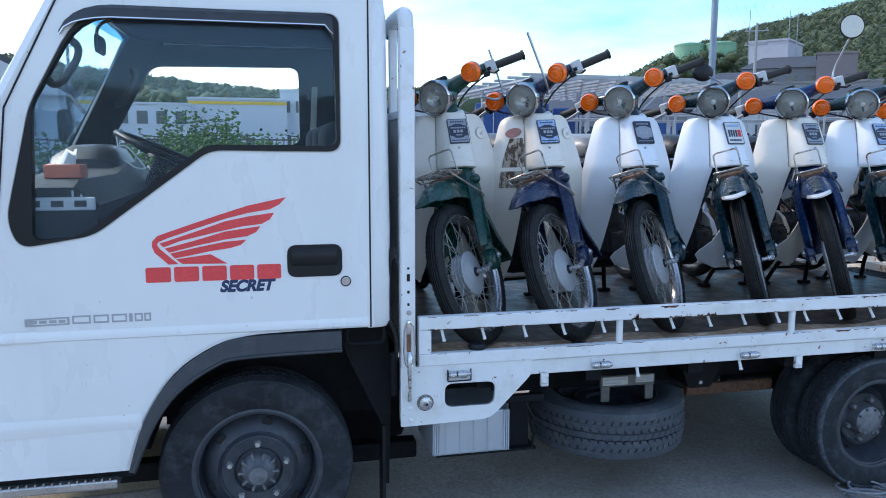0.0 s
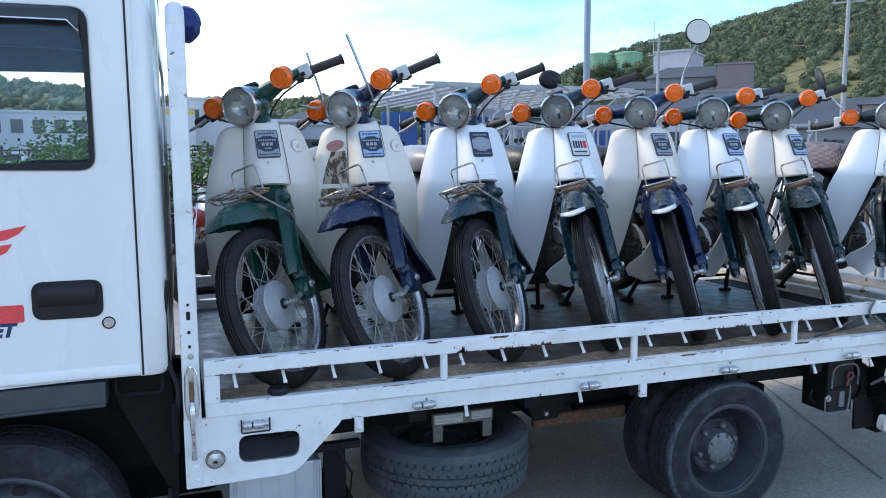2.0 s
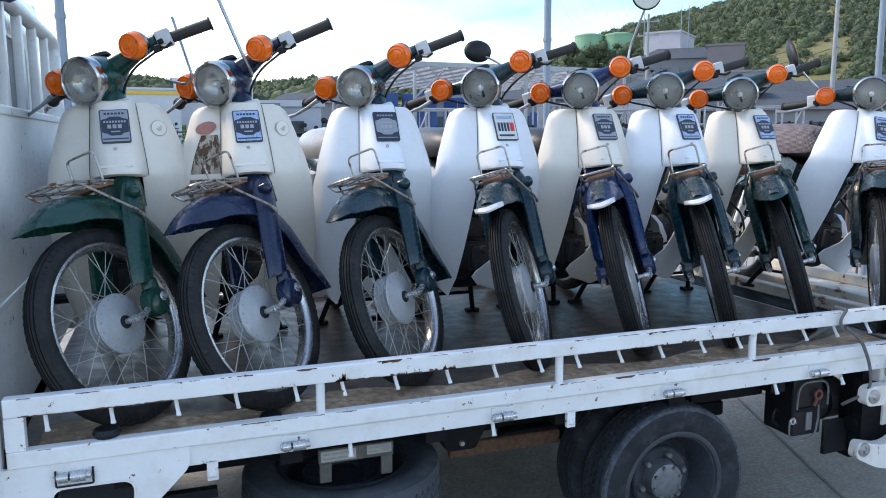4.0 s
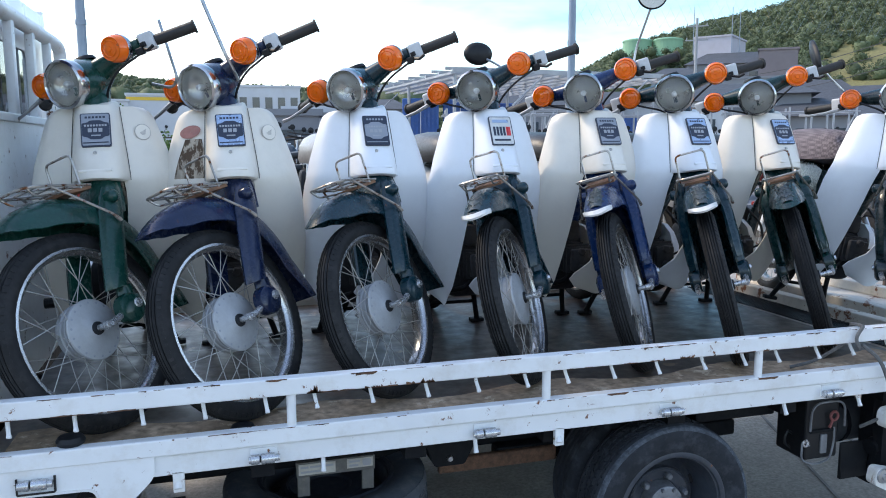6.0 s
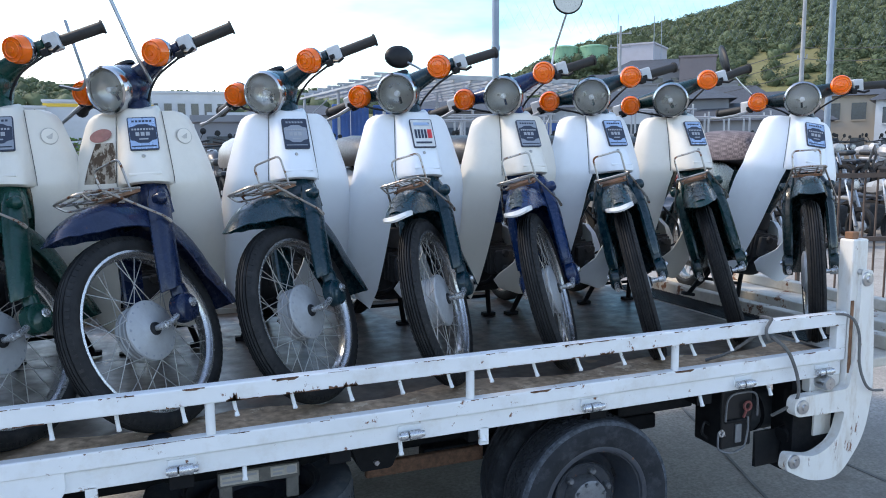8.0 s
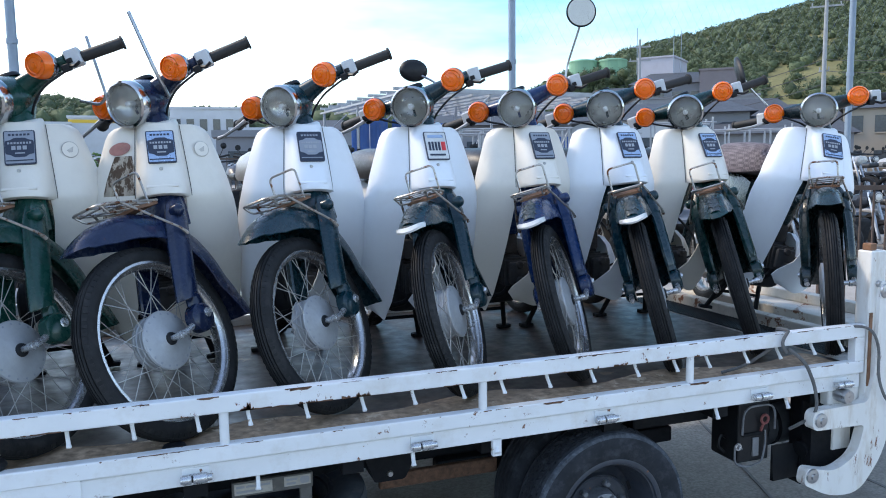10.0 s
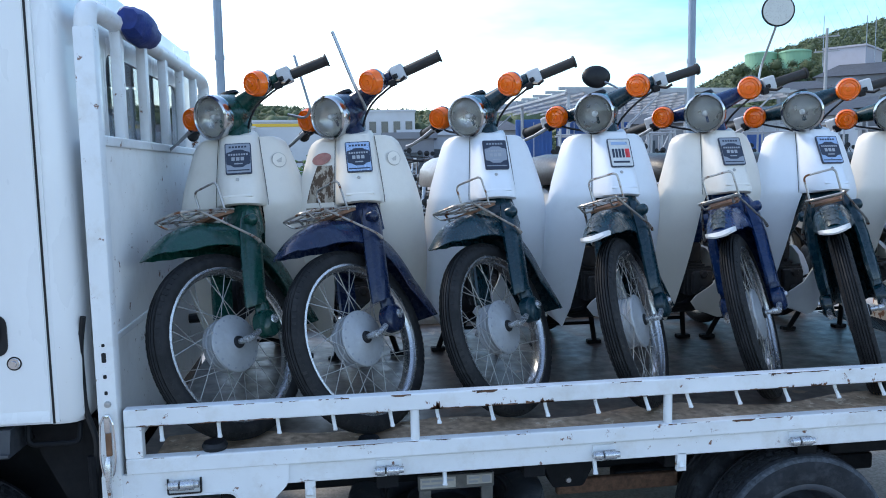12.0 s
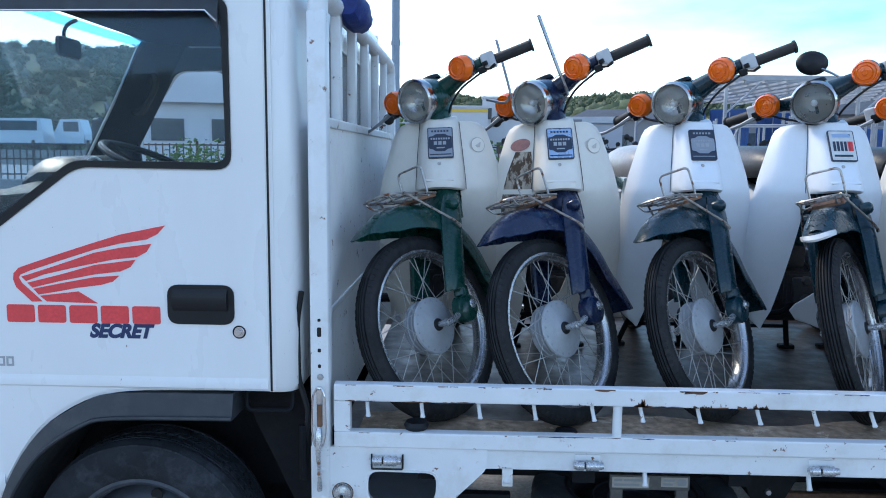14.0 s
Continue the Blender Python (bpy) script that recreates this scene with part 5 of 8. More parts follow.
def motorcycle(m, paint, shield, badge="dark", seat=SEAT, label="", chrome_tip=False, badge_tip=False, emblem=False, peeled=False, steer_angle=STEER, woven=False, droop=(0.0, 0.0)):
    bike = root("motorcycle", label, "motorcycle", m, "motorcycles on the truck bed")
    S = steer(steer_angle)
    axle = (0, 0, WHEEL_R)
    wire_wheel("front_wheel", axle, bike, S, 0.084, 0.030, 5)
    # mudguard with flared tail
    lift = lambda t: float(np.interp(t, (0.0, 0.06, 0.14, 0.30, 0.45, 0.62, 0.80, 0.90, 1.0), (0.049, 0.055, 0.061, 0.066, 0.066, 0.054, 0.030, 0.034, 0.050)))
    fender = part("front_fender", arc_fender(0.300, 0.064, 0.082, (60, 188), lift, 32, 7.0), paint, bike, "glossy painted front mudguard", smooth=True, basis=S @ Matrix.Translation(axle))
    if chrome_tip:
        rows = []
        for u in np.linspace(-1, 1, 15):
            x, r, e = 0.0465 * math.sin(u * 1.25) / math.sin(1.25), 0.349 - 0.0180 * abs(u) ** 2.6, 59.4 + 7.0 * u * u
            wide = 2.7 - 1.5 * u * u + 0.5 * u
            rows.append([(x, -math.cos(a) * q, math.sin(a) * q) for a, q in ((radians(e), r - 0.005), (radians(e), r + 0.002), (radians(e + wide), r + 0.0060), (radians(e + wide), r - 0.001))])
        part("fender_trim", loft(rows), PALE_TRIM, fender, "pale rubber edge trim", smooth=True)
    if chrome_tip or badge_tip:
        rows = []
        for a, q, h in ((65, 0.3565, 0.9), (69, 0.359, 1.0), (73, 0.3615, 1.0), (78, 0.364, 0.92), (82, 0.366, 0.7), (85, 0.3665, 0.4)):
            rows.append([(0.032 * h * u, -math.cos(radians(a)) * (q + 0.002 - 0.080 * abs(u * 0.62) ** 2.6), math.sin(radians(a)) * (q + 0.002 - 0.080 * abs(u * 0.62) ** 2.6)) for u in np.linspace(-1, 1, 9)])
        crest = part("fender_crest", loft(rows, False, False), CREST, fender, "dull embossed metal crest", smooth=True)
        for s in (-1, 1):
            for k in range(3):
                pts = [(s * (0.004 + 0.022 * t), -math.cos(radians(b)) * q, math.sin(radians(b)) * q) for t, b, q in ((0.0, 68 + 4.6 * k, 0.3605 + 0.002 * k), (0.5, 70.5 + 4.6 * k, 0.3595 + 0.0015 * k), (1.0, 69 + 4.6 * k, 0.351 + 0.001 * k))]
                part("crest_rib", tube(pts, [0.0022, 0.003, 0.0012], 5), CREST, crest, smooth=True)
    # pressed fork: crown column and two legs
    part("fork_crown", loft([[(sx * w, yc + sy * d, z) for sx, sy in ((-1, -0.5), (-0.6, -1), (0.6, -1), (1, -0.5), (1, 0.6), (0.6, 1), (-0.6, 1), (-1, 0.6))] for z, yc, w, d in
                             ((0.545, 0.185, 0.080, 0.048), (0.60, 0.216, 0.068, 0.046), (0.635, 0.236, 0.056, 0.042), (0.665, 0.252, 0.050, 0.036), (0.71, 0.276, 0.040, 0.026))]), paint, bike, smooth=True, basis=S)
    for s in (-1, 1):
        leg = part("fork_leg", loft([[(s * (x0 + dx * t), yc + dy * d, z) for dx, dy in ((0, -0.93), (0.22, -1), (0.30, -0.90), (0.62, -0.82), (0.88, -0.62), (1, -0.25), (1, 0.25), (0.88, 0.66), (0.62, 0.86), (0.30, 1), (0, 0.9))] for z, yc, x0, t, d in
                                      ((0.630, 0.224, 0.044, 0.020, 0.028), (0.605, 0.206, 0.048, 0.030, 0.037), (0.565, 0.178, 0.054, 0.036, 0.041), (0.50, 0.142, 0.060, 0.036, 0.041), (0.40, 0.098, 0.062, 0.035, 0.039), (0.356, 0.079, 0.063, 0.034, 0.038), (0.352, 0.079, 0.063, 0.034, 0.037), (0.350, 0.096, 0.064, 0.032, 0.020), (0.335, 0.094, 0.064, 0.032, 0.022), (0.288, 0.084, 0.064, 0.032, 0.026))]),
                   paint, bike, smooth=True, basis=S)
        part("fork_foot", lathe([(0.0, s * 0.103), (0.030, s * 0.102), (0.040, s * 0.095), (0.042, s * 0.088), (0.042, s * 0.066), (0.0, s * 0.064)], (0, 0.082, 0.290), "x", 22), paint, leg, smooth=True)
        part("link", tube(bend([(s * 0.080, 0.082, 0.292), (s * 0.082, 0.030, 0.276), (s * 0.080, -0.008, 0.271)], 0.03), 0.0095, 8), HINGE, leg, "pale forged suspension link", smooth=True)
        part("pivot_bolt", lathe([(0.0, s * 0.110), (0.009, s * 0.110), (0.010, s * 0.104), (0.014, s * 0.103), (0.014, s * 0.100)], (0, 0.096, 0.296), "x", 8), HINGE, leg)
        part("fork_reflector", lathe([(0.0, s * 0.103), (0.009, s * 0.102), (0.016, s * 0.097), (0.0185, s * 0.090), (0.0185, s * 0.070)], (0, 0.180, 0.593), "x", 18), paint, leg, smooth=True)
    # small wire rack over the mudguard
    metal = DULL_CHROME
    rack = part("front_rack", tube(bend([(-0.052, 0.16, 0.642), (-0.060, -0.02, 0.668), (-0.045, -0.055, 0.672), (0.045, -0.055, 0.672), (0.060, -0.02, 0.668), (0.052, 0.16, 0.642)], 0.03), 0.0036, 6), metal, bike, "small rusty wire rack", smooth=True, basis=S)
    for y in (-0.02, 0.03, 0.08):
        part("rack_wire", tube([(-0.058, y, 0.665 - 0.144 * (y + 0.02)), (0.058, y, 0.665 - 0.144 * (y + 0.02))], 0.003, 5), metal, rack)
    for x in (-0.03, 0.03):
        part("rack_wire", tube([(x, -0.055, 0.670), (x, 0.16, 0.642)], 0.003, 5), metal, rack)
    part("rack_hoop", tube(bend([(-0.05, 0.125, 0.638), (-0.05, 0.135, 0.735), (0.05, 0.135, 0.735), (0.05, 0.125, 0.638)], 0.018), 0.0036, 6), metal, rack, smooth=True)
    part("rack_plate", box(-0.05, 0.05, 0.06, 0.16, 0.632, 0.641), RUST, rack)
    for s in (-1, 1):
        part("rack_stay", tube([(s * 0.054, 0.020, 0.667), (s * 0.100, 0.142, 0.545), (s * 0.102, 0.156, 0.527), (s * 0.102, 0.160, 0.520)], [0.0036, 0.0036, 0.0055, 0.0055], 6), metal, rack, smooth=True)
        part("rack_leg", tube(bend([(s * 0.05, -0.04, 0.668), (s * 0.045, -0.02, 0.645), (s * 0.04, 0.06, 0.640)], 0.02), 0.0032, 5), metal, rack)
    # leg shield: two wings and a bridge above
    def wing(s):
        rows = []
        for z in (0.868, 0.863, 0.85, 0.83, 0.78, 0.74, 0.70, 0.672, 0.658, 0.648, 0.638, 0.62, 0.58, 0.52, 0.44, 0.36, 0.31, 0.285, 0.265, 0.24, 0.22, 0.205, 0.196, 0.19):
            wo = float(np.interp(z, (0.19, 0.205, 0.24, 0.30, 0.42, 0.60, 0.70, 0.78, 0.83, 0.85, 0.863, 0.868), (0.150, 0.178, 0.200, 0.215, 0.226, 0.218, 0.196, 0.171, 0.154, 0.143, 0.126, 0.108)))
            wi = float(np.interp(z, (0.19, 0.205, 0.24, 0.265, 0.31, 0.40, 0.60, 0.655, 0.70), (0.130, 0.127, 0.118, 0.115, 0.109, 0.098, 0.078, 0.066, 0.055) if s < 0 else (0.030, -0.022, -0.052, -0.040, 0.012, 0.045, 0.066, 0.062, 0.055)))
            row = []
            for u in np.linspace(0, 1, 9):
                x = wi + (wo - wi) * u
                row.append((s * x, shield_y(x, z) + 0.035 * max(0.0, u - 0.85) / 0.15 + (0.16 * max(0.0, 0.42 - z) if s > 0 else 0.0), z - (0.02 * math.sin(math.pi * u) * max(0.0, 0.26 - z) / 0.07)))
            rows.append(row)
        bm = bmesh.new()
        add_loft(bm, rows, False, False)
        bmesh.ops.recalc_face_normals(bm, faces=bm.faces)
        bmesh.ops.solidify(bm, geom=bm.faces[:], thickness=0.004)
        return bm
    wings = [part("leg_shield", wing(s), shield, bike, "smooth plastic leg shield wing", smooth=True) for s in (-1, 1)]
    # centre cover over the steering head
    rows = []
    for z, w, fwd in ((0.886, 0.050, 0.020), (0.884, 0.057, 0.046), (0.872, 0.062, 0.062), (0.80, 0.068, 0.068), (0.72, 0.075, 0.072), (0.668, 0.079, 0.072), (0.655, 0.079, 0.066), (0.648, 0.075, 0.050), (0.647, 0.070, 0.030)):
        row = []
        for u in (-1, -0.985, -0.95, -0.88, -0.75, -0.5, -0.25, 0, 0.25, 0.5, 0.75, 0.88, 0.95, 0.985, 1):
            x = w * u
            row.append((x, cover_y(z) + (0.072 - fwd) * 0.9 + (shield_y(w, z) + 0.012 - cover_y(z) - (0.072 - fwd) * 0.9) * abs(u) ** 7 + 0.008 * u * u * (1 - abs(u) ** 7), z - 0.006 * (1 - u * u) * (z > 0.88) + 0.010 * (1 - u * u) * (z < 0.67)))
        rows.append(row)
    bm = loft(rows, False, False)
    bmesh.ops.recalc_face_normals(bm, faces=bm.faces)
    bmesh.ops.solidify(bm, geom=bm.faces[:], thickness=0.004)
    cover = part("front_cover", bm, shield, bike, "plastic centre cover with a maker's badge", smooth=True)
    part("shield_back", loft([[(-0.060, shield_y(0, z) + 0.012, z), (0.060, shield_y(0, z) + 0.012, z), (0.060, shield_y(0, z) + 0.06, z), (-0.060, shield_y(0, z) + 0.06, z)] for z in (0.66, 0.78, 0.86)]), TRIM_BLACK, bike)
    yb = cover_y
    tilt = math.degrees(RAKE)
    bmat = {"dark": BADGE_GREY, "blue": BADGE_BLUE, "black": BADGE_DARK, "stripe": PALE_TRIM}[badge]
    bp = pose(0.004, yb(0.800) - 0.003, 0.800, -tilt) @ Matrix.Diagonal((1.08, 1.0, 1.09, 1.0))
    bd = part("badge", plate(rounded([(-0.037, 0.048), (0.037, 0.048), (0.039, -0.049), (-0.035, -0.049)], 0.005, 2), -0.002, 0.004), BADGE_DARK, cover, "small rectangular badge", basis=bp)
    part("badge_face", plate(rounded([(-0.034, 0.045), (0.034, 0.045), (0.036, -0.046), (-0.032, -0.046)], 0.003, 2), -0.0032, -0.001), bmat, bd)
    dark = BADGE_DARK if badge in ("blue", "dark", "stripe") else BADGE_GREY
    if badge == "stripe":
        for k in range(5):
            part("badge_bar", box(-0.026 + k * 0.0105, -0.019 + k * 0.0105, -0.0045, -0.003, -0.018, 0.012), dark if k < 4 else RED_DECAL, bd)
        part("badge_bar", box(0.018, 0.030, -0.0045, -0.003, -0.018, 0.012), RED_DECAL, bd)
        part("badge_bar", box(-0.026, 0.026, -0.0045, -0.003, 0.026, 0.036), BADGE_BLUE, bd)
        part("badge_bar", box(-0.026, 0.026, -0.0045, -0.003, -0.036, -0.030), dark, bd)
    else:
        part("badge_band", plate(rounded([(-0.033, 0.018), (-0.020, 0.020), (-0.012, 0.026), (0.014, 0.026), (0.022, 0.020), (0.034, 0.018), (0.035, -0.020), (0.022, -0.022), (0.015, -0.029), (-0.012, -0.029), (-0.020, -0.022), (-0.032, -0.020)], 0.004, 2), -0.0042, -0.003), dark, bd)
        light = GREY_DECAL
        for k in range(8):
            part("badge_bar", box(-0.027 + k * 0.0072, -0.0222 + k * 0.0072, -0.0048, -0.004, 0.008, 0.0135), light, bd)
        for k in range(3):
            part("badge_bar", box(-0.018 + k * 0.0130, -0.0085 + k * 0.0130, -0.0048, -0.004, -0.0085, 0.0025), light, bd)
        part("badge_bar", box(-0.010, 0.013, -0.0048, -0.004, -0.0200, -0.0165), light, bd)
        part("badge_rule", box(-0.030, 0.032, -0.0048, -0.003, -0.0400, -0.0375), dark, bd)
        for k in range(6):
            part("badge_bar", box(-0.025 + k * 0.0088, -0.0190 + k * 0.0088, -0.0040, -0.003, 0.0325, 0.0380), dark, bd)
    for s in (-1, 1):
        part("cover_gap", tube([(s * (w + 0.0015), shield_y(w, z) - 0.0012, z) for z, w in ((0.866, 0.062), (0.80, 0.068), (0.72, 0.075), (0.668, 0.079), (0.650, 0.079))], 0.0010, 5), TRIM_BLACK, cover)
    part("cover_lip", box(-0.045, 0.045, -0.003, 0.002, -0.004, 0.004, 0.002), shield, cover, basis=pose(0, yb(0.685) - 0.001, 0.685, -tilt))
    part("cover_bolt", lathe([(0.0, -0.006), (0.004, -0.006), (0.006, 0.0)], (0.0, yb(0.735) + 0.002, 0.735), n=10), STEEL, cover)
    if emblem:
        x, z = 0.122, 0.79
        part("round_emblem", lathe([(0.0, -0.0015), (0.023, -0.0015), (0.025, 0.0)], n=24), EMBLEM, wings[1], "faint round emblem", basis=pose(x, shield_y(x, z) - 0.003, z, -10, 0, 25))
        part("emblem_face", lathe([(0.0, -0.002), (0.0222, -0.002), (0.0222, 0.0)], n=24), shield, wings[1], basis=pose(x, shield_y(x, z) - 0.0035, z, -10, 0, 25))
        part("emblem_mark", plate([(-0.010, -0.002), (0.010, 0.009), (0.006, -0.008), (-0.004, -0.009)], -0.0026, -0.001), EMBLEM, wings[1], basis=pose(x, shield_y(x, z) - 0.0035, z, -10, 0, 25))
    if peeled:
        rows = [[(-x, shield_y(x, z) - 0.0025 - 0.0005 * math.sin(z * 90), z) for x in np.linspace(a, b, 6)] for z, a, b in ((0.778, 0.080, 0.128), (0.745, 0.076, 0.142), (0.71, 0.082, 0.156), (0.67, 0.080, 0.168), (0.63, 0.088, 0.176), (0.575, 0.084, 0.180))]
        part("torn_sticker", loft(rows, False, False), PEELED, wings[0], "torn brown sticker remains")
        c = (-0.112, 0.800)
        rows = [[(c[0] + 0.031 * k * math.cos(t), shield_y(c[0] + 0.031 * k * math.cos(t), c[1] + 0.019 * k * math.sin(t) - 0.004 * math.cos(t)) - 0.003, c[1] + 0.019 * k * math.sin(t) + 0.006 * k * math.cos(t)) for t in (2 * math.pi * j / 20 for j in range(20))] for k in (1.0, 0.5, 0.01)]
        part("oval_sticker", loft(rows, True, False), OVAL_RED, wings[0], "faded red oval sticker")
    # headlight, handlebar cover, lamps and controls, all turning with the fork
    hl = Vector((0, 0.272, 0.945))
    bar = part("handlebar_cover", loft([[(w * math.cos(t), y, zc + h * math.sin(t)) for t in (2 * math.pi * k / 20 for k in range(20))] for y, w, h, zc in
                                         ((0.322, 0.050, 0.050, 0.945), (0.302, 0.0645, 0.0645, 0.945), (0.294, 0.0665, 0.0665, 0.945), (0.325, 0.068, 0.069, 0.945), (0.365, 0.062, 0.066, 0.950), (0.41, 0.052, 0.056, 0.962), (0.445, 0.036, 0.038, 0.968), (0.46, 0.014, 0.014, 0.968))]), paint, bike, "painted headlight and handlebar cover", smooth=True, basis=S)
    part("steering_neck", loft([[(w * math.cos(t), yc + d * math.sin(t), z) for t in (2 * math.pi * k / 16 for k in range(16))] for z, yc, w, d in ((0.935, 0.375, 0.050, 0.062), (0.90, 0.360, 0.046, 0.058), (0.86, 0.335, 0.050, 0.052))]), paint, bar, smooth=True)
    part("speedometer", lathe([(0.0, 0.012), (0.030, 0.012), (0.034, 0.006), (0.036, 0.0)], (0, 0.385, 1.010), "z", 20), TRIM_BLACK, bar, smooth=True)
    ring = part("headlight_ring", lathe([(0.0685, 0.026), (0.0705, 0.022), (0.0715, 0.006), (0.070, -0.006), (0.064, -0.010), (0.060, -0.004), (0.059, 0.004)], hl, n=36), RING_CHROME, bar, "chromed headlight ring", smooth=True)
    part("reflector", lathe([(0.060, 0.0), (0.050, 0.020), (0.030, 0.036), (0.010, 0.042), (0.0, 0.042)], hl, n=28), REFLECTOR, ring, smooth=True)
    part("bulb", lathe([(0.0, 0.005), (0.008, 0.010), (0.009, 0.020), (0.005, 0.042)], hl, n=10), WHITE_PLAIN, ring, smooth=True)
    part("headlight_lens", lathe([(0.0, -0.014), (0.030, -0.011), (0.050, -0.004), (0.060, 0.002)], hl, n=32), LENS_OLD if badge != "stripe" else LENS, ring, "cloudy glass lens" if badge != "stripe" else "clear glass lens", smooth=True).visible_shadow = False
    for s in (-1, 1):
        dr = droop[0] if s < 0 else droop[1]
        arm = part("bar_arm", loft([[(s * x, yc + r * 1.15 * math.cos(t), zc - dr * min(1.3, x / 0.15) + r * math.sin(t)) for t in (2 * math.pi * k / 14 for k in range(14))] for x, yc, zc, r in
                                    ((0.030, 0.385, 0.962, 0.040), (0.065, 0.390, 0.972, 0.033), (0.11, 0.400, 0.982, 0.026), (0.165, 0.412, 0.990, 0.022), (0.195, 0.420, 0.992, 0.020))]), paint, bar, smooth=True)
        lx, lz = s * (0.150 + 0.5 * dr), 0.992 - dr
        lamp = part("turn_signal", lathe([(0.0, -0.030), (0.020, -0.029), (0.034, -0.024), (0.039, -0.014), (0.040, 0.004)], (lx, 0.362, lz), n=28), AMBER, bar, "round amber turn signal", smooth=True)
        part("signal_base", lathe([(0.041, 0.002), (0.042, 0.010), (0.036, 0.026), (0.018, 0.042), (0.0, 0.042)], (lx, 0.362, lz), n=24), CHROME if s > 0 else paint, lamp, smooth=True)
        part("lens_ridge", lathe([(0.034, -0.0245), (0.034, -0.028), (0.031, -0.0262)], (lx, 0.362, lz), n=24), AMBER, lamp, smooth=True)
        part("lens_hub", lathe([(0.0, -0.033), (0.007, -0.033), (0.009, -0.029)], (lx, 0.362, lz), n=12), AMBER, lamp, smooth=True)
        part("lens_ridge", lathe([(0.024, -0.0285), (0.023, -0.031), (0.021, -0.0285)], (lx, 0.362, lz), n=24), AMBER, lamp, smooth=True)
        part("lens_screw", lathe([(0.0, 0.003), (0.003, 0.003), (0.003, -0.002)], (lx + 0.030, 0.336, lz), n=6), TRIM_BLACK, lamp)
        sw = box(-0.022, 0.022, -0.022, 0.022, -0.026, 0.024, 0.006)
        part("switch_box", sw, SWITCH, arm, "grey switch housing", basis=pose(s * 0.210, 0.428, 0.990 - 1.3 * dr, 0, 0, 28 * s))
        if s > 0:
            part("switch_knob", box(-0.008, 0.008, -0.03, -0.02, -0.020, -0.006, 0.002), TRIM_BLACK, arm, basis=pose(s * 0.212, 0.425, 0.993 - 1.3 * dr))
            part("choke_lever", tube([(0.20, 0.405, 0.970 - dr), (0.235, 0.385, 0.955 - dr), (0.255, 0.385, 0.960 - dr)], 0.005, 6), TRIM_BLACK, arm)
        perch = part("lever_perch", box(-0.012, 0.012, -0.014, 0.014, -0.012, 0.010, 0.004), TRIM_BLACK, arm, basis=pose(s * 0.196, 0.398, 0.966 - dr, 12, 0, 24 * s))
        part("perch_bolt", tube([(s * 0.196, 0.392, 0.950 - dr), (s * 0.212, 0.388, 0.943 - dr), (s * 0.226, 0.392, 0.946 - dr)], [0.004, 0.006, 0.004], 6), STEEL, perch)
        a, b = Vector((s * 0.228, 0.440, 0.986 - 1.4 * dr)), Vector((s * 0.334, 0.503, 0.988 - 1.6 * dr))
        part("grip", tube([a, a.lerp(b, 0.04), a.lerp(b, 0.94), a.lerp(b, 0.95), b], [0.0155, 0.0165, 0.0165, 0.0205, 0.0205], 12), GRIP, arm, "black rubber grip", smooth=True)
    part("brake_lever", tube([(x, y, z - 1.4 * droop[0]) for x, y, z in ((-0.195, 0.405, 0.982), (-0.215, 0.372, 0.968), (-0.26, 0.368, 0.958), (-0.32, 0.380, 0.954), (-0.360, 0.398, 0.958))], [0.007, 0.007, 0.006, 0.005, 0.007], 6),
         ALU, bar, "alloy brake lever", smooth=True)
    part("lever_pivot", box(-0.215, -0.185, 0.372, 0.412, 0.966 - 1.3 * droop[0], 0.988 - 1.3 * droop[0], 0.004), TRIM_BLACK, bar)
    part("control_cable", tube(bend([(-0.19, 0.40, 0.972), (-0.13, 0.335, 0.935), (-0.06, 0.33, 0.90), (-0.03, 0.36, 0.87)], 0.06), 0.0038, 5), TRIM_BLACK, bar, smooth=True)
    part("control_cable", tube(bend([(0.20, 0.41, 0.965), (0.12, 0.355, 0.935), (0.06, 0.36, 0.90), (0.03, 0.37, 0.87)], 0.06), 0.0038, 5), TRIM_BLACK, bar, smooth=True)
    # frame, engine, seat, tail
    part("frame", loft([[(w * math.cos(t), yc + d * math.sin(t) * 0.4, zc + d * math.sin(t)) for t in (2 * math.pi * k / 10 for k in range(10))] for yc, zc, w, d in
                        ((0.33, 0.80, 0.04, 0.05), (0.42, 0.62, 0.045, 0.06), (0.55, 0.48, 0.05, 0.07), (0.72, 0.47, 0.055, 0.09), (0.90, 0.55, 0.07, 0.13), (1.10, 0.62, 0.075, 0.12), (1.35, 0.66, 0.07, 0.07))]), paint, bike, smooth=True)
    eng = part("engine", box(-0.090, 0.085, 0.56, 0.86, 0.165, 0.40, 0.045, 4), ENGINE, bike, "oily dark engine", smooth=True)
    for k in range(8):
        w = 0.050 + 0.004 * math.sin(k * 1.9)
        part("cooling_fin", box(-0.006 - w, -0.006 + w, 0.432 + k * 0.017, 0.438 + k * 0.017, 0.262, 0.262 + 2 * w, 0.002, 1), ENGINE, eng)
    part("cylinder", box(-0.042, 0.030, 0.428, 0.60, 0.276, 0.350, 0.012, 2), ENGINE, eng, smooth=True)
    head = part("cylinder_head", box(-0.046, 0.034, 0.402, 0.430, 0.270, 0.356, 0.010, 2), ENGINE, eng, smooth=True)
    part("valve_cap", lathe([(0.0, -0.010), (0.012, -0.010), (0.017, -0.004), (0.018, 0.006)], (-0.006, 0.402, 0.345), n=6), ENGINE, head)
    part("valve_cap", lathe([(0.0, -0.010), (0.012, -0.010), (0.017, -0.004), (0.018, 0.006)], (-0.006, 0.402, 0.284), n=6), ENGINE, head)
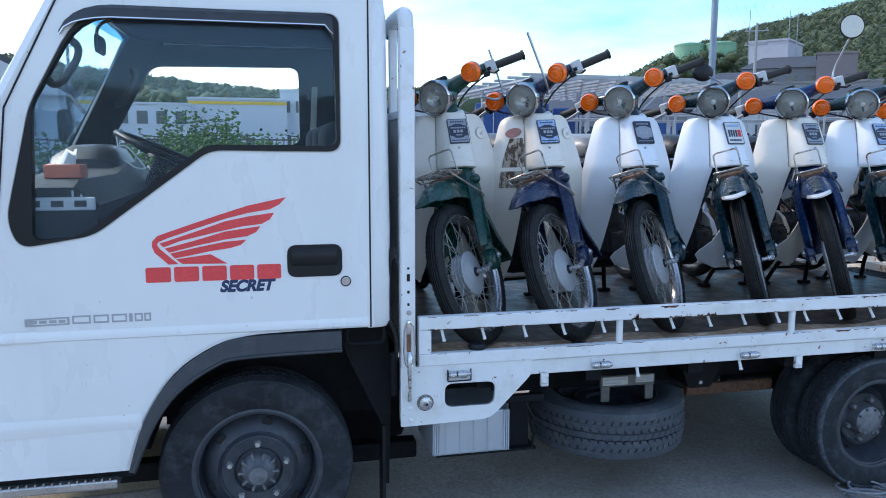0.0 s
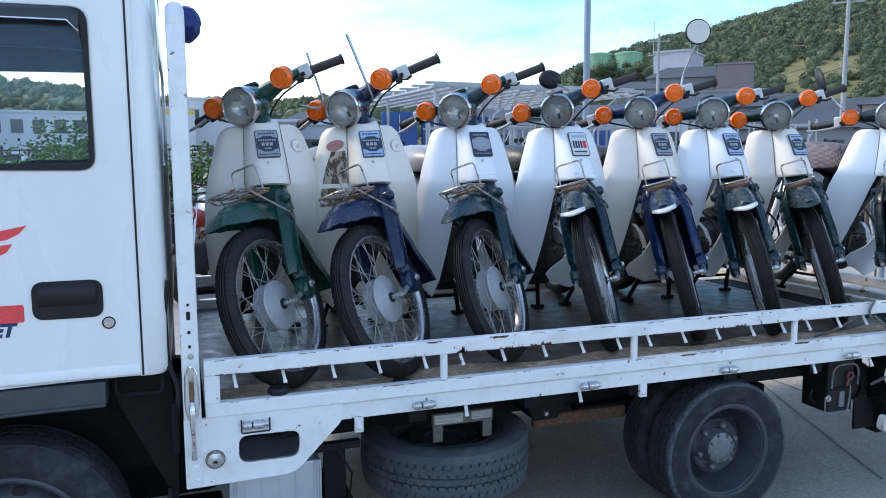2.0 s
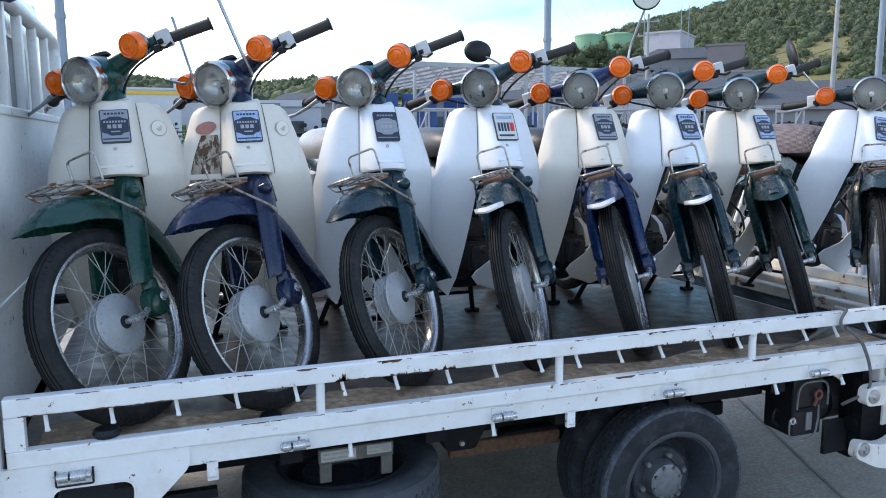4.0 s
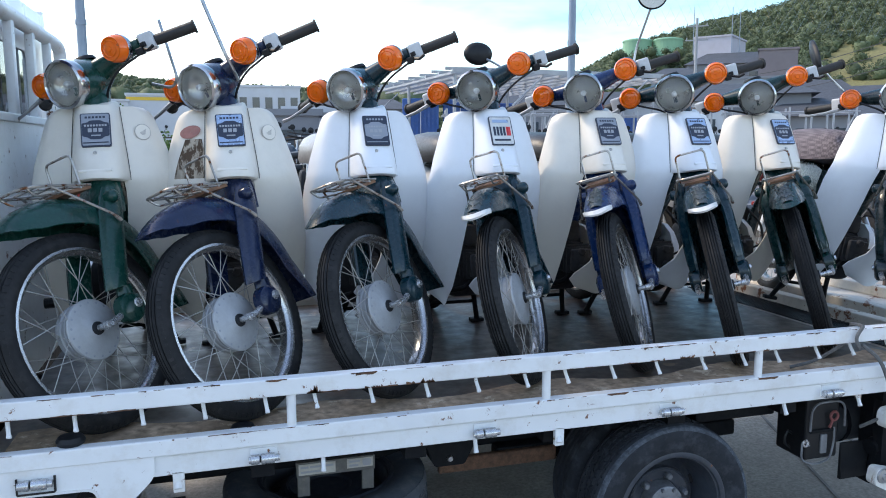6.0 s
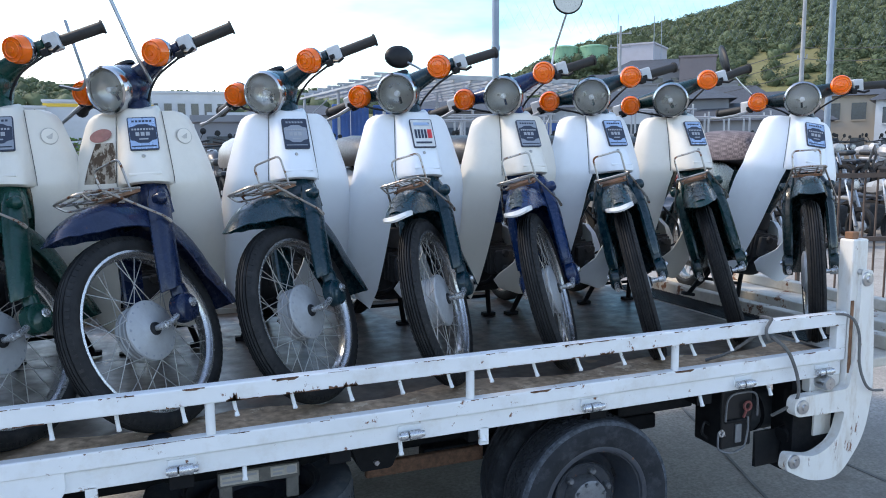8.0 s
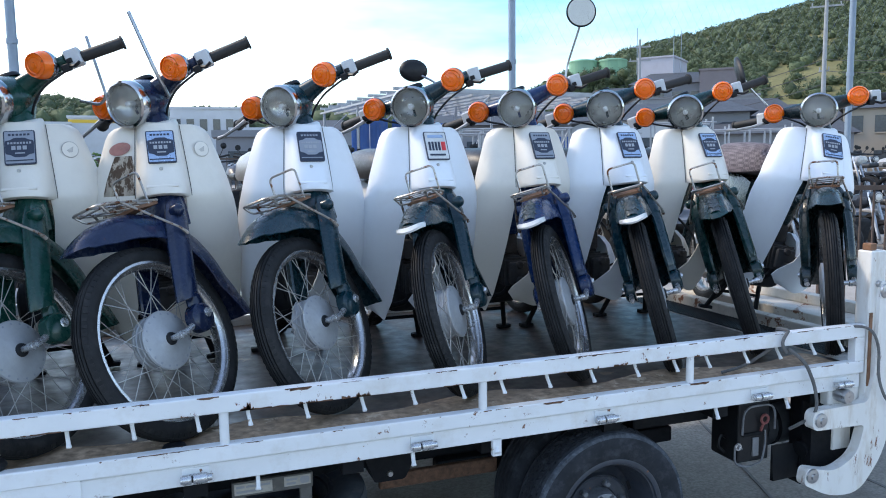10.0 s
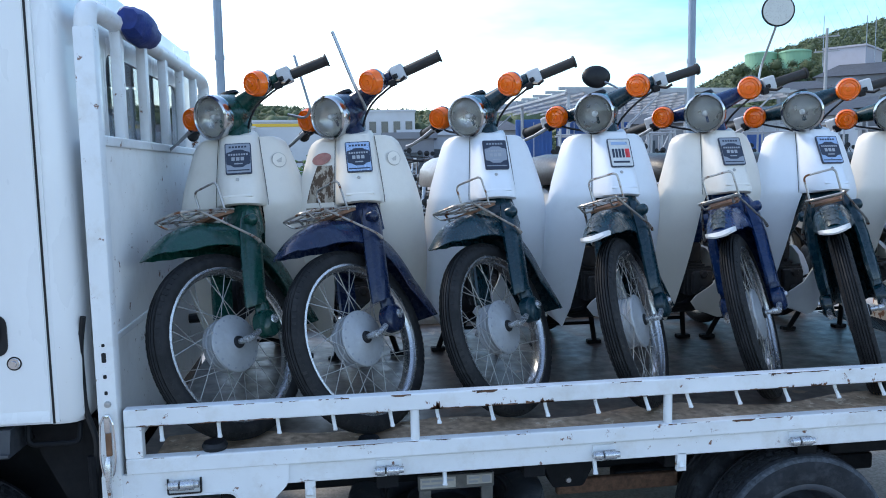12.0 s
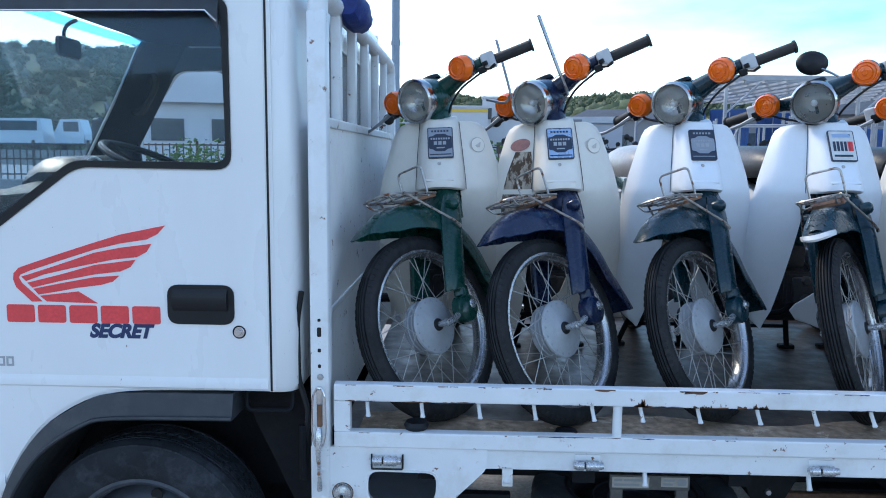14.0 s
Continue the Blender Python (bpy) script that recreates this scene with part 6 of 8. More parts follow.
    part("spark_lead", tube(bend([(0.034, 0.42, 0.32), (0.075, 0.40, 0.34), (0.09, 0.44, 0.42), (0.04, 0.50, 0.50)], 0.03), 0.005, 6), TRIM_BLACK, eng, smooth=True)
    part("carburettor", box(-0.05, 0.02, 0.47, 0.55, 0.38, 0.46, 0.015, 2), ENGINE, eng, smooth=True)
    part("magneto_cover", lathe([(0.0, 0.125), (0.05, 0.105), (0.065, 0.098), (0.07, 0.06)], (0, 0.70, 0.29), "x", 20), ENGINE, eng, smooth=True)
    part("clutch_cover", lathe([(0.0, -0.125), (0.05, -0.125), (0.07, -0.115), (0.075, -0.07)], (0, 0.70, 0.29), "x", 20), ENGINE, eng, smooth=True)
    part("foot_peg", tube([(-0.22, 0.66, 0.225), (0.22, 0.66, 0.225)], 0.008, 8), CHASSIS, bike)
    for s in (-1, 1):
        part("peg_rubber", tube([(s * 0.17, 0.64, 0.24), (s * 0.27, 0.64, 0.24)], 0.018, 8), TRIM_BLACK, bike, smooth=True)
    part("exhaust", tube(bend([(-0.02, 0.46, 0.27), (-0.04, 0.47, 0.225), (-0.09, 0.58, 0.19), (-0.12, 0.85, 0.17)], 0.06), 0.011, 8), CHASSIS, bike, smooth=True)
    part("silencer", tube([(-0.13, 0.83, 0.17), (-0.135, 0.88, 0.175), (-0.145, 1.35, 0.21), (-0.145, 1.38, 0.212)], [0.018, 0.034, 0.036, 0.022], 12), DULL_CHROME, bike, smooth=True)
    st = [(y, w, z0, h) for y, w, z0, h in ((0.60, 0.075, 0.715, 0.030), (0.63, 0.095, 0.705, 0.060), (0.72, 0.115, 0.70, 0.078), (0.85, 0.128, 0.70, 0.085), (0.98, 0.130, 0.70, 0.088), (1.06, 0.120, 0.705, 0.080), (1.10, 0.09, 0.715, 0.05))]
    st = [(y, w * (1.34 if seat is SEAT_GREY else 1.1), z0, h + 0.022) for y, w, z0, h in st]
    if woven:
        st = [(y - 0.03 if y < 0.7 else y, w * 1.14, z0 - 0.01, h + 0.030) for y, w, z0, h in st]
    part("seat", loft([[(w * c, y, z0 + h * max(d, -0.15) * (1 if d > 0 else 1)) for c, d in ((math.copysign(abs(math.cos(t)) ** 0.6, math.cos(t)), math.copysign(abs(math.sin(t)) ** 0.7, math.sin(t))) for t in (2 * math.pi * k / 18 for k in range(18)))] for y, w, z0, h in st]), seat, bike,
         "woven patterned seat cover" if woven else "vinyl saddle", smooth=True)
    for s in (-1, 1):
        part("side_cover", loft([[(s * (0.085 + 0.02 * (1 - ((y - 0.85) / 0.16) ** 2)), y, zc - h), (s * (0.095 + 0.02 * (1 - ((y - 0.85) / 0.16) ** 2)), y, zc), (s * (0.085 + 0.015 * (1 - ((y - 0.85) / 0.16) ** 2)), y, zc + h), (s * 0.06, y, zc + h), (s * 0.06, y, zc - h)] for y, zc, h in
                                 ((0.70, 0.56, 0.07), (0.78, 0.56, 0.10), (0.88, 0.575, 0.10), (1.0, 0.60, 0.07))]), paint if woven else shield, bike, smooth=True)
    rear = (0, 1.175, WHEEL_R)
    wire_wheel("rear_wheel", rear, bike, Matrix(), 0.066, 0.034, 4, True)
    part("rear_fender", arc_fender(0.315, 0.075, 0.06, (60, 195), lambda t: 0.012 + 0.05 * max(0, t - 0.8)), paint, bike, smooth=True, basis=Matrix.Translation(rear))
    part("chain_case", loft([[(0.085 + dx, y, z + dz) for dx, dz in ((0, -h), (0.02, -h), (0.032, -h * 0.7), (0.032, h * 0.7), (0.02, h), (0, h))] for y, z, h in ((0.50, 0.31, 0.045), (0.52, 0.31, 0.085), (0.57, 0.31, 0.115), (0.66, 0.305, 0.125), (0.76, 0.295, 0.11), (0.88, 0.285, 0.08), (1.12, 0.275, 0.065), (1.24, 0.28, 0.05))]), shield, bike, "plastic chain case", smooth=True)
    for s in (-1, 1):
        part("shock_absorber", tube([(s * 0.105, 1.16, 0.30), (s * 0.110, 1.05, 0.62)], [0.018, 0.024], 10), shield, bike, smooth=True)
    part("rear_rack", tube(bend([(-0.10, 1.08, 0.735), (-0.11, 1.45, 0.735), (0.11, 1.45, 0.735), (0.10, 1.08, 0.735)], 0.04), 0.007, 6), DULL_CHROME, bike, "chromed rear carrier", smooth=True)
    for x in (-0.05, 0.0, 0.05):
        part("carrier_bar", tube([(x, 1.10, 0.735), (x, 1.45, 0.735)], 0.005, 5), DULL_CHROME, bike)
    part("tail_lamp", box(-0.045, 0.045, 1.46, 1.52, 0.55, 0.62, 0.015), TAIL_RED, bike, smooth=True)
    # centre stand
    for s in (-1, 1):
        part("stand_leg", tube(bend([(s * 0.06, 0.72, 0.22), (s * 0.10, 0.80, 0.10), (s * 0.125, 0.84, 0.012)], 0.03), 0.011, 8), CHASSIS, bike, smooth=True)
        part("stand_foot", box(s * 0.125 - 0.03, s * 0.125 + 0.03, 0.83, 0.865, 0.0, 0.016, 0.004), CHASSIS, bike)
    part("stand_bar", tube([(-0.10, 0.80, 0.10), (0.10, 0.80, 0.10)], 0.008, 6), CHASSIS, bike)
    return bike, bar, S


TAIL_RED = mat("tail_lamp_red", (0.12, 0.008, 0.008), 0.2, vary=0.05)
LENS_OLD = glass("cloudy_lens_glass", (0.90, 0.90, 0.87), 0.09, 1.25)
LENS_OLD.node_tree.nodes["Principled BSDF"].inputs["Coat Weight"].default_value = 0.6
LENS_OLD.node_tree.nodes["Principled BSDF"].inputs["Transmission Weight"].default_value = 0.95
_n, _l = LENS_OLD.node_tree.nodes, LENS_OLD.node_tree.links
_w, _t, _p = _n.new("ShaderNodeTexWave"), _n.new("ShaderNodeTexCoord"), _n.new("ShaderNodeBump")
_w.bands_direction = "X"
_w.inputs["Scale"].default_value = 38.0
_p.inputs["Strength"].default_value, _p.inputs["Distance"].default_value = 0.45, 0.001
_l.new(_t.outputs["Object"], _w.inputs["Vector"])
_l.new(_w.outputs["Fac"], _p.inputs["Height"])
_l.new(_p.outputs[0], _n["Principled BSDF"].inputs["Normal"])
CREAM_L, WHITE_L = "cream leg shield and", "white leg shield and"
BIKES = [  # badge x and y, paint, shield, badge
    (0.247, 0.484, GREEN, CREAM, "dark", "old scooter-style motorcycle, cream leg shield and mid-green fork"),
    (0.618, 0.472, NAVY, CREAM, "blue", "old motorcycle, cream leg shield with torn sticker, navy fork"),
    (1.073, 0.532, DARK_GREEN, WHITE, "black", "old motorcycle, white leg shield and dark green fork"),
    (1.502, 0.528, DARK_GREEN, WHITE, "stripe", "old motorcycle, white leg shield, striped badge, dark green fork"),
    (1.913, 0.545, ROYAL, CREAM, "dark", "old motorcycle, cream leg shield and blue fork"),
    (2.265, 0.522, DARK_GREEN, WHITE, "blue", "old motorcycle, white leg shield and dark green mudguard"),
    (2.693, 0.593, TEAL, CREAM, "blue", "old motorcycle, cream leg shield and green fork"),
    (3.20, 0.47, CHARCOAL, WHITE, "blue", "old motorcycle, white leg shield, woven seat cover, charcoal fork"),
]
made = []
for i, (bx, by, paint, shield, badge, label) in enumerate(BIKES):
    seat = {2: SEAT_GREY, 7: SEAT_WOVEN}.get(i, SEAT)
    turn = (-41, -46, -46, -38, -39, -37, -42, -30)[i]
    lean = (-2.6, -2.4, -0.3, 0, 0, 0, 0, 0)[i]
    stance = pose(2.96, 0.235, FLOOR_Z, 0, 9.5, -17) if i == 7 else pose(bx - 0.85 * math.sin(radians(lean)), by - 0.242, FLOOR_Z, 0, lean, 0)
    made.append(motorcycle(stance, paint, shield, badge, seat, label, chrome_tip=i in (3, 4, 5), badge_tip=i == 6, emblem=i < 2, peeled=i == 1, woven=i == 7, steer_angle=radians(turn), droop=((0, 0), (0, 0), (0, 0), (0.010, 0), (0.012, 0.010), (0.018, 0.018), (0.018, 0.018), (0.034, 0))[i]))


def from_world(i, p):
    """A place of the yard in the frame of a bike's handlebar."""
    return (made[i][0].matrix_basis @ made[i][2]).inverted() @ Vector(p)


def stalk(i, pts, r=0.0042):
    return part("mirror_stalk", tube(bend([from_world(i, p) for p in pts], 0.03), r, 6), STEEL, made[i][1], "thin steel mirror stalk", smooth=True)


def mirror_head(i, place_at, towards, rx, rz, roll=0.0):
    h = part("mirror_head", lathe([(0.0, 0.014), (0.6, 0.012), (0.95, 0.005), (1.0, -0.002), (0.97, -0.006), (0.95, -0.004)], n=28), TRIM_BLACK, made[i][1], "mirror head", smooth=True)
    m = look(place_at, towards, roll) @ pose(0, 0, 0, 90, 0, 0) @ Matrix.Diagonal((rx, 1, rz, 1))
    h.matrix_basis = (made[i][0].matrix_basis @ made[i][2]).inverted() @ m
    part("mirror_face", lathe([(0.0, -0.0062), (0.90, -0.0062), (0.905, -0.003)], n=28), AGED_MIRROR, h)
    return h


# bare stalks on the first two bikes, an oval and two round mirrors further on
stalk(0, [(0.428, 0.654, 1.793), (0.478, 0.60, 1.61), (0.46, 0.62, 1.585), (0.40, 0.66, 1.60)], 0.0045)
stalk(1, [(0.555, 0.538, 1.851), (0.622, 0.515, 1.675), (0.645, 0.53, 1.63), (0.655, 0.56, 1.61)], 0.0055)
stalk(3, [(1.528, 0.835, 1.740), (1.60, 0.80, 1.70), (1.61, 0.72, 1.66), (1.56, 0.62, 1.64)], 0.0045)
mirror_head(3, (1.528, 0.828, 1.743), (1.50, 6.0, 1.5), 0.056, 0.042)
stalk(4, [(2.053, 0.510, 1.880), (2.043, 0.586, 1.746), (2.03, 0.58, 1.68)], 0.0042)
mirror_head(4, (2.053, 0.504, 1.924), (-0.2, -6.0, 2.2), 0.054, 0.054)
stalk(7, [(2.99, 0.75, 1.745), (3.044, 0.75, 1.689), (3.131, 0.75, 1.627), (3.15, 0.76, 1.60)], 0.0045)
mirror_head(7, (2.972, 0.75, 1.770), (6.0, -1.0, 2.4), 0.045, 0.082, 42.0)
EYE_X, EYE_Y, EYE_Z = 0.6, -1.9, 1.4


def spot(az, dist, el=None):
    """A place by its bearing from the truck's near side (degrees from +y towards +x), distance and rise."""
    a = radians(az)
    return Vector((EYE_X + dist * math.sin(a), EYE_Y + dist * math.cos(a), 0.0 if el is None else EYE_Z + dist * math.tan(radians(el))))


CONCRETE = mat("worn_concrete", (0.385, 0.355, 0.320), 0.88, vary=0.2, scale=1.3, fine=0.38, fine_scale=75, dirt=0.6, dirt_colour=(0.155, 0.138, 0.12), bump=0.7, bump_scale=55)
JOINT = mat("joint_dark", (0.19, 0.186, 0.18), 0.9, vary=0.2)
POLE = mat("galvanised_pole", (0.22, 0.27, 0.33), 0.5, metal=0.4, vary=0.1, scale=5)
WALL_WHITE = mat("far_wall_white", (0.48, 0.50, 0.53), 0.8, vary=0.06, scale=0.3, dirt=0.2)
WALL_GREY = mat("far_wall_grey", (0.195, 0.205, 0.225), 0.85, vary=0.08, scale=0.3, dirt=0.3, dirt_colour=(0.2, 0.2, 0.21))
WALL_LILAC = mat("far_wall_lilac", (0.40, 0.39, 0.44), 0.85, vary=0.06, scale=0.3, dirt=0.2)
WALL_MAUVE = mat("far_wall_mauve", (0.17, 0.145, 0.15), 0.85, vary=0.08, scale=0.3)
WALL_CREAM = mat("far_wall_cream", (0.36, 0.31, 0.25), 0.85, vary=0.08, scale=0.3)
WALL_YELLOW = mat("yellow_band", (0.65, 0.42, 0.05), 0.7, vary=0.05)
ROOF_TILE = mat("roof_tile_grey", (0.055, 0.062, 0.075), 0.7, vary=0.15, scale=1.0, bump=0.3, bump_scale=5)
FAR_GLASS = mat("far_window_glass", (0.06, 0.075, 0.09), 0.15, vary=0.2)
TANK_GREEN = mat("tank_green_paint", (0.17, 0.34, 0.22), 0.6, vary=0.06, scale=0.4)
BLUE_BOX = mat("container_blue", (0.02, 0.09, 0.30), 0.5, vary=0.12, scale=1.5, dirt=0.2)
IRON = mat("brown_iron", (0.075, 0.048, 0.036), 0.7, vary=0.25, scale=8)
CAR_WHITE = mat("van_white", (0.7, 0.71, 0.72), 0.35, vary=0.03)


def leaf_material(name, lo, hi):
    m = bpy.data.materials.new(name)
    m.use_nodes = True
    N, L = m.node_tree.nodes, m.node_tree.links
    b = N["Principled BSDF"]
    b.inputs["Roughness"].default_value = 0.8
    g, tc, n, r, mx = N.new("ShaderNodeNewGeometry"), N.new("ShaderNodeTexCoord"), N.new("ShaderNodeTexNoise"), N.new("ShaderNodeMath"), N.new("ShaderNodeMix")
    n.inputs["Scale"].default_value, n.inputs["Detail"].default_value = 0.75, 9.0
    n.inputs["Roughness"].default_value = 0.75
    L.new(tc.outputs["Object"], n.inputs["Vector"])
    r.operation = "MULTIPLY_ADD"
    L.new(n.outputs["Fac"], r.inputs[0])
    r.inputs[1].default_value = 0.7
    half = N.new("ShaderNodeMath")
    half.operation = "MULTIPLY"
    half.inputs[1].default_value = 0.45
    L.new(g.outputs["Random Per Island"], half.inputs[0])
    L.new(half.outputs[0], r.inputs[2])
    bp = N.new("ShaderNodeBump")
    bp.inputs["Strength"].default_value, bp.inputs["Distance"].default_value = 0.5, 0.4
    L.new(n.outputs["Fac"], bp.inputs["Height"])
    L.new(bp.outputs[0], b.inputs["Normal"])
    mx.data_type = "RGBA"
    L.new(r.outputs[0], mx.inputs[0])
    mx.inputs[6].default_value, mx.inputs[7].default_value = (*lo, 1), (*hi, 1)
    L.new(mx.outputs[2], b.inputs["Base Color"])
    return m


WOODS = leaf_material("woods_leaves", (0.018, 0.031, 0.018), (0.094, 0.128, 0.058))
BUSH = leaf_material("bush_leaves", (0.03, 0.075, 0.015), (0.12, 0.22, 0.05))
GRASS = mat("dry_grass", (0.17, 0.16, 0.065), 0.95, vary=0.3, scale=0.12, fine=0.3, fine_scale=2.0)

# ground: one sheet, with slab joints and a few cracks
bm = bmesh.new()
bmesh.ops.create_grid(bm, x_segments=40, y_segments=40, size=900)
ground = part("ground", bm, CONCRETE)
tagged(ground, "weathered grey concrete yard with joints and cracks", "ground", kind="structure")
rng = random.Random(4)
for x0, y0, x1, y1, w in ((-9, 1.9, 12, 2.05, 0.010), (-9, -1.5, 12, -1.4, 0.010), (3.5, -6, 3.35, 12, 0.010), (-2.1, -6, -2.25, 12, 0.010), (2.80, 0.12, 3.3, 1.4, 0.0081)):
    n = 26
    pts = [Vector((x0 + (x1 - x0) * t / n, y0 + (y1 - y0) * t / n, 0)) + (Vector((rng.uniform(-1, 1), rng.uniform(-1, 1), 0)) * 0.03 if w < 0.008 else Vector()) for t in range(n + 1)]
    side = Vector((-(y1 - y0), x1 - x0, 0)).normalized() * w
    bm = loft([[p - side + Vector((0, 0, 0.0005)), p + side * rng.uniform(0.6, 1) + Vector((0, 0, 0.0005)), p + side * 0.8 + Vector((0, 0, 0.004)), p - side * 0.8 + Vector((0, 0, 0.004))] for p in pts])
    part("joint", bm, JOINT, ground)

# fence behind the truck: tall poles with chain-link net up high
for x, y in ((-3.3, 3.0), (-0.14, 3.0), (3.0, 3.1), (6.18, 3.1), (9.3, 3.15)):
    p = root("fence_pole", "tall grey painted steel fence pole", "pole", pose(x, y, 0), "fence poles")
    part("shaft", tube([(0, 0, 0), (0, 0, 3.0), (0, 0, 6.0)], [0.027, 0.026, 0.024], 12), POLE, p, smooth=True)
    part("clip", tube([(0, 0, 2.10), (0, 0, 2.13)], 0.031, 12), POLE, p)
net_bm = bmesh.new()
for k in range(74):
    for s in (-1, 1):
        xs = 3.03 + k * 0.085
        z0, z1 = 2.25, 4.6
        dx = s * (z1 - z0) * 0.62
        a, b = Vector((xs, 3.12, z0)), Vector((xs + dx, 3.12, z1))
        lo_x, hi_x = 3.03, 9.3
        t0, t1 = 0.0, 1.0
        if b.x < lo_x:
            t1 = (lo_x - a.x) / (b.x - a.x)
        if b.x > hi_x:
            t1 = (hi_x - a.x) / (b.x - a.x)
        if t1 > 0.02:
            add_tube(net_bm, [a, a.lerp(b, t1)], 0.0005, 3, False)
net = part("chain_link_net", net_bm, POLE)
tagged(net, "fine grey chain-link net between the fence poles", "net", kind="stuff")

# ---- hills with woods ----
RIDGE_AZ = (-90, -60, -45, -31, -24, -15, -7, 0, 8, 13, 18, 22, 26.4, 29, 33.5, 37, 41, 50, 62, 90)
RIDGE_EL = (5.0, 6.0, 6.6, 6.6, 6.7, 5.4, 4.6, 4.0, 4.0, 4.3, 4.2, 4.25, 5.0, 6.35, 7.7, 8.35, 9.15, 10.9, 11.6, 9.0)


def hill_z(az, d):
    """Height of the land at a bearing and distance."""
    top = 300 * math.tan(radians(float(np.interp(az, RIDGE_AZ, RIDGE_EL))))
    t = min(1.0, max(0.0, (d - 120) / 180))
    rough = noise.noise(Vector((az * 0.12, d * 0.012, 3.0))) * 0.13
    return top * (t * t * (3 - 2 * t) * 0.55 + t * 0.45) * (1 + rough * (1 - t)) if d < 300 else top * (1 - (d - 300) / 400)


rows = []
for d in (118, 135, 155, 175, 195, 215, 235, 255, 275, 300, 340, 400):
    rows.append([spot(az, d) + Vector((0, 0, hill_z(az, d) + (1.0 if d > 125 else -0.5))) for az in range(-90, 91, 3)])
hill = part("hillside", loft(rows, False, False), GRASS, smooth=True)
tagged(hill, "grassy hillside rising behind the town", "hill", kind="structure")


# unseen hill added behind the camera to darken reflections and fill light
rows = []
for d in (120, 150, 190, 230, 280, 340):
    t = min(1.0, (d - 120) / 160)
    rows.append([spot(az, d) + Vector((0, 0, -0.5 + t * 280 * math.tan(radians(4.2 + 1.0 * math.sin(az * 0.13))))) for az in range(96, 268, 4)])
unseen_hill = part("hillside", loft(rows, False, False), GRASS, smooth=True)
tagged(unseen_hill, "unseen grassy hillside added behind the camera to darken reflections", "hill", kind="structure")


def clump_template(level, seed):
    bm = bmesh.new()
    bmesh.ops.create_icosphere(bm, subdivisions=level, radius=1.0)
    bm.verts.ensure_lookup_table()
    vs = np.array([v.co[:] for v in bm.verts])
    fs = np.array([[v.index for v in f.verts] for f in bm.faces])
    bm.free()
    return vs, fs


def clumps(name, places, level, material, label, category, parent=None, ragged=0.35, leaves=0):
    """Many leaf clumps with torn outlines, joined into one mesh; places: (x, y, z, radius, squash)."""
    vs, fs = clump_template(level, 1)
    rs = np.random.RandomState(11)
    V, F, base = [], [], 0
    for x, y, z, r, q in places:
        bumps = 1 + ragged * rs.uniform(-1, 1, (len(vs), 1)) + 0.25 * np.sin(vs @ rs.uniform(-4, 4, (3, 1)) + rs.uniform(0, 6))
        V.append(vs * bumps * (r, r, r * q) * (0.80 if leaves else 1.0) + (x, y, z))
        F.append(fs + base)
        base += len(vs)
        if leaves:
            d = rs.normal(size=(leaves, 3))
            d[:, 2] = np.abs(d[:, 2]) * 0.9 - 0.15
            d /= np.linalg.norm(d, axis=1)[:, None]
            size = r * rs.uniform(0.07, 0.20, (leaves, 1))
            tip = d * rs.uniform(0.72, 1.16, (leaves, 1)) * (r, r, r * q) + (x, y, z)
            side, up = rs.normal(size=(leaves, 3)), rs.normal(size=(leaves, 3))
            V.append(np.stack([tip - side * size * 0.6, tip + side * size * 0.6, tip + up * size * 0.7], 1).reshape(-1, 3))
            F.append(np.arange(leaves * 3).reshape(-1, 3) + base)
            base += leaves * 3
    me = bpy.data.meshes.new(name)
    me.from_pydata(np.concatenate(V).tolist(), [], np.concatenate(F).tolist())
    for f in me.polygons:
        f.use_smooth = True
    ob = place(name, me, material, parent)
    if parent is None:
        tagged(ob, label, category, kind="stuff")
    return ob


rs = random.Random(7)
spots = []
while len(spots) < 9000:
    az, d = rs.uniform(-62, 22) if rs.random() < 0.38 else rs.uniform(22, 62), rs.uniform(128, 306)
    z = hill_z(az, d)
    if 42.5 < az < 47.5 and 150 < d < 200 and rs.random() < 0.75:
        continue
    if -22 < az < 24 and d < 210 and rs.random() < 0.6:
        continue
    p = spot(az, d)
    r = rs.uniform(0.8, 2.1) if az > 22 else rs.uniform(0.9, 2.4)
    spots.append((p.x, p.y, z + 1.0 + r * 0.35, r, rs.uniform(0.7, 1.15)))
spots.sort(key=lambda p: -p[0] / max(1.0, p[1]))
for k in range(90):
    az, d = rs.uniform(28.6, 34.2), rs.uniform(160, 167)
    p, r = spot(az, d), rs.uniform(0.8, 1.6)
    spots.insert(0, (p.x, p.y, 14.5 + 6.0 * rs.random() - 1.2 * abs(az - 31.3) * 0.3, r, rs.uniform(0.8, 1.1)))
shaded = [p for p in spots[4690:] if p[0] - EYE_X < -0.36 * (p[1] - EYE_Y)]
low = [p for p in spots[4690:] if p[0] - EYE_X >= -0.36 * (p[1] - EYE_Y)]
for _ in range(700):  # trees down to the foot of the slope
    az, d = rs.uniform(-60, -20), rs.uniform(96, 150)
    p, r = spot(az, d), rs.uniform(0.9, 1.8)
    shaded.append((p.x, p.y, max(0.0, hill_z(az, d)) + r * rs.uniform(0.5, 1.8), r, rs.uniform(0.8, 1.2)))
clumps("woods", spots[:4690], 1, WOODS, "dense mixed green woods on the steep hillside", "woods", ragged=0.3, leaves=150)
clumps("woods", low, 1, WOODS, "dense mixed green woods on the low ridge", "woods", ragged=0.28, leaves=60)
clumps("woods", shaded, 1, WOODS, "dark shaded woods on the slope beyond the road", "woods", ragged=0.3, leaves=150)


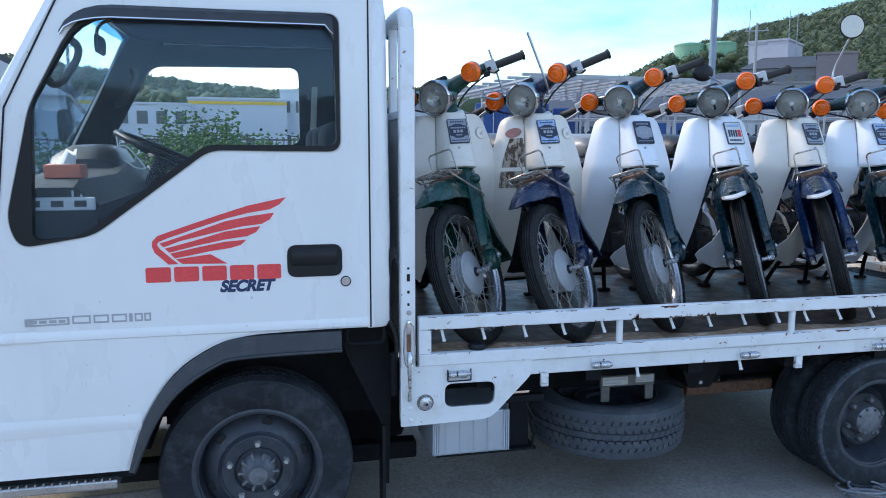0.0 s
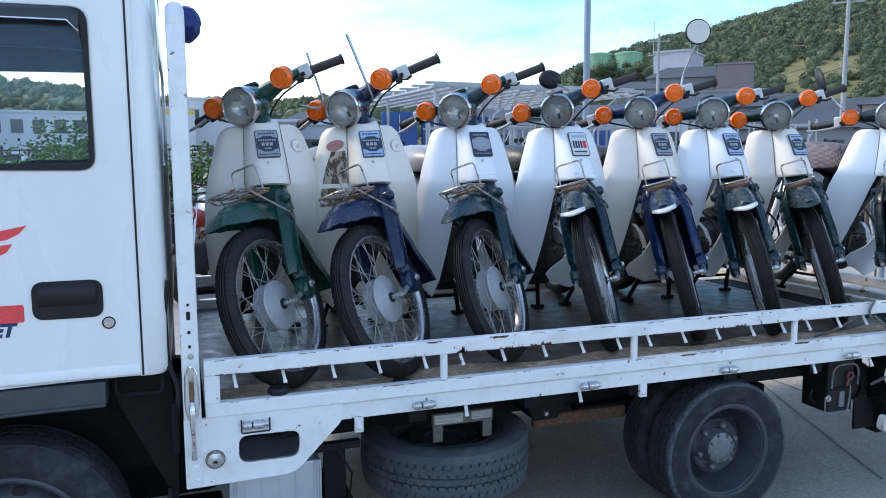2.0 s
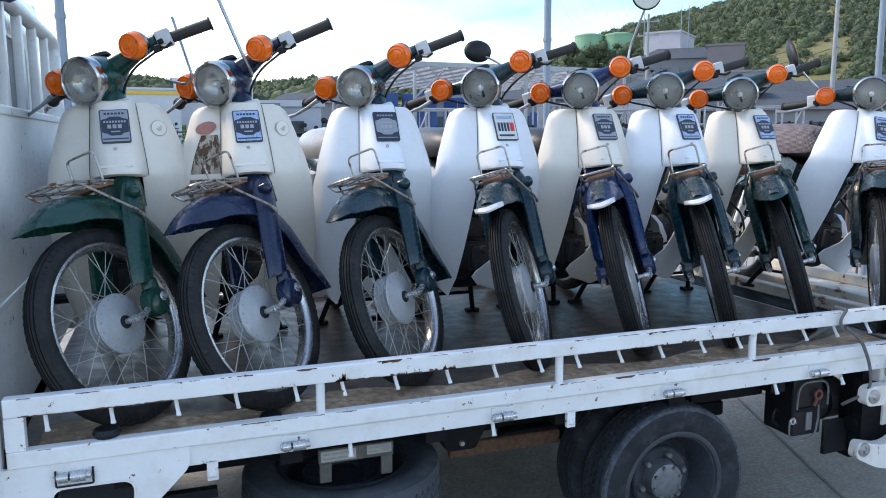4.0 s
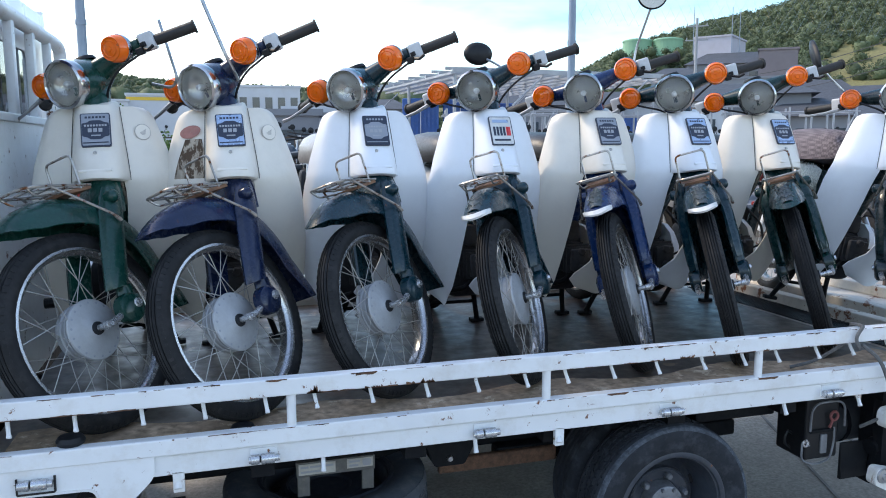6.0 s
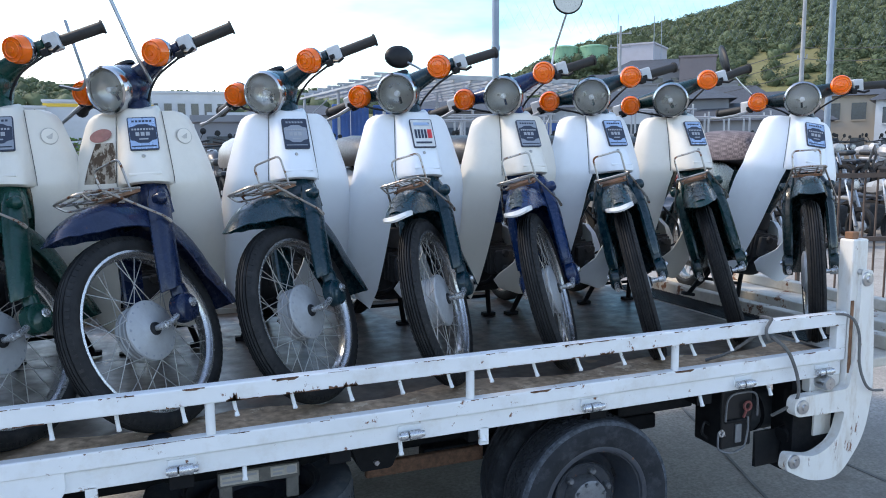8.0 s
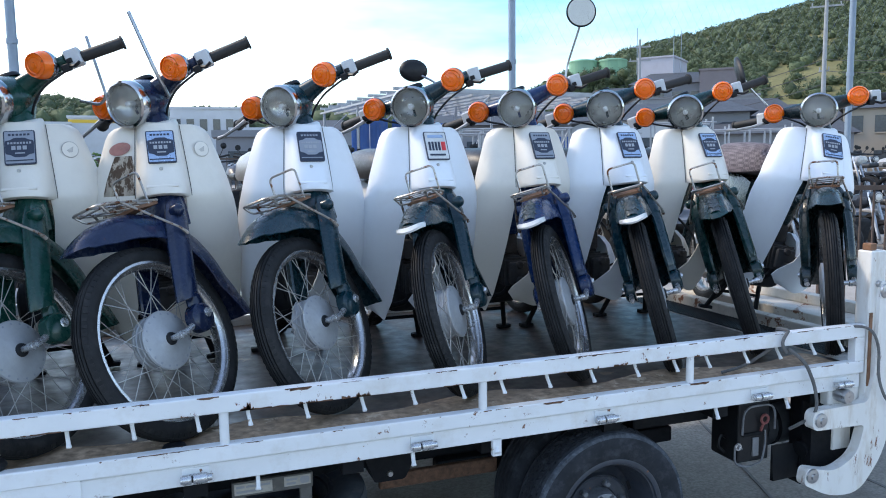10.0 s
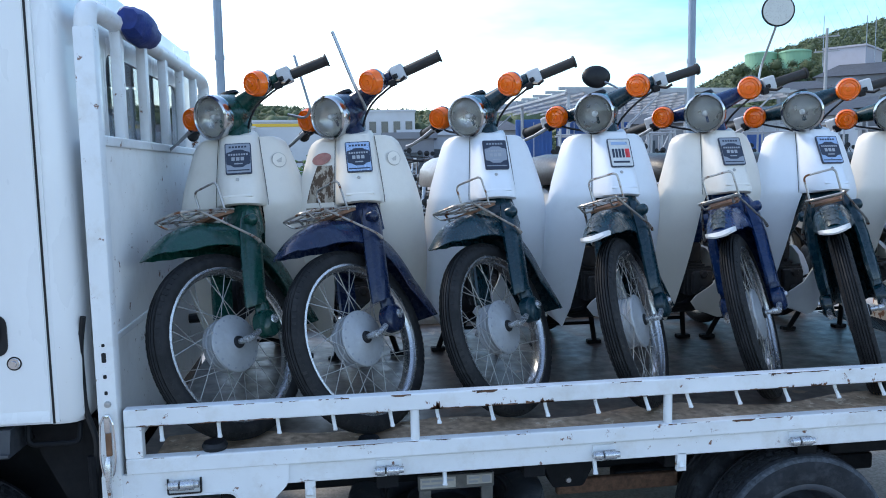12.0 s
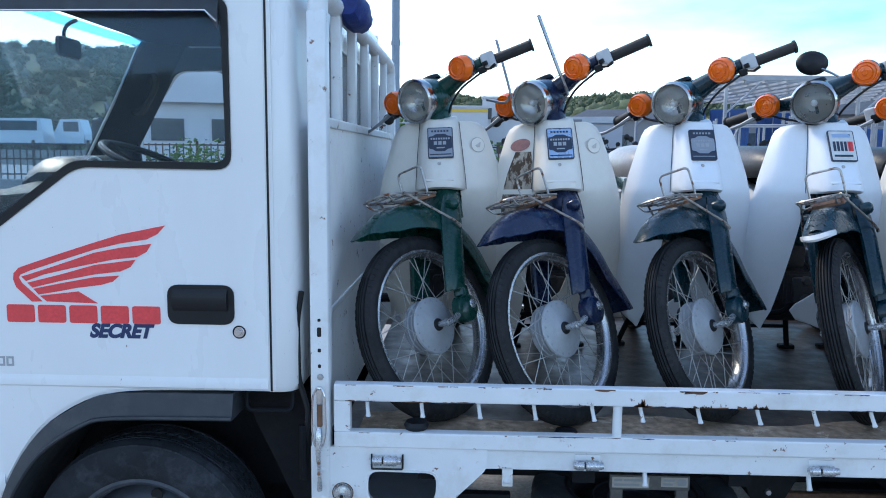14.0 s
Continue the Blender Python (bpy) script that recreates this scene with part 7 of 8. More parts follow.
# unseen trees on that hill, added only for what glass and chrome reflect
spots = []
for _ in range(1700):
    az, d = rs.uniform(97, 263), rs.uniform(125, 300)
    p, t, r = spot(az, d), min(1.0, (d - 120) / 160), rs.uniform(1.8, 4.0)
    spots.append((p.x, p.y, t * 280 * math.tan(radians(4.2 + 1.0 * math.sin(az * 0.13))) + r * 0.4, r, rs.uniform(0.7, 1.1)))
clumps("woods", spots, 1, WOODS, "unseen green woods added behind the camera for dark reflections", "woods", ragged=0.28)


# ---- far buildings ----
def house(az, d, width, depth, height, wall, label, turn=0.0, gable=0.0, windows=(0, 0), band=None, base=0.0, name="house", far=True, hip=0.0):
    p = spot(az, d)
    b = root(name, label, "building", pose(p.x, p.y, base, 0, 0, -az + turn))
    w, dp = width / 2, depth
    part("wall", box(-w, w, 0, dp, 0, height), wall, b)
    if gable:
        o = 0.4
        part("roof", loft([[(-w - o, -o, height), (-w - o, dp / 2, height + gable), (-w - o, dp + o, height)], [(-w - o + 0.01, -o, height + 0.2), (-w - o + 0.01, dp / 2, height + gable + 0.2), (-w - o + 0.01, dp + o, height + 0.2)]][:1]
                          + [[(w + o, -o, height), (w + o, dp / 2, height + gable), (w + o, dp + o, height)]]) if not hip else
             loft([[(-w - o, -o, height), (w + o, -o, height), (w + o, dp + o, height), (-w - o, dp + o, height)], [(-w + hip, dp * 0.45, height + gable), (w - hip, dp * 0.45, height + gable), (w - hip, dp * 0.55, height + gable), (-w + hip, dp * 0.55, height + gable)]]), ROOF_TILE, b)
    else:
        part("roof", box(-w - 0.15, w + 0.15, -0.15, dp + 0.15, height, height + 0.25), wall, b)
    nx, nz = windows
    for i in range(nx):
        for k in range(nz):
            x = -w + (i + 0.5) * width / nx
            z = (k + 0.55) * height / nz
            ww, hh = width / nx * 0.28, min(0.7, height / nz * 0.24)
            wi = part("window", box(x - ww, x + ww, -0.06, 0.02, z - hh, z + hh), FAR_GLASS, b)
            part("sill", box(x - ww - 0.05, x + ww + 0.05, -0.12, 0.0, z - hh - 0.1, z - hh), wall, wi)
    if band:
        part("band", box(-w - 0.02, w + 0.02, -0.08, -0.01, height * 0.925, height * 0.975), band, b)
    return b


# grey works with a tower block, on the right
tower = house(35.35, 118, 5.2, 8, 16.5, WALL_LILAC, "pale grey concrete tower block of a works", turn=-16)
part("window", box(0.5, 1.2, -0.06, 0.02, 12.6, 13.5), FAR_GLASS, tower)
part("window", box(-1.9, -1.4, -0.06, 0.02, 10.6, 11.3), FAR_GLASS, tower)
house(36.9, 112, 12.5, 12, 12.2, WALL_GREY, "low grey works building with a barrel roof", gable=2.0, windows=(5, 3), hip=2.5)
house(39.6, 108, 4.6, 8, 13.3, WALL_MAUVE, "mauve rendered block beside the works")
house(38.0, 100, 15, 8, 9.2, WALL_GREY, "long grey works building with small windows", windows=(6, 3))
house(33.0, 105, 6.0, 8, 10.2, WALL_GREY, "grey works building with sloping roof", gable=1.3, windows=(3, 3), hip=1.5)
for az, h in ((34.1, 19.0), (36.6, 18.6), (37.1, 18.3)):
    q = spot(az, 116)
    a = root("roof_antenna", "thin steel antenna mast on the works", "antenna", pose(q.x, q.y, 14))
    part("mast", tube([(0, 0, 0), (0, 0, h - 14 + 1.6)], 0.05, 6), POLE, a)
for az in (30.3, 32.4):
    q = spot(az, 170)
    t = root("storage_tank", "round pale green storage tank", "tank", pose(q.x, q.y, 14.0), "storage tanks")
    r = 170 * math.tan(radians(1.02))
    part("shell", lathe([(0.0, 9.5), (r * 0.6, 9.4), (r * 0.97, 9.15), (r, 8.95), (r, 5.6), (0, 5.6)], axis="z", n=28), TANK_GREEN, t)
    part("rim", lathe([(r + 0.10, 8.75), (r + 0.10, 8.98), (r - 0.05, 8.98)], axis="z", n=28), TANK_GREEN, t)
# tiled houses to the right
for az, d, w, h, g, wall, lab in ((41.5, 62, 8, 4.3, 1.9, WALL_GREY, "house with a grey tiled roof"), (44.0, 55, 8, 3.1, 1.7, WALL_GREY, "low house with a grey tiled roof"), (46.3, 70, 9, 4.6, 1.6, WALL_GREY, "grey house with a tiled hip roof"),
                                  (50.5, 66, 7, 5.2, 1.0, WALL_CREAM, "cream house with a flat roof"), (54.5, 60, 8, 4.5, 1.6, WALL_WHITE, "white house with a tiled roof"), (42.6, 40, 6, 2.7, 1.0, WALL_GREY, "grey shed with a tiled roof")):
    house(az, d, w, 7, h, wall, lab, gable=g, windows=(4, 2 if h > 3.5 else 1), hip=1.8)
# white factories with a yellow band, on the left
house(-2.5, 92, 11, 12, 7.0, WALL_WHITE, "white factory hall with a yellow band", windows=(0, 0), band=WALL_YELLOW)
house(3.2, 96, 9, 12, 8.4, WALL_WHITE, "long white factory with small square windows", windows=(6, 2), band=None)
house(-9.0, 90, 10, 12, 6.2, WALL_WHITE, "white warehouse with wide windows", windows=(5, 2))
house(-16.5, 88, 14, 12, 6.6, WALL_WHITE, "white warehouse with a yellow band", windows=(4, 1), band=WALL_YELLOW)
gabled = house(-14.9, 38, 9.0, 6.0, 3.6, WALL_WHITE, "pale gabled house with a dark tiled roof", turn=90, gable=1.7, windows=(2, 1))
part("gable_wall", loft([[(x, 0.0, 3.45), (x, 6.0, 3.45), (x, 5.6, 3.75), (x, 3.0, 5.05), (x, 0.4, 3.75)] for x in (-4.95, -4.88)]), WALL_WHITE, gabled)
part("window", box(-4.56, -4.48, 1.2, 2.6, 1.9, 2.8), FAR_GLASS, gabled)
part("window", box(-4.56, -4.48, 3.7, 5.0, 1.9, 2.8), FAR_GLASS, gabled)
house(7.6, 32, 3.2, 3, 2.75, WALL_WHITE, "white flat-roofed site cabin", windows=(1, 1))
house(5.4, 30, 1.9, 2, 2.55, WALL_GREY, "grey flat-roofed site shed", windows=(1, 1))
house(10.4, 60, 7, 6, 4.2, WALL_GREY, "grey low shed with a tiled roof", gable=0.9, hip=1.0, windows=(3, 1))

# blue containers under a bare pipe-framed roof
for az0, az1, d in ((13.3, 16.0, 24.0), (16.3, 18.9, 24.5), (19.4, 21.5, 27.0)):
    a, b = spot(az0, d), spot(az1, d)
    w = (b - a).length
    c = root("shipping_container", "blue steel storage container", "container", pose(a.x, a.y, 0, 0, 0, -(az0 + az1) / 2), "blue containers")
    part("body", box(0, w, 0, 2.4, 0.1, 2.85, 0.03), BLUE_BOX, c)
    for k in range(9):
        part("rib", box(w * (k + 0.4) / 9, w * (k + 0.75) / 9, -0.04, 0.02, 0.25, 2.7), BLUE_BOX, c)
    part("door_bar", box(w * 0.49, w * 0.51, -0.07, -0.03, 0.2, 2.75), WALL_WHITE, c)
rack = root("pipe_roof_frame", "bare galvanised pipe roof frame on posts", "frame", pose(6.5, 17.4, 0, 0, 0, 4))
PIPE = mat("galvanised_pipe", (0.34, 0.35, 0.37), 0.5, metal=0.3, vary=0.15, scale=3)
for k in range(16):
    y = 8.0 * k / 15
    part("rail", box(0, 6.9, y - 0.045, y + 0.045, 3.30 + (0.10 if k % 2 else 0.0), 3.38 + (0.10 if k % 2 else 0.0)), PIPE, rack)
for k in range(14):
    x = 6.9 * k / 13
    part("crossbar", box(x - 0.03, x + 0.03, 0, 8.0, 3.24, 3.30), PIPE, rack)
for x in (0.1, 3.45, 6.8):
    for y in (0.1, 4.0, 7.9):
        part("post", tube([(x, y, 0), (x, y, 3.26)], 0.05, 8), PIPE, rack)
for y in (0.05, 7.95):
    for k in range(4):
        x = 0.1 + k * 1.7
        part("brace", tube([(x, y, 2.5), (x + 0.85, y, 3.25)], 0.025, 5), PIPE, rack)

# open pipe racks and low sheds that fill the yard behind the bikes
for az, d, w, h, n in ((20.5, 19.0, 2.6, 2.15, 6), (25.5, 20.0, 2.8, 2.3, 6), (30.5, 22.0, 3.0, 2.2, 7), (35.5, 23.0, 3.2, 2.5, 7), (40.5, 24.0, 3.4, 2.3, 7)):
    q = spot(az, d)
    f = root("pipe_rack", "open galvanised pipe rack standing in the yard", "rack", pose(q.x, q.y, 0, 0, 0, -az + 6), "pipe racks")
    for k in range(n):
        for y in (0.0, 1.1):
            x = -w / 2 + w * k / (n - 1)
            part("post", tube([(x, y, 0), (x, y, h + (0.15 if k % 3 == 0 else 0))], 0.028, 6), PIPE, f)
    for z in (h * 0.45, h * 0.72, h):
        for y in (0.0, 1.1):
            part("rail", tube([(-w / 2 - 0.1, y, z), (w / 2 + 0.1, y, z)], 0.024, 6), PIPE, f)
    for k in (0, n - 2):
        x = -w / 2 + w * k / (n - 1)
        part("brace", tube([(x, 0, h * 0.45), (x + w / (n - 1), 0, h)], 0.018, 5), PIPE, f)
for az, d, w, h, wall, lab in ((24.0, 36, 7.0, 3.2, WALL_GREY, "low grey shed behind the pipe racks"), (31.0, 40, 7.5, 3.5, WALL_WHITE, "low white workshop behind the pipe racks"), (37.0, 42, 7.0, 3.9, WALL_GREY, "low grey workshop behind the pipe racks")):
    house(az, d, w, 5, h, wall, lab, gable=0.7, windows=(4, 1), hip=0.8)
q = spot(28.2, 26)
c = root("shipping_container", "blue steel storage container", "container", pose(q.x, q.y, 0, 0, 0, -28), "blue containers")
part("body", box(-1.1, 1.1, 0, 2.4, 0.1, 2.3, 0.03), BLUE_BOX, c)
for k in range(8):
    part("rib", box(-1.05 + k * 0.27, -0.93 + k * 0.27, -0.04, 0.02, 0.25, 2.2), BLUE_BOX, c)

# utility poles and their wires
WIRE = mat("cable_black", (0.03, 0.032, 0.035), 0.6, vary=0.1)
POLE_CONC = mat("concrete_pole", (0.30, 0.31, 0.32), 0.85, vary=0.1, scale=3)
tops = []
for az, d, h in ((46.25, 46, 11.0), (34.3, 60, 10.5), (58.0, 40, 11.0), (-14.0, 55, 9.5)):
    q = spot(az, d)
    u = root("utility_pole", "grey concrete utility pole with crossarms", "pole", pose(q.x, q.y, 0, 0, 0, -az), "utility poles")
    part("shaft", tube([(0, 0, 0), (0, 0, h)], [0.15, 0.085], 10), POLE_CONC, u, smooth=True)
    for z, w in ((h - 0.6, 0.8), (h - 1.6, 0.8), (h * 0.55, 0.25)):
        part("crossarm", box(-w, w, -0.04, 0.04, z, z + 0.08), POLE_CONC, u)
        for x in (-w * 0.85, 0.0, w * 0.85):
            part("insulator", tube([(x, 0, z + 0.08), (x, 0, z + 0.25)], 0.035, 6), POLE_CONC, u)
    tops.append((q, h))
wires = bmesh.new()
for (a, ha), (b, hb) in ((tops[1], tops[0]), (tops[0], tops[2])):
    for z in (4.3, 4.9, 5.6) if a is tops[1][0] else (0.3, 1.3, 4.3, 4.9):
        pts = [Vector((a.x + (b.x - a.x) * t, a.y + (b.y - a.y) * t, (ha - z) * (1 - t) + (hb - z) * t - 2.2 * t * (1 - t))) for t in (k / 14 for k in range(15))]
        add_tube(wires, pts, 0.022, 4, False)
tagged(part("overhead_wires", wires, WIRE), "sagging black overhead wires between poles", "wires", kind="stuff")


# ---- bushes ----
def bush(az, d, w, h, n, seed):
    r = random.Random(seed)
    q = spot(az, d)
    b = root("bush", "leafy green bush by the fence", "bush", pose(q.x, q.y, 0))
    for k in range(5):
        part("stem", tube([(r.uniform(-w, w) * 0.4, 0, 0), (r.uniform(-w, w) * 0.7, r.uniform(-0.3, 0.3), h * 0.8)], [0.03, 0.012], 5), IRON, b)
    pl = [(r.uniform(-w, w), r.uniform(-0.6, 0.6), h * r.uniform(0.2, 1.0) * (1 - 0.3 * abs(r.uniform(-1, 1))), r.uniform(0.016, 0.04), r.uniform(0.4, 1.0)) for _ in range(n * 6)]
    clumps("leaves", pl, 1, BUSH, "", "", b, 0.6)


for az, d, w, h, n in ((-3.4, 14, 1.5, 1.75, 420), (-16, 13, 1.6, 1.7, 380), (-22, 15, 1.8, 1.6, 380), (10.0, 34, 2.0, 2.2, 200), (-9.5, 17, 1.6, 1.3, 260), (-8.6, 15.5, 0.75, 2.2, 420), (-6.0, 16.5, 0.9, 1.8, 300)):
    bush(az, d, w, h, n, int(d * 10 + az))
trees = []
rs = random.Random(9)
for az0, az1, d, h, n in ((9.0, 14.0, 70, 5.6, 90), (-8, -3, 105, 8.5, 80), (4.5, 9.5, 110, 7.5, 70)):
    for _ in range(n):
        q = spot(rs.uniform(az0, az1), d + rs.uniform(-4, 4))
        r = rs.uniform(0.6, 1.5)
        trees.append((q.x, q.y, rs.uniform(0.3, 1.0) * h - r * 0.3, r, rs.uniform(0.8, 1.1)))
clumps("tree_belt", trees, 2, WOODS, "belt of dark green trees beyond the yard", "trees")


# raised terrace beyond the yard
terrace = part("terrace", box(-34.0, 4.0, 16.3, 36.0, -0.1, 0.74, 0.02), CONCRETE)
tagged(terrace, "raised concrete terrace with a low retaining edge", "terrace", kind="structure")


# ---- parked machines behind the fence ----
def ring(bm, c, R, r, n=20):
    return add_lathe(bm, [(R + r * math.cos(t), r * math.sin(t)) for t in (2 * math.pi * k / 6 for k in range(6))], c, "x", n, True)


DARK_PAINT = mat("parked_dark_paint", (0.03, 0.035, 0.045), 0.35, vary=0.3, scale=3, piece=0.5)
LIGHT_PAINT = mat("parked_pale_paint", (0.5, 0.5, 0.5), 0.35, vary=0.1, scale=3, piece=0.6)
RED_PAINT = mat("parked_red_paint", (0.30, 0.03, 0.025), 0.35, vary=0.1, scale=3, piece=0.4)


def parked_bike(paint, label, m):
    b = root("parked_motorcycle", label, "motorcycle", m, "parked motorcycles")
    for y in (0.0, 1.2):
        w = part("wheel", ring(bmesh.new(), (0, y, 0.28), 0.24, 0.04), TYRE, b)
        part("hub", lathe([(0.0, 0.05), (0.07, 0.05), (0.07, -0.05), (0.0, -0.05)], (0, y, 0.28), "x", 10), ALU, w)
    part("fork", tube([(0.07, 0.0, 0.28), (0.05, 0.32, 0.92)], 0.025, 6), STEEL, b)
    part("fork", tube([(-0.07, 0.0, 0.28), (-0.05, 0.32, 0.92)], 0.025, 6), STEEL, b)
    part("tank", loft([[(wd * math.cos(t), y, z + h * math.sin(t)) for t in (2 * math.pi * k / 8 for k in range(8))] for y, z, wd, h in ((0.34, 0.80, 0.05, 0.06), (0.45, 0.80, 0.13, 0.12), (0.65, 0.78, 0.12, 0.10), (0.75, 0.74, 0.06, 0.05))]), paint, b, smooth=True)
    part("seat", box(-0.12, 0.12, 0.72, 1.30, 0.70, 0.80, 0.04), SEAT, b)
    part("engine", box(-0.14, 0.14, 0.42, 0.80, 0.22, 0.55, 0.05), ENGINE, b)
    part("fender", box(-0.06, 0.06, 1.05, 1.50, 0.56, 0.62, 0.02), paint, b)
    part("handlebar", tube(bend([(-0.34, 0.42, 1.00), (-0.15, 0.33, 0.98), (0.15, 0.33, 0.98), (0.34, 0.42, 1.00)], 0.08), 0.014, 6), TRIM_BLACK, b)
    lamp = part("headlight", lathe([(0.0, -0.08), (0.06, -0.07), (0.085, -0.04), (0.07, 0.06), (0.0, 0.09)], (0, 0.24, 0.86), "y", 12), paint, b, smooth=True)
    part("lens", lathe([(0.0, -0.09), (0.07, -0.065)], (0, 0.24, 0.86), "y", 12), PALE_PLASTIC, lamp)
    for s in (-1, 1):
        part("mirror", lathe([(0.0, 0.014), (0.026, 0.010), (0.038, 0.0), (0.0, -0.002)], (s * 0.29, 0.37, 1.115), n=12), TRIM_BLACK, b, smooth=True)
        part("stalk", tube([(s * 0.22, 0.38, 0.99), (s * 0.29, 0.37, 1.10)], 0.006, 4), TRIM_BLACK, b)
    return b


protos = [parked_bike(DARK_PAINT, "dark parked motorcycle in a crowded row", pose(4.2, 5.6, 0, 0, 4, -8)), parked_bike(LIGHT_PAINT, "pale parked motorcycle in a crowded row", pose(5.1, 5.7, 0, 0, 5, -5)),
          parked_bike(RED_PAINT, "red parked motorcycle in a crowded row", pose(7.4, 5.6, 0, 0, 4, -12))]
deck = root("storage_deck", "low grey steel deck holding rows of motorcycles", "platform", pose(0.6, 7.6, 0))
part("deck_top", box(0, 17.4, 0, 5.6, 0.46, 0.52), WALL_GREY, deck)
for k in range(9):
    for y in (0.1, 2.8, 5.5):
        part("deck_leg", box(2.0 * k - 0.04 * (k > 0), 2.0 * k + 0.08, y - 0.04, y + 0.04, 0, 0.46), IRON, deck)
rs = random.Random(3)
for row, (y, x0, x1, step) in enumerate(((5.6, -3.2, 3.8, 0.62), (5.8, 8.0, 15.0, 0.60), (8.3, -5.6, 17.4, 0.55), (10.6, -5.6, 17.4, 0.6), (18.2, -5.5, 3.2, 0.95))):
    x = x0
    while x < x1:
        copy_thing(rs.choices(protos, (6, 4, 1))[0], pose(x + rs.uniform(-0.1, 0.1), y + rs.uniform(-0.15, 0.15), 0.52 if 8 < y < 12 and x > 1.0 else (0.74 if y > 17 else 0.0), 0, rs.uniform(2, 7), rs.uniform(-20, 10) + (180 if rs.random() < 0.3 else 0)))
        x += step * rs.uniform(0.8, 1.25)


# ---- iron fence at the right and railing at the left ----
def iron_fence(a, b, height, step, label, bar=0.012, base=0.0):
    a, b = Vector(a), Vector(b)
    L = (b - a).length
    ang = math.degrees(math.atan2(b.y - a.y, b.x - a.x))
    f = root("iron_fence", label, "fence", pose(a.x, a.y, base, 0, 0, ang), "iron fences")
    for z in (height - 0.04, height * 0.55, 0.12):
        part("rail", box(0, L, -0.02, 0.02, z - 0.018, z + 0.018), IRON, f)
    n = int(L / step)
    for k in range(n + 1):
        big = k % 8 == 0
        w = bar * (2.2 if big else 1)
        part("post" if big else "slat", box(k * step - w, k * step + w, -w, w, 0, height + (0.06 if big else 0)), IRON, f)
    return f


iron_fence((5.4, 2.6), (9.6, 1.4), 1.21, 0.105, "rusty brown iron bar fence by the yard", 0.006)
iron_fence((-14.5, 16.5), (3.6, 16.5), 0.90, 0.17, "dark iron railing along the terrace edge", base=0.74)


# ---- small white vehicles far off ----
def kei_truck(az, d, turn, label, van=False, base=0.0):
    q = spot(az, d)
    v = root("parked_van" if van else "parked_truck", label, "vehicle", pose(q.x, q.y, base, 0, 0, turn))
    part("cab", loft([[(x, y, z) for x, z in ((-1.65, 0.35), (-1.65, 0.95), (-1.25, 1.78), (-0.2 if not van else 1.5, 1.80), (0.0 if not van else 1.62, 0.9), (0.0 if not van else 1.65, 0.35))] for y in (-0.7, -0.66, 0.66, 0.7)]), CAR_WHITE, v)
    if not van:
        part("bed", box(0.05, 1.65, -0.7, 0.7, 0.6, 0.95), CAR_WHITE, v)
    part("side_window", box(-1.15, -0.3 if not van else 1.3, -0.712, -0.69, 1.1, 1.65), FAR_GLASS, v)
    for x in (-1.1, 1.05):
        part("wheel", lathe([(0.0, -0.06), (0.16, -0.06), (0.27, -0.05), (0.27, 0.1), (0.0, 0.1)], (x, -0.62, 0.27), "y", 16), TYRE, v)
    return v


upper = part("terrace", box(-52.0, -16.6, 39.0, 62.0, -0.1, 1.5, 0.02), CONCRETE)
tagged(upper, "higher concrete road terrace at the foot of the woods", "terrace", kind="structure")
kei_truck(-27.3, 50, 8, "small white pickup truck parked beyond the railing", base=1.5)
kei_truck(-31.3, 51, 5, "small white van parked beyond the railing", True, base=1.5)
kei_truck(-12.5, 40, 5, "small white van parked by the warehouses", True)

# ---- loose things on and by the truck ----
tarp = root("rolled_tarpaulin", "dark blue rolled cloth tied on the headboard top", "tarpaulin", pose(-0.012, 0.410, 1.828))
rows = []
rr = random.Random(5)
for k in range(13):
    t = k / 12
    r = 0.046 * math.sin(math.pi * (0.12 + 0.76 * t)) ** 0.5
    rows.append([((r + rr.uniform(-0.005, 0.005)) * math.cos(a) + 0.012, -0.14 + 0.28 * t, (r * 1.1 + rr.uniform(-0.006, 0.006)) * math.sin(a) + 0.005) for a in (2 * math.pi * j / 14 for j in range(14))])
part("cloth", loft(rows), BLUE_CLOTH, tarp, smooth=True)
cord = root("tie_cord", "dark cord wound on the rail and hanging down", "cord", pose(2.54, 0, 0.80))
part("loop", tube(bend([(0.0, -0.012, 0.03), (-0.03, -0.012, -0.01), (0.0, -0.012, -0.05), (0.03, 0.045, -0.02), (0.0, 0.045, 0.03), (0.0, -0.012, 0.03)], 0.025), 0.006, 6), ROPE, cord, smooth=True)
part("tail", tube(bend([(0.0, -0.012, -0.03), (0.07, -0.02, -0.08), (0.12, -0.02, -0.18), (0.13, -0.02, -0.27), (0.09, 0.06, -0.34)], 0.06), 0.006, 6), ROPE, cord, smooth=True)
part("tail", tube(bend([(0.0, 0.04, -0.03), (-0.08, 0.10, -0.11), (-0.14, 0.14, -0.135)], 0.04), 0.006, 6), ROPE, cord, smooth=True)
cord2 = root("gate_cord", "dark cord looped over the tail post", "cord", pose(2.9, -0.01, 0.80))
part("loop", tube(bend([(-0.10, 0.05, 0.012), (-0.02, -0.02, 0.02), (0.02, -0.025, -0.05), (0.015, -0.03, -0.17), (0.06, -0.035, -0.26), (0.14, -0.03, -0.27)], 0.05), 0.005, 6), ROPE, cord2, smooth=True)
coil = root("cord_coil", "loose coil of thin grey cord on the concrete", "cord", pose(1.84, -0.02, 0.006))
pts = []
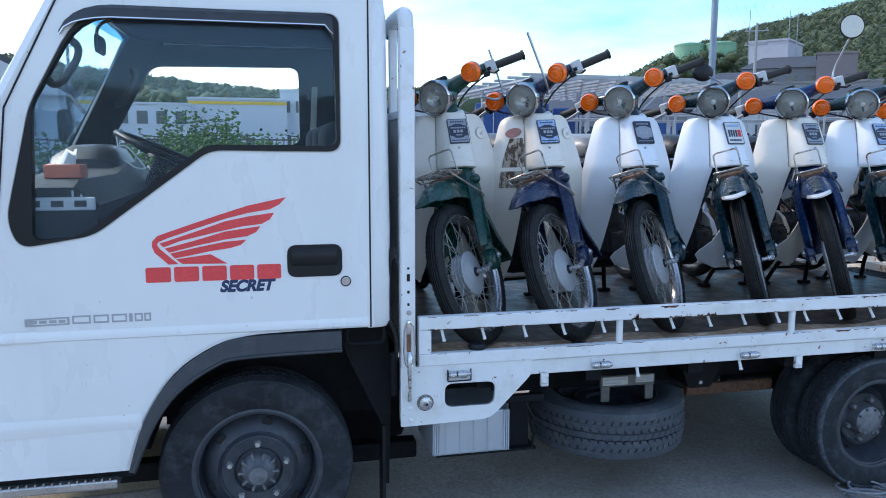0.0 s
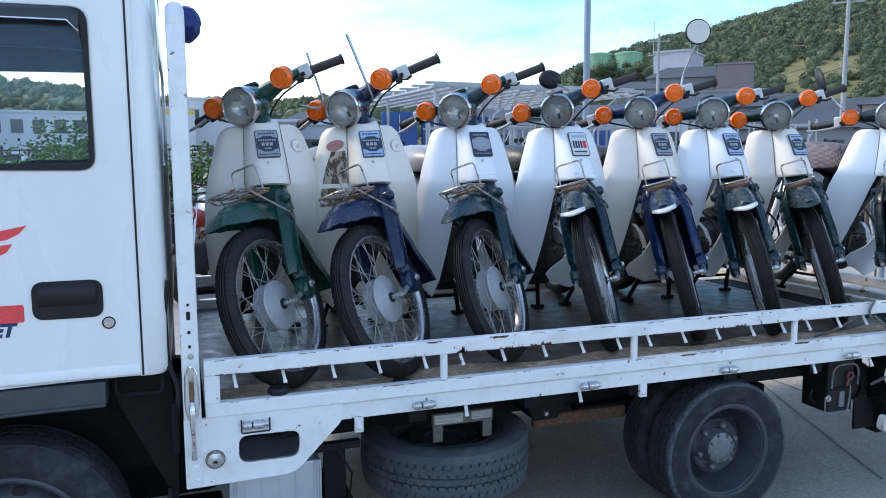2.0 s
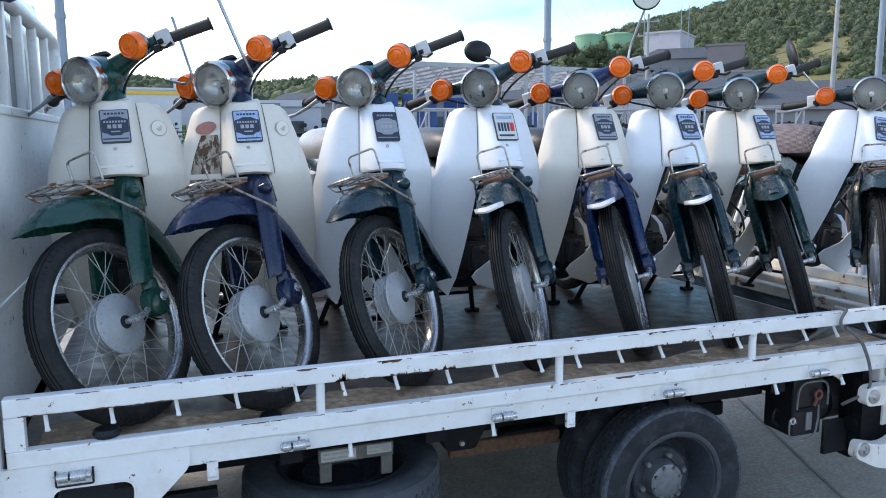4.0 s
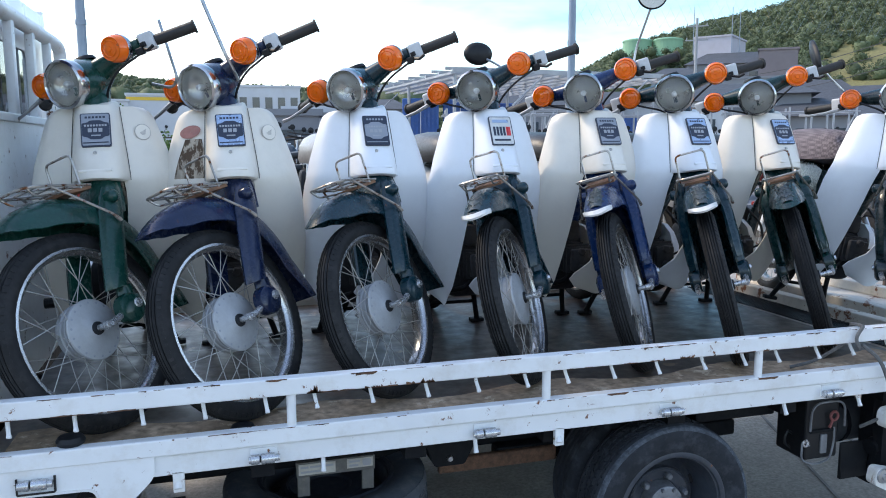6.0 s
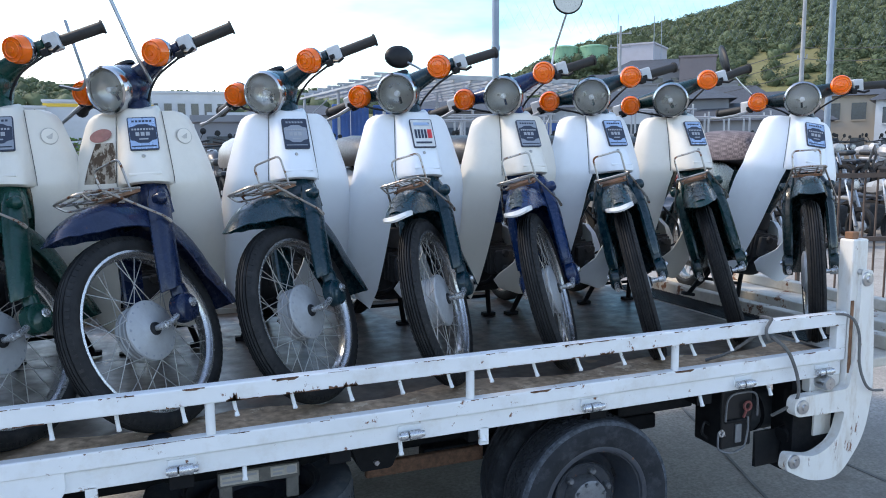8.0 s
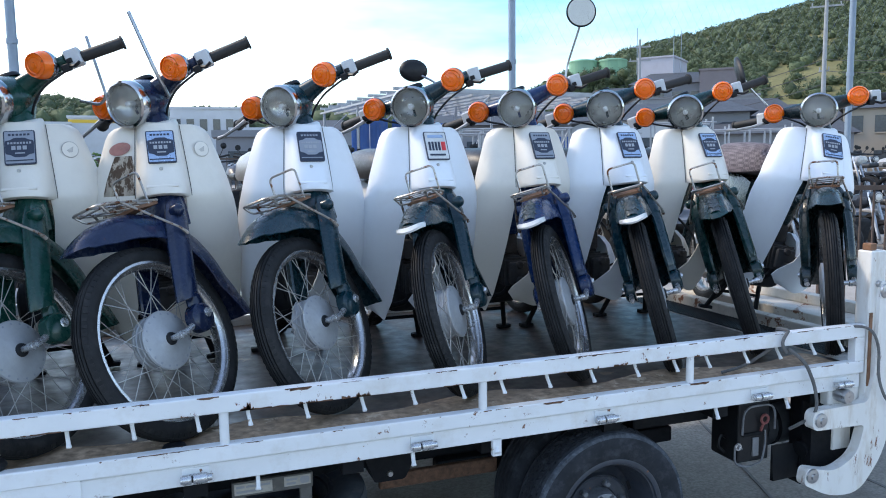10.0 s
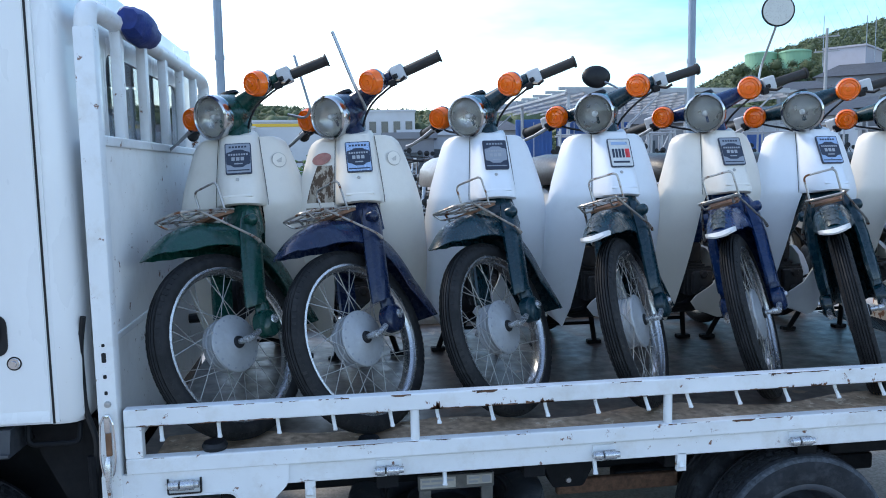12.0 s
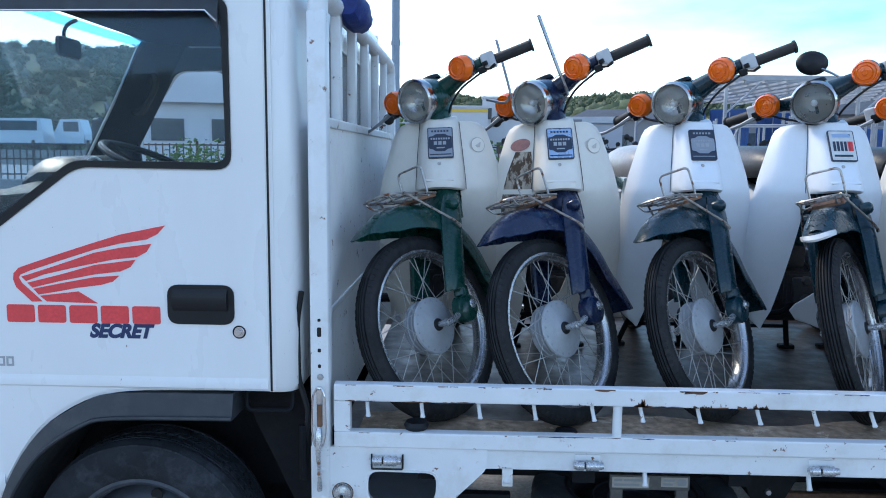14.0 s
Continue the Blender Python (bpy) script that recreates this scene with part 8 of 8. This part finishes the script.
for k in range(150):
    a, lap = k * 0.19, k // 33
    pts.append(((0.125 - 0.014 * lap) * math.cos(a) + 0.03 * math.sin(lap * 2.1), (0.085 - 0.008 * lap) * math.sin(a) + 0.02 * math.cos(lap * 1.7), 0.004 + 0.035 * max(0.0, math.sin(a * 0.37)) ** 2))
part("strand", tube(pts, 0.0045, 6), COIL_GREY, coil, smooth=True)
tissue = root("tissue_box", "red tissue box with paper on the dashboard", "tissue box", pose(-1.125, 0.25, 1.287))
part("carton", box(-0.055, 0.055, -0.05, 0.05, 0, 0.045, 0.004), CARTON, tissue)
part("tissue", loft([[(0.03 * math.cos(a) * (1 - t * 0.5) + 0.02 * t, 0.025 * math.sin(a) * (1 + 0.3 * math.sin(3 * a)), 0.044 + 0.04 * t + 0.012 * math.sin(2 * a) * t) for a in (2 * math.pi * j / 12 for j in range(12))] for t in (0.0, 0.5, 1.0)]), PAPER, tissue, smooth=True)
net2 = bmesh.new()
for k in range(14):
    add_tube(net2, [(2.99 + k * 0.012, 0.25, 0.645), (2.99 + k * 0.012, 1.6, 0.645)], 0.0025, 4, False)
for k in range(60):
    add_tube(net2, [(2.985, 0.27 + k * 0.022, 0.646), (3.155, 0.27 + k * 0.022, 0.646)], 0.0025, 4, False)
tagged(part("cargo_net", net2, TRIM_BLACK), "black cargo net lying on the tail platform", "net", kind="stuff")
SAND = mat("tan_sand", (0.30, 0.24, 0.16), 0.95, vary=0.25, scale=6, fine=0.4, fine_scale=120, bump=0.6, bump_scale=90)
rows = []
for k in range(9):
    q = k / 8
    rows.append([(-1.22 + 0.62 * q * math.cos(a) * (1 + 0.12 * math.sin(3 * a)), 1.05 + 0.42 * q * math.sin(a) * (1 + 0.1 * math.cos(2 * a)), 0.004 + 0.17 * (1 - q) ** 1.3 + 0.012 * noise.noise(Vector((q * 6, a * 2, 1))) * (1 - q)) for a in (2 * math.pi * j / 28 for j in range(28))])
tagged(part("sand_heap", loft(rows[::-1], True, True), SAND, smooth=True), "low heap of tan sand on the concrete", "sand", kind="stuff")
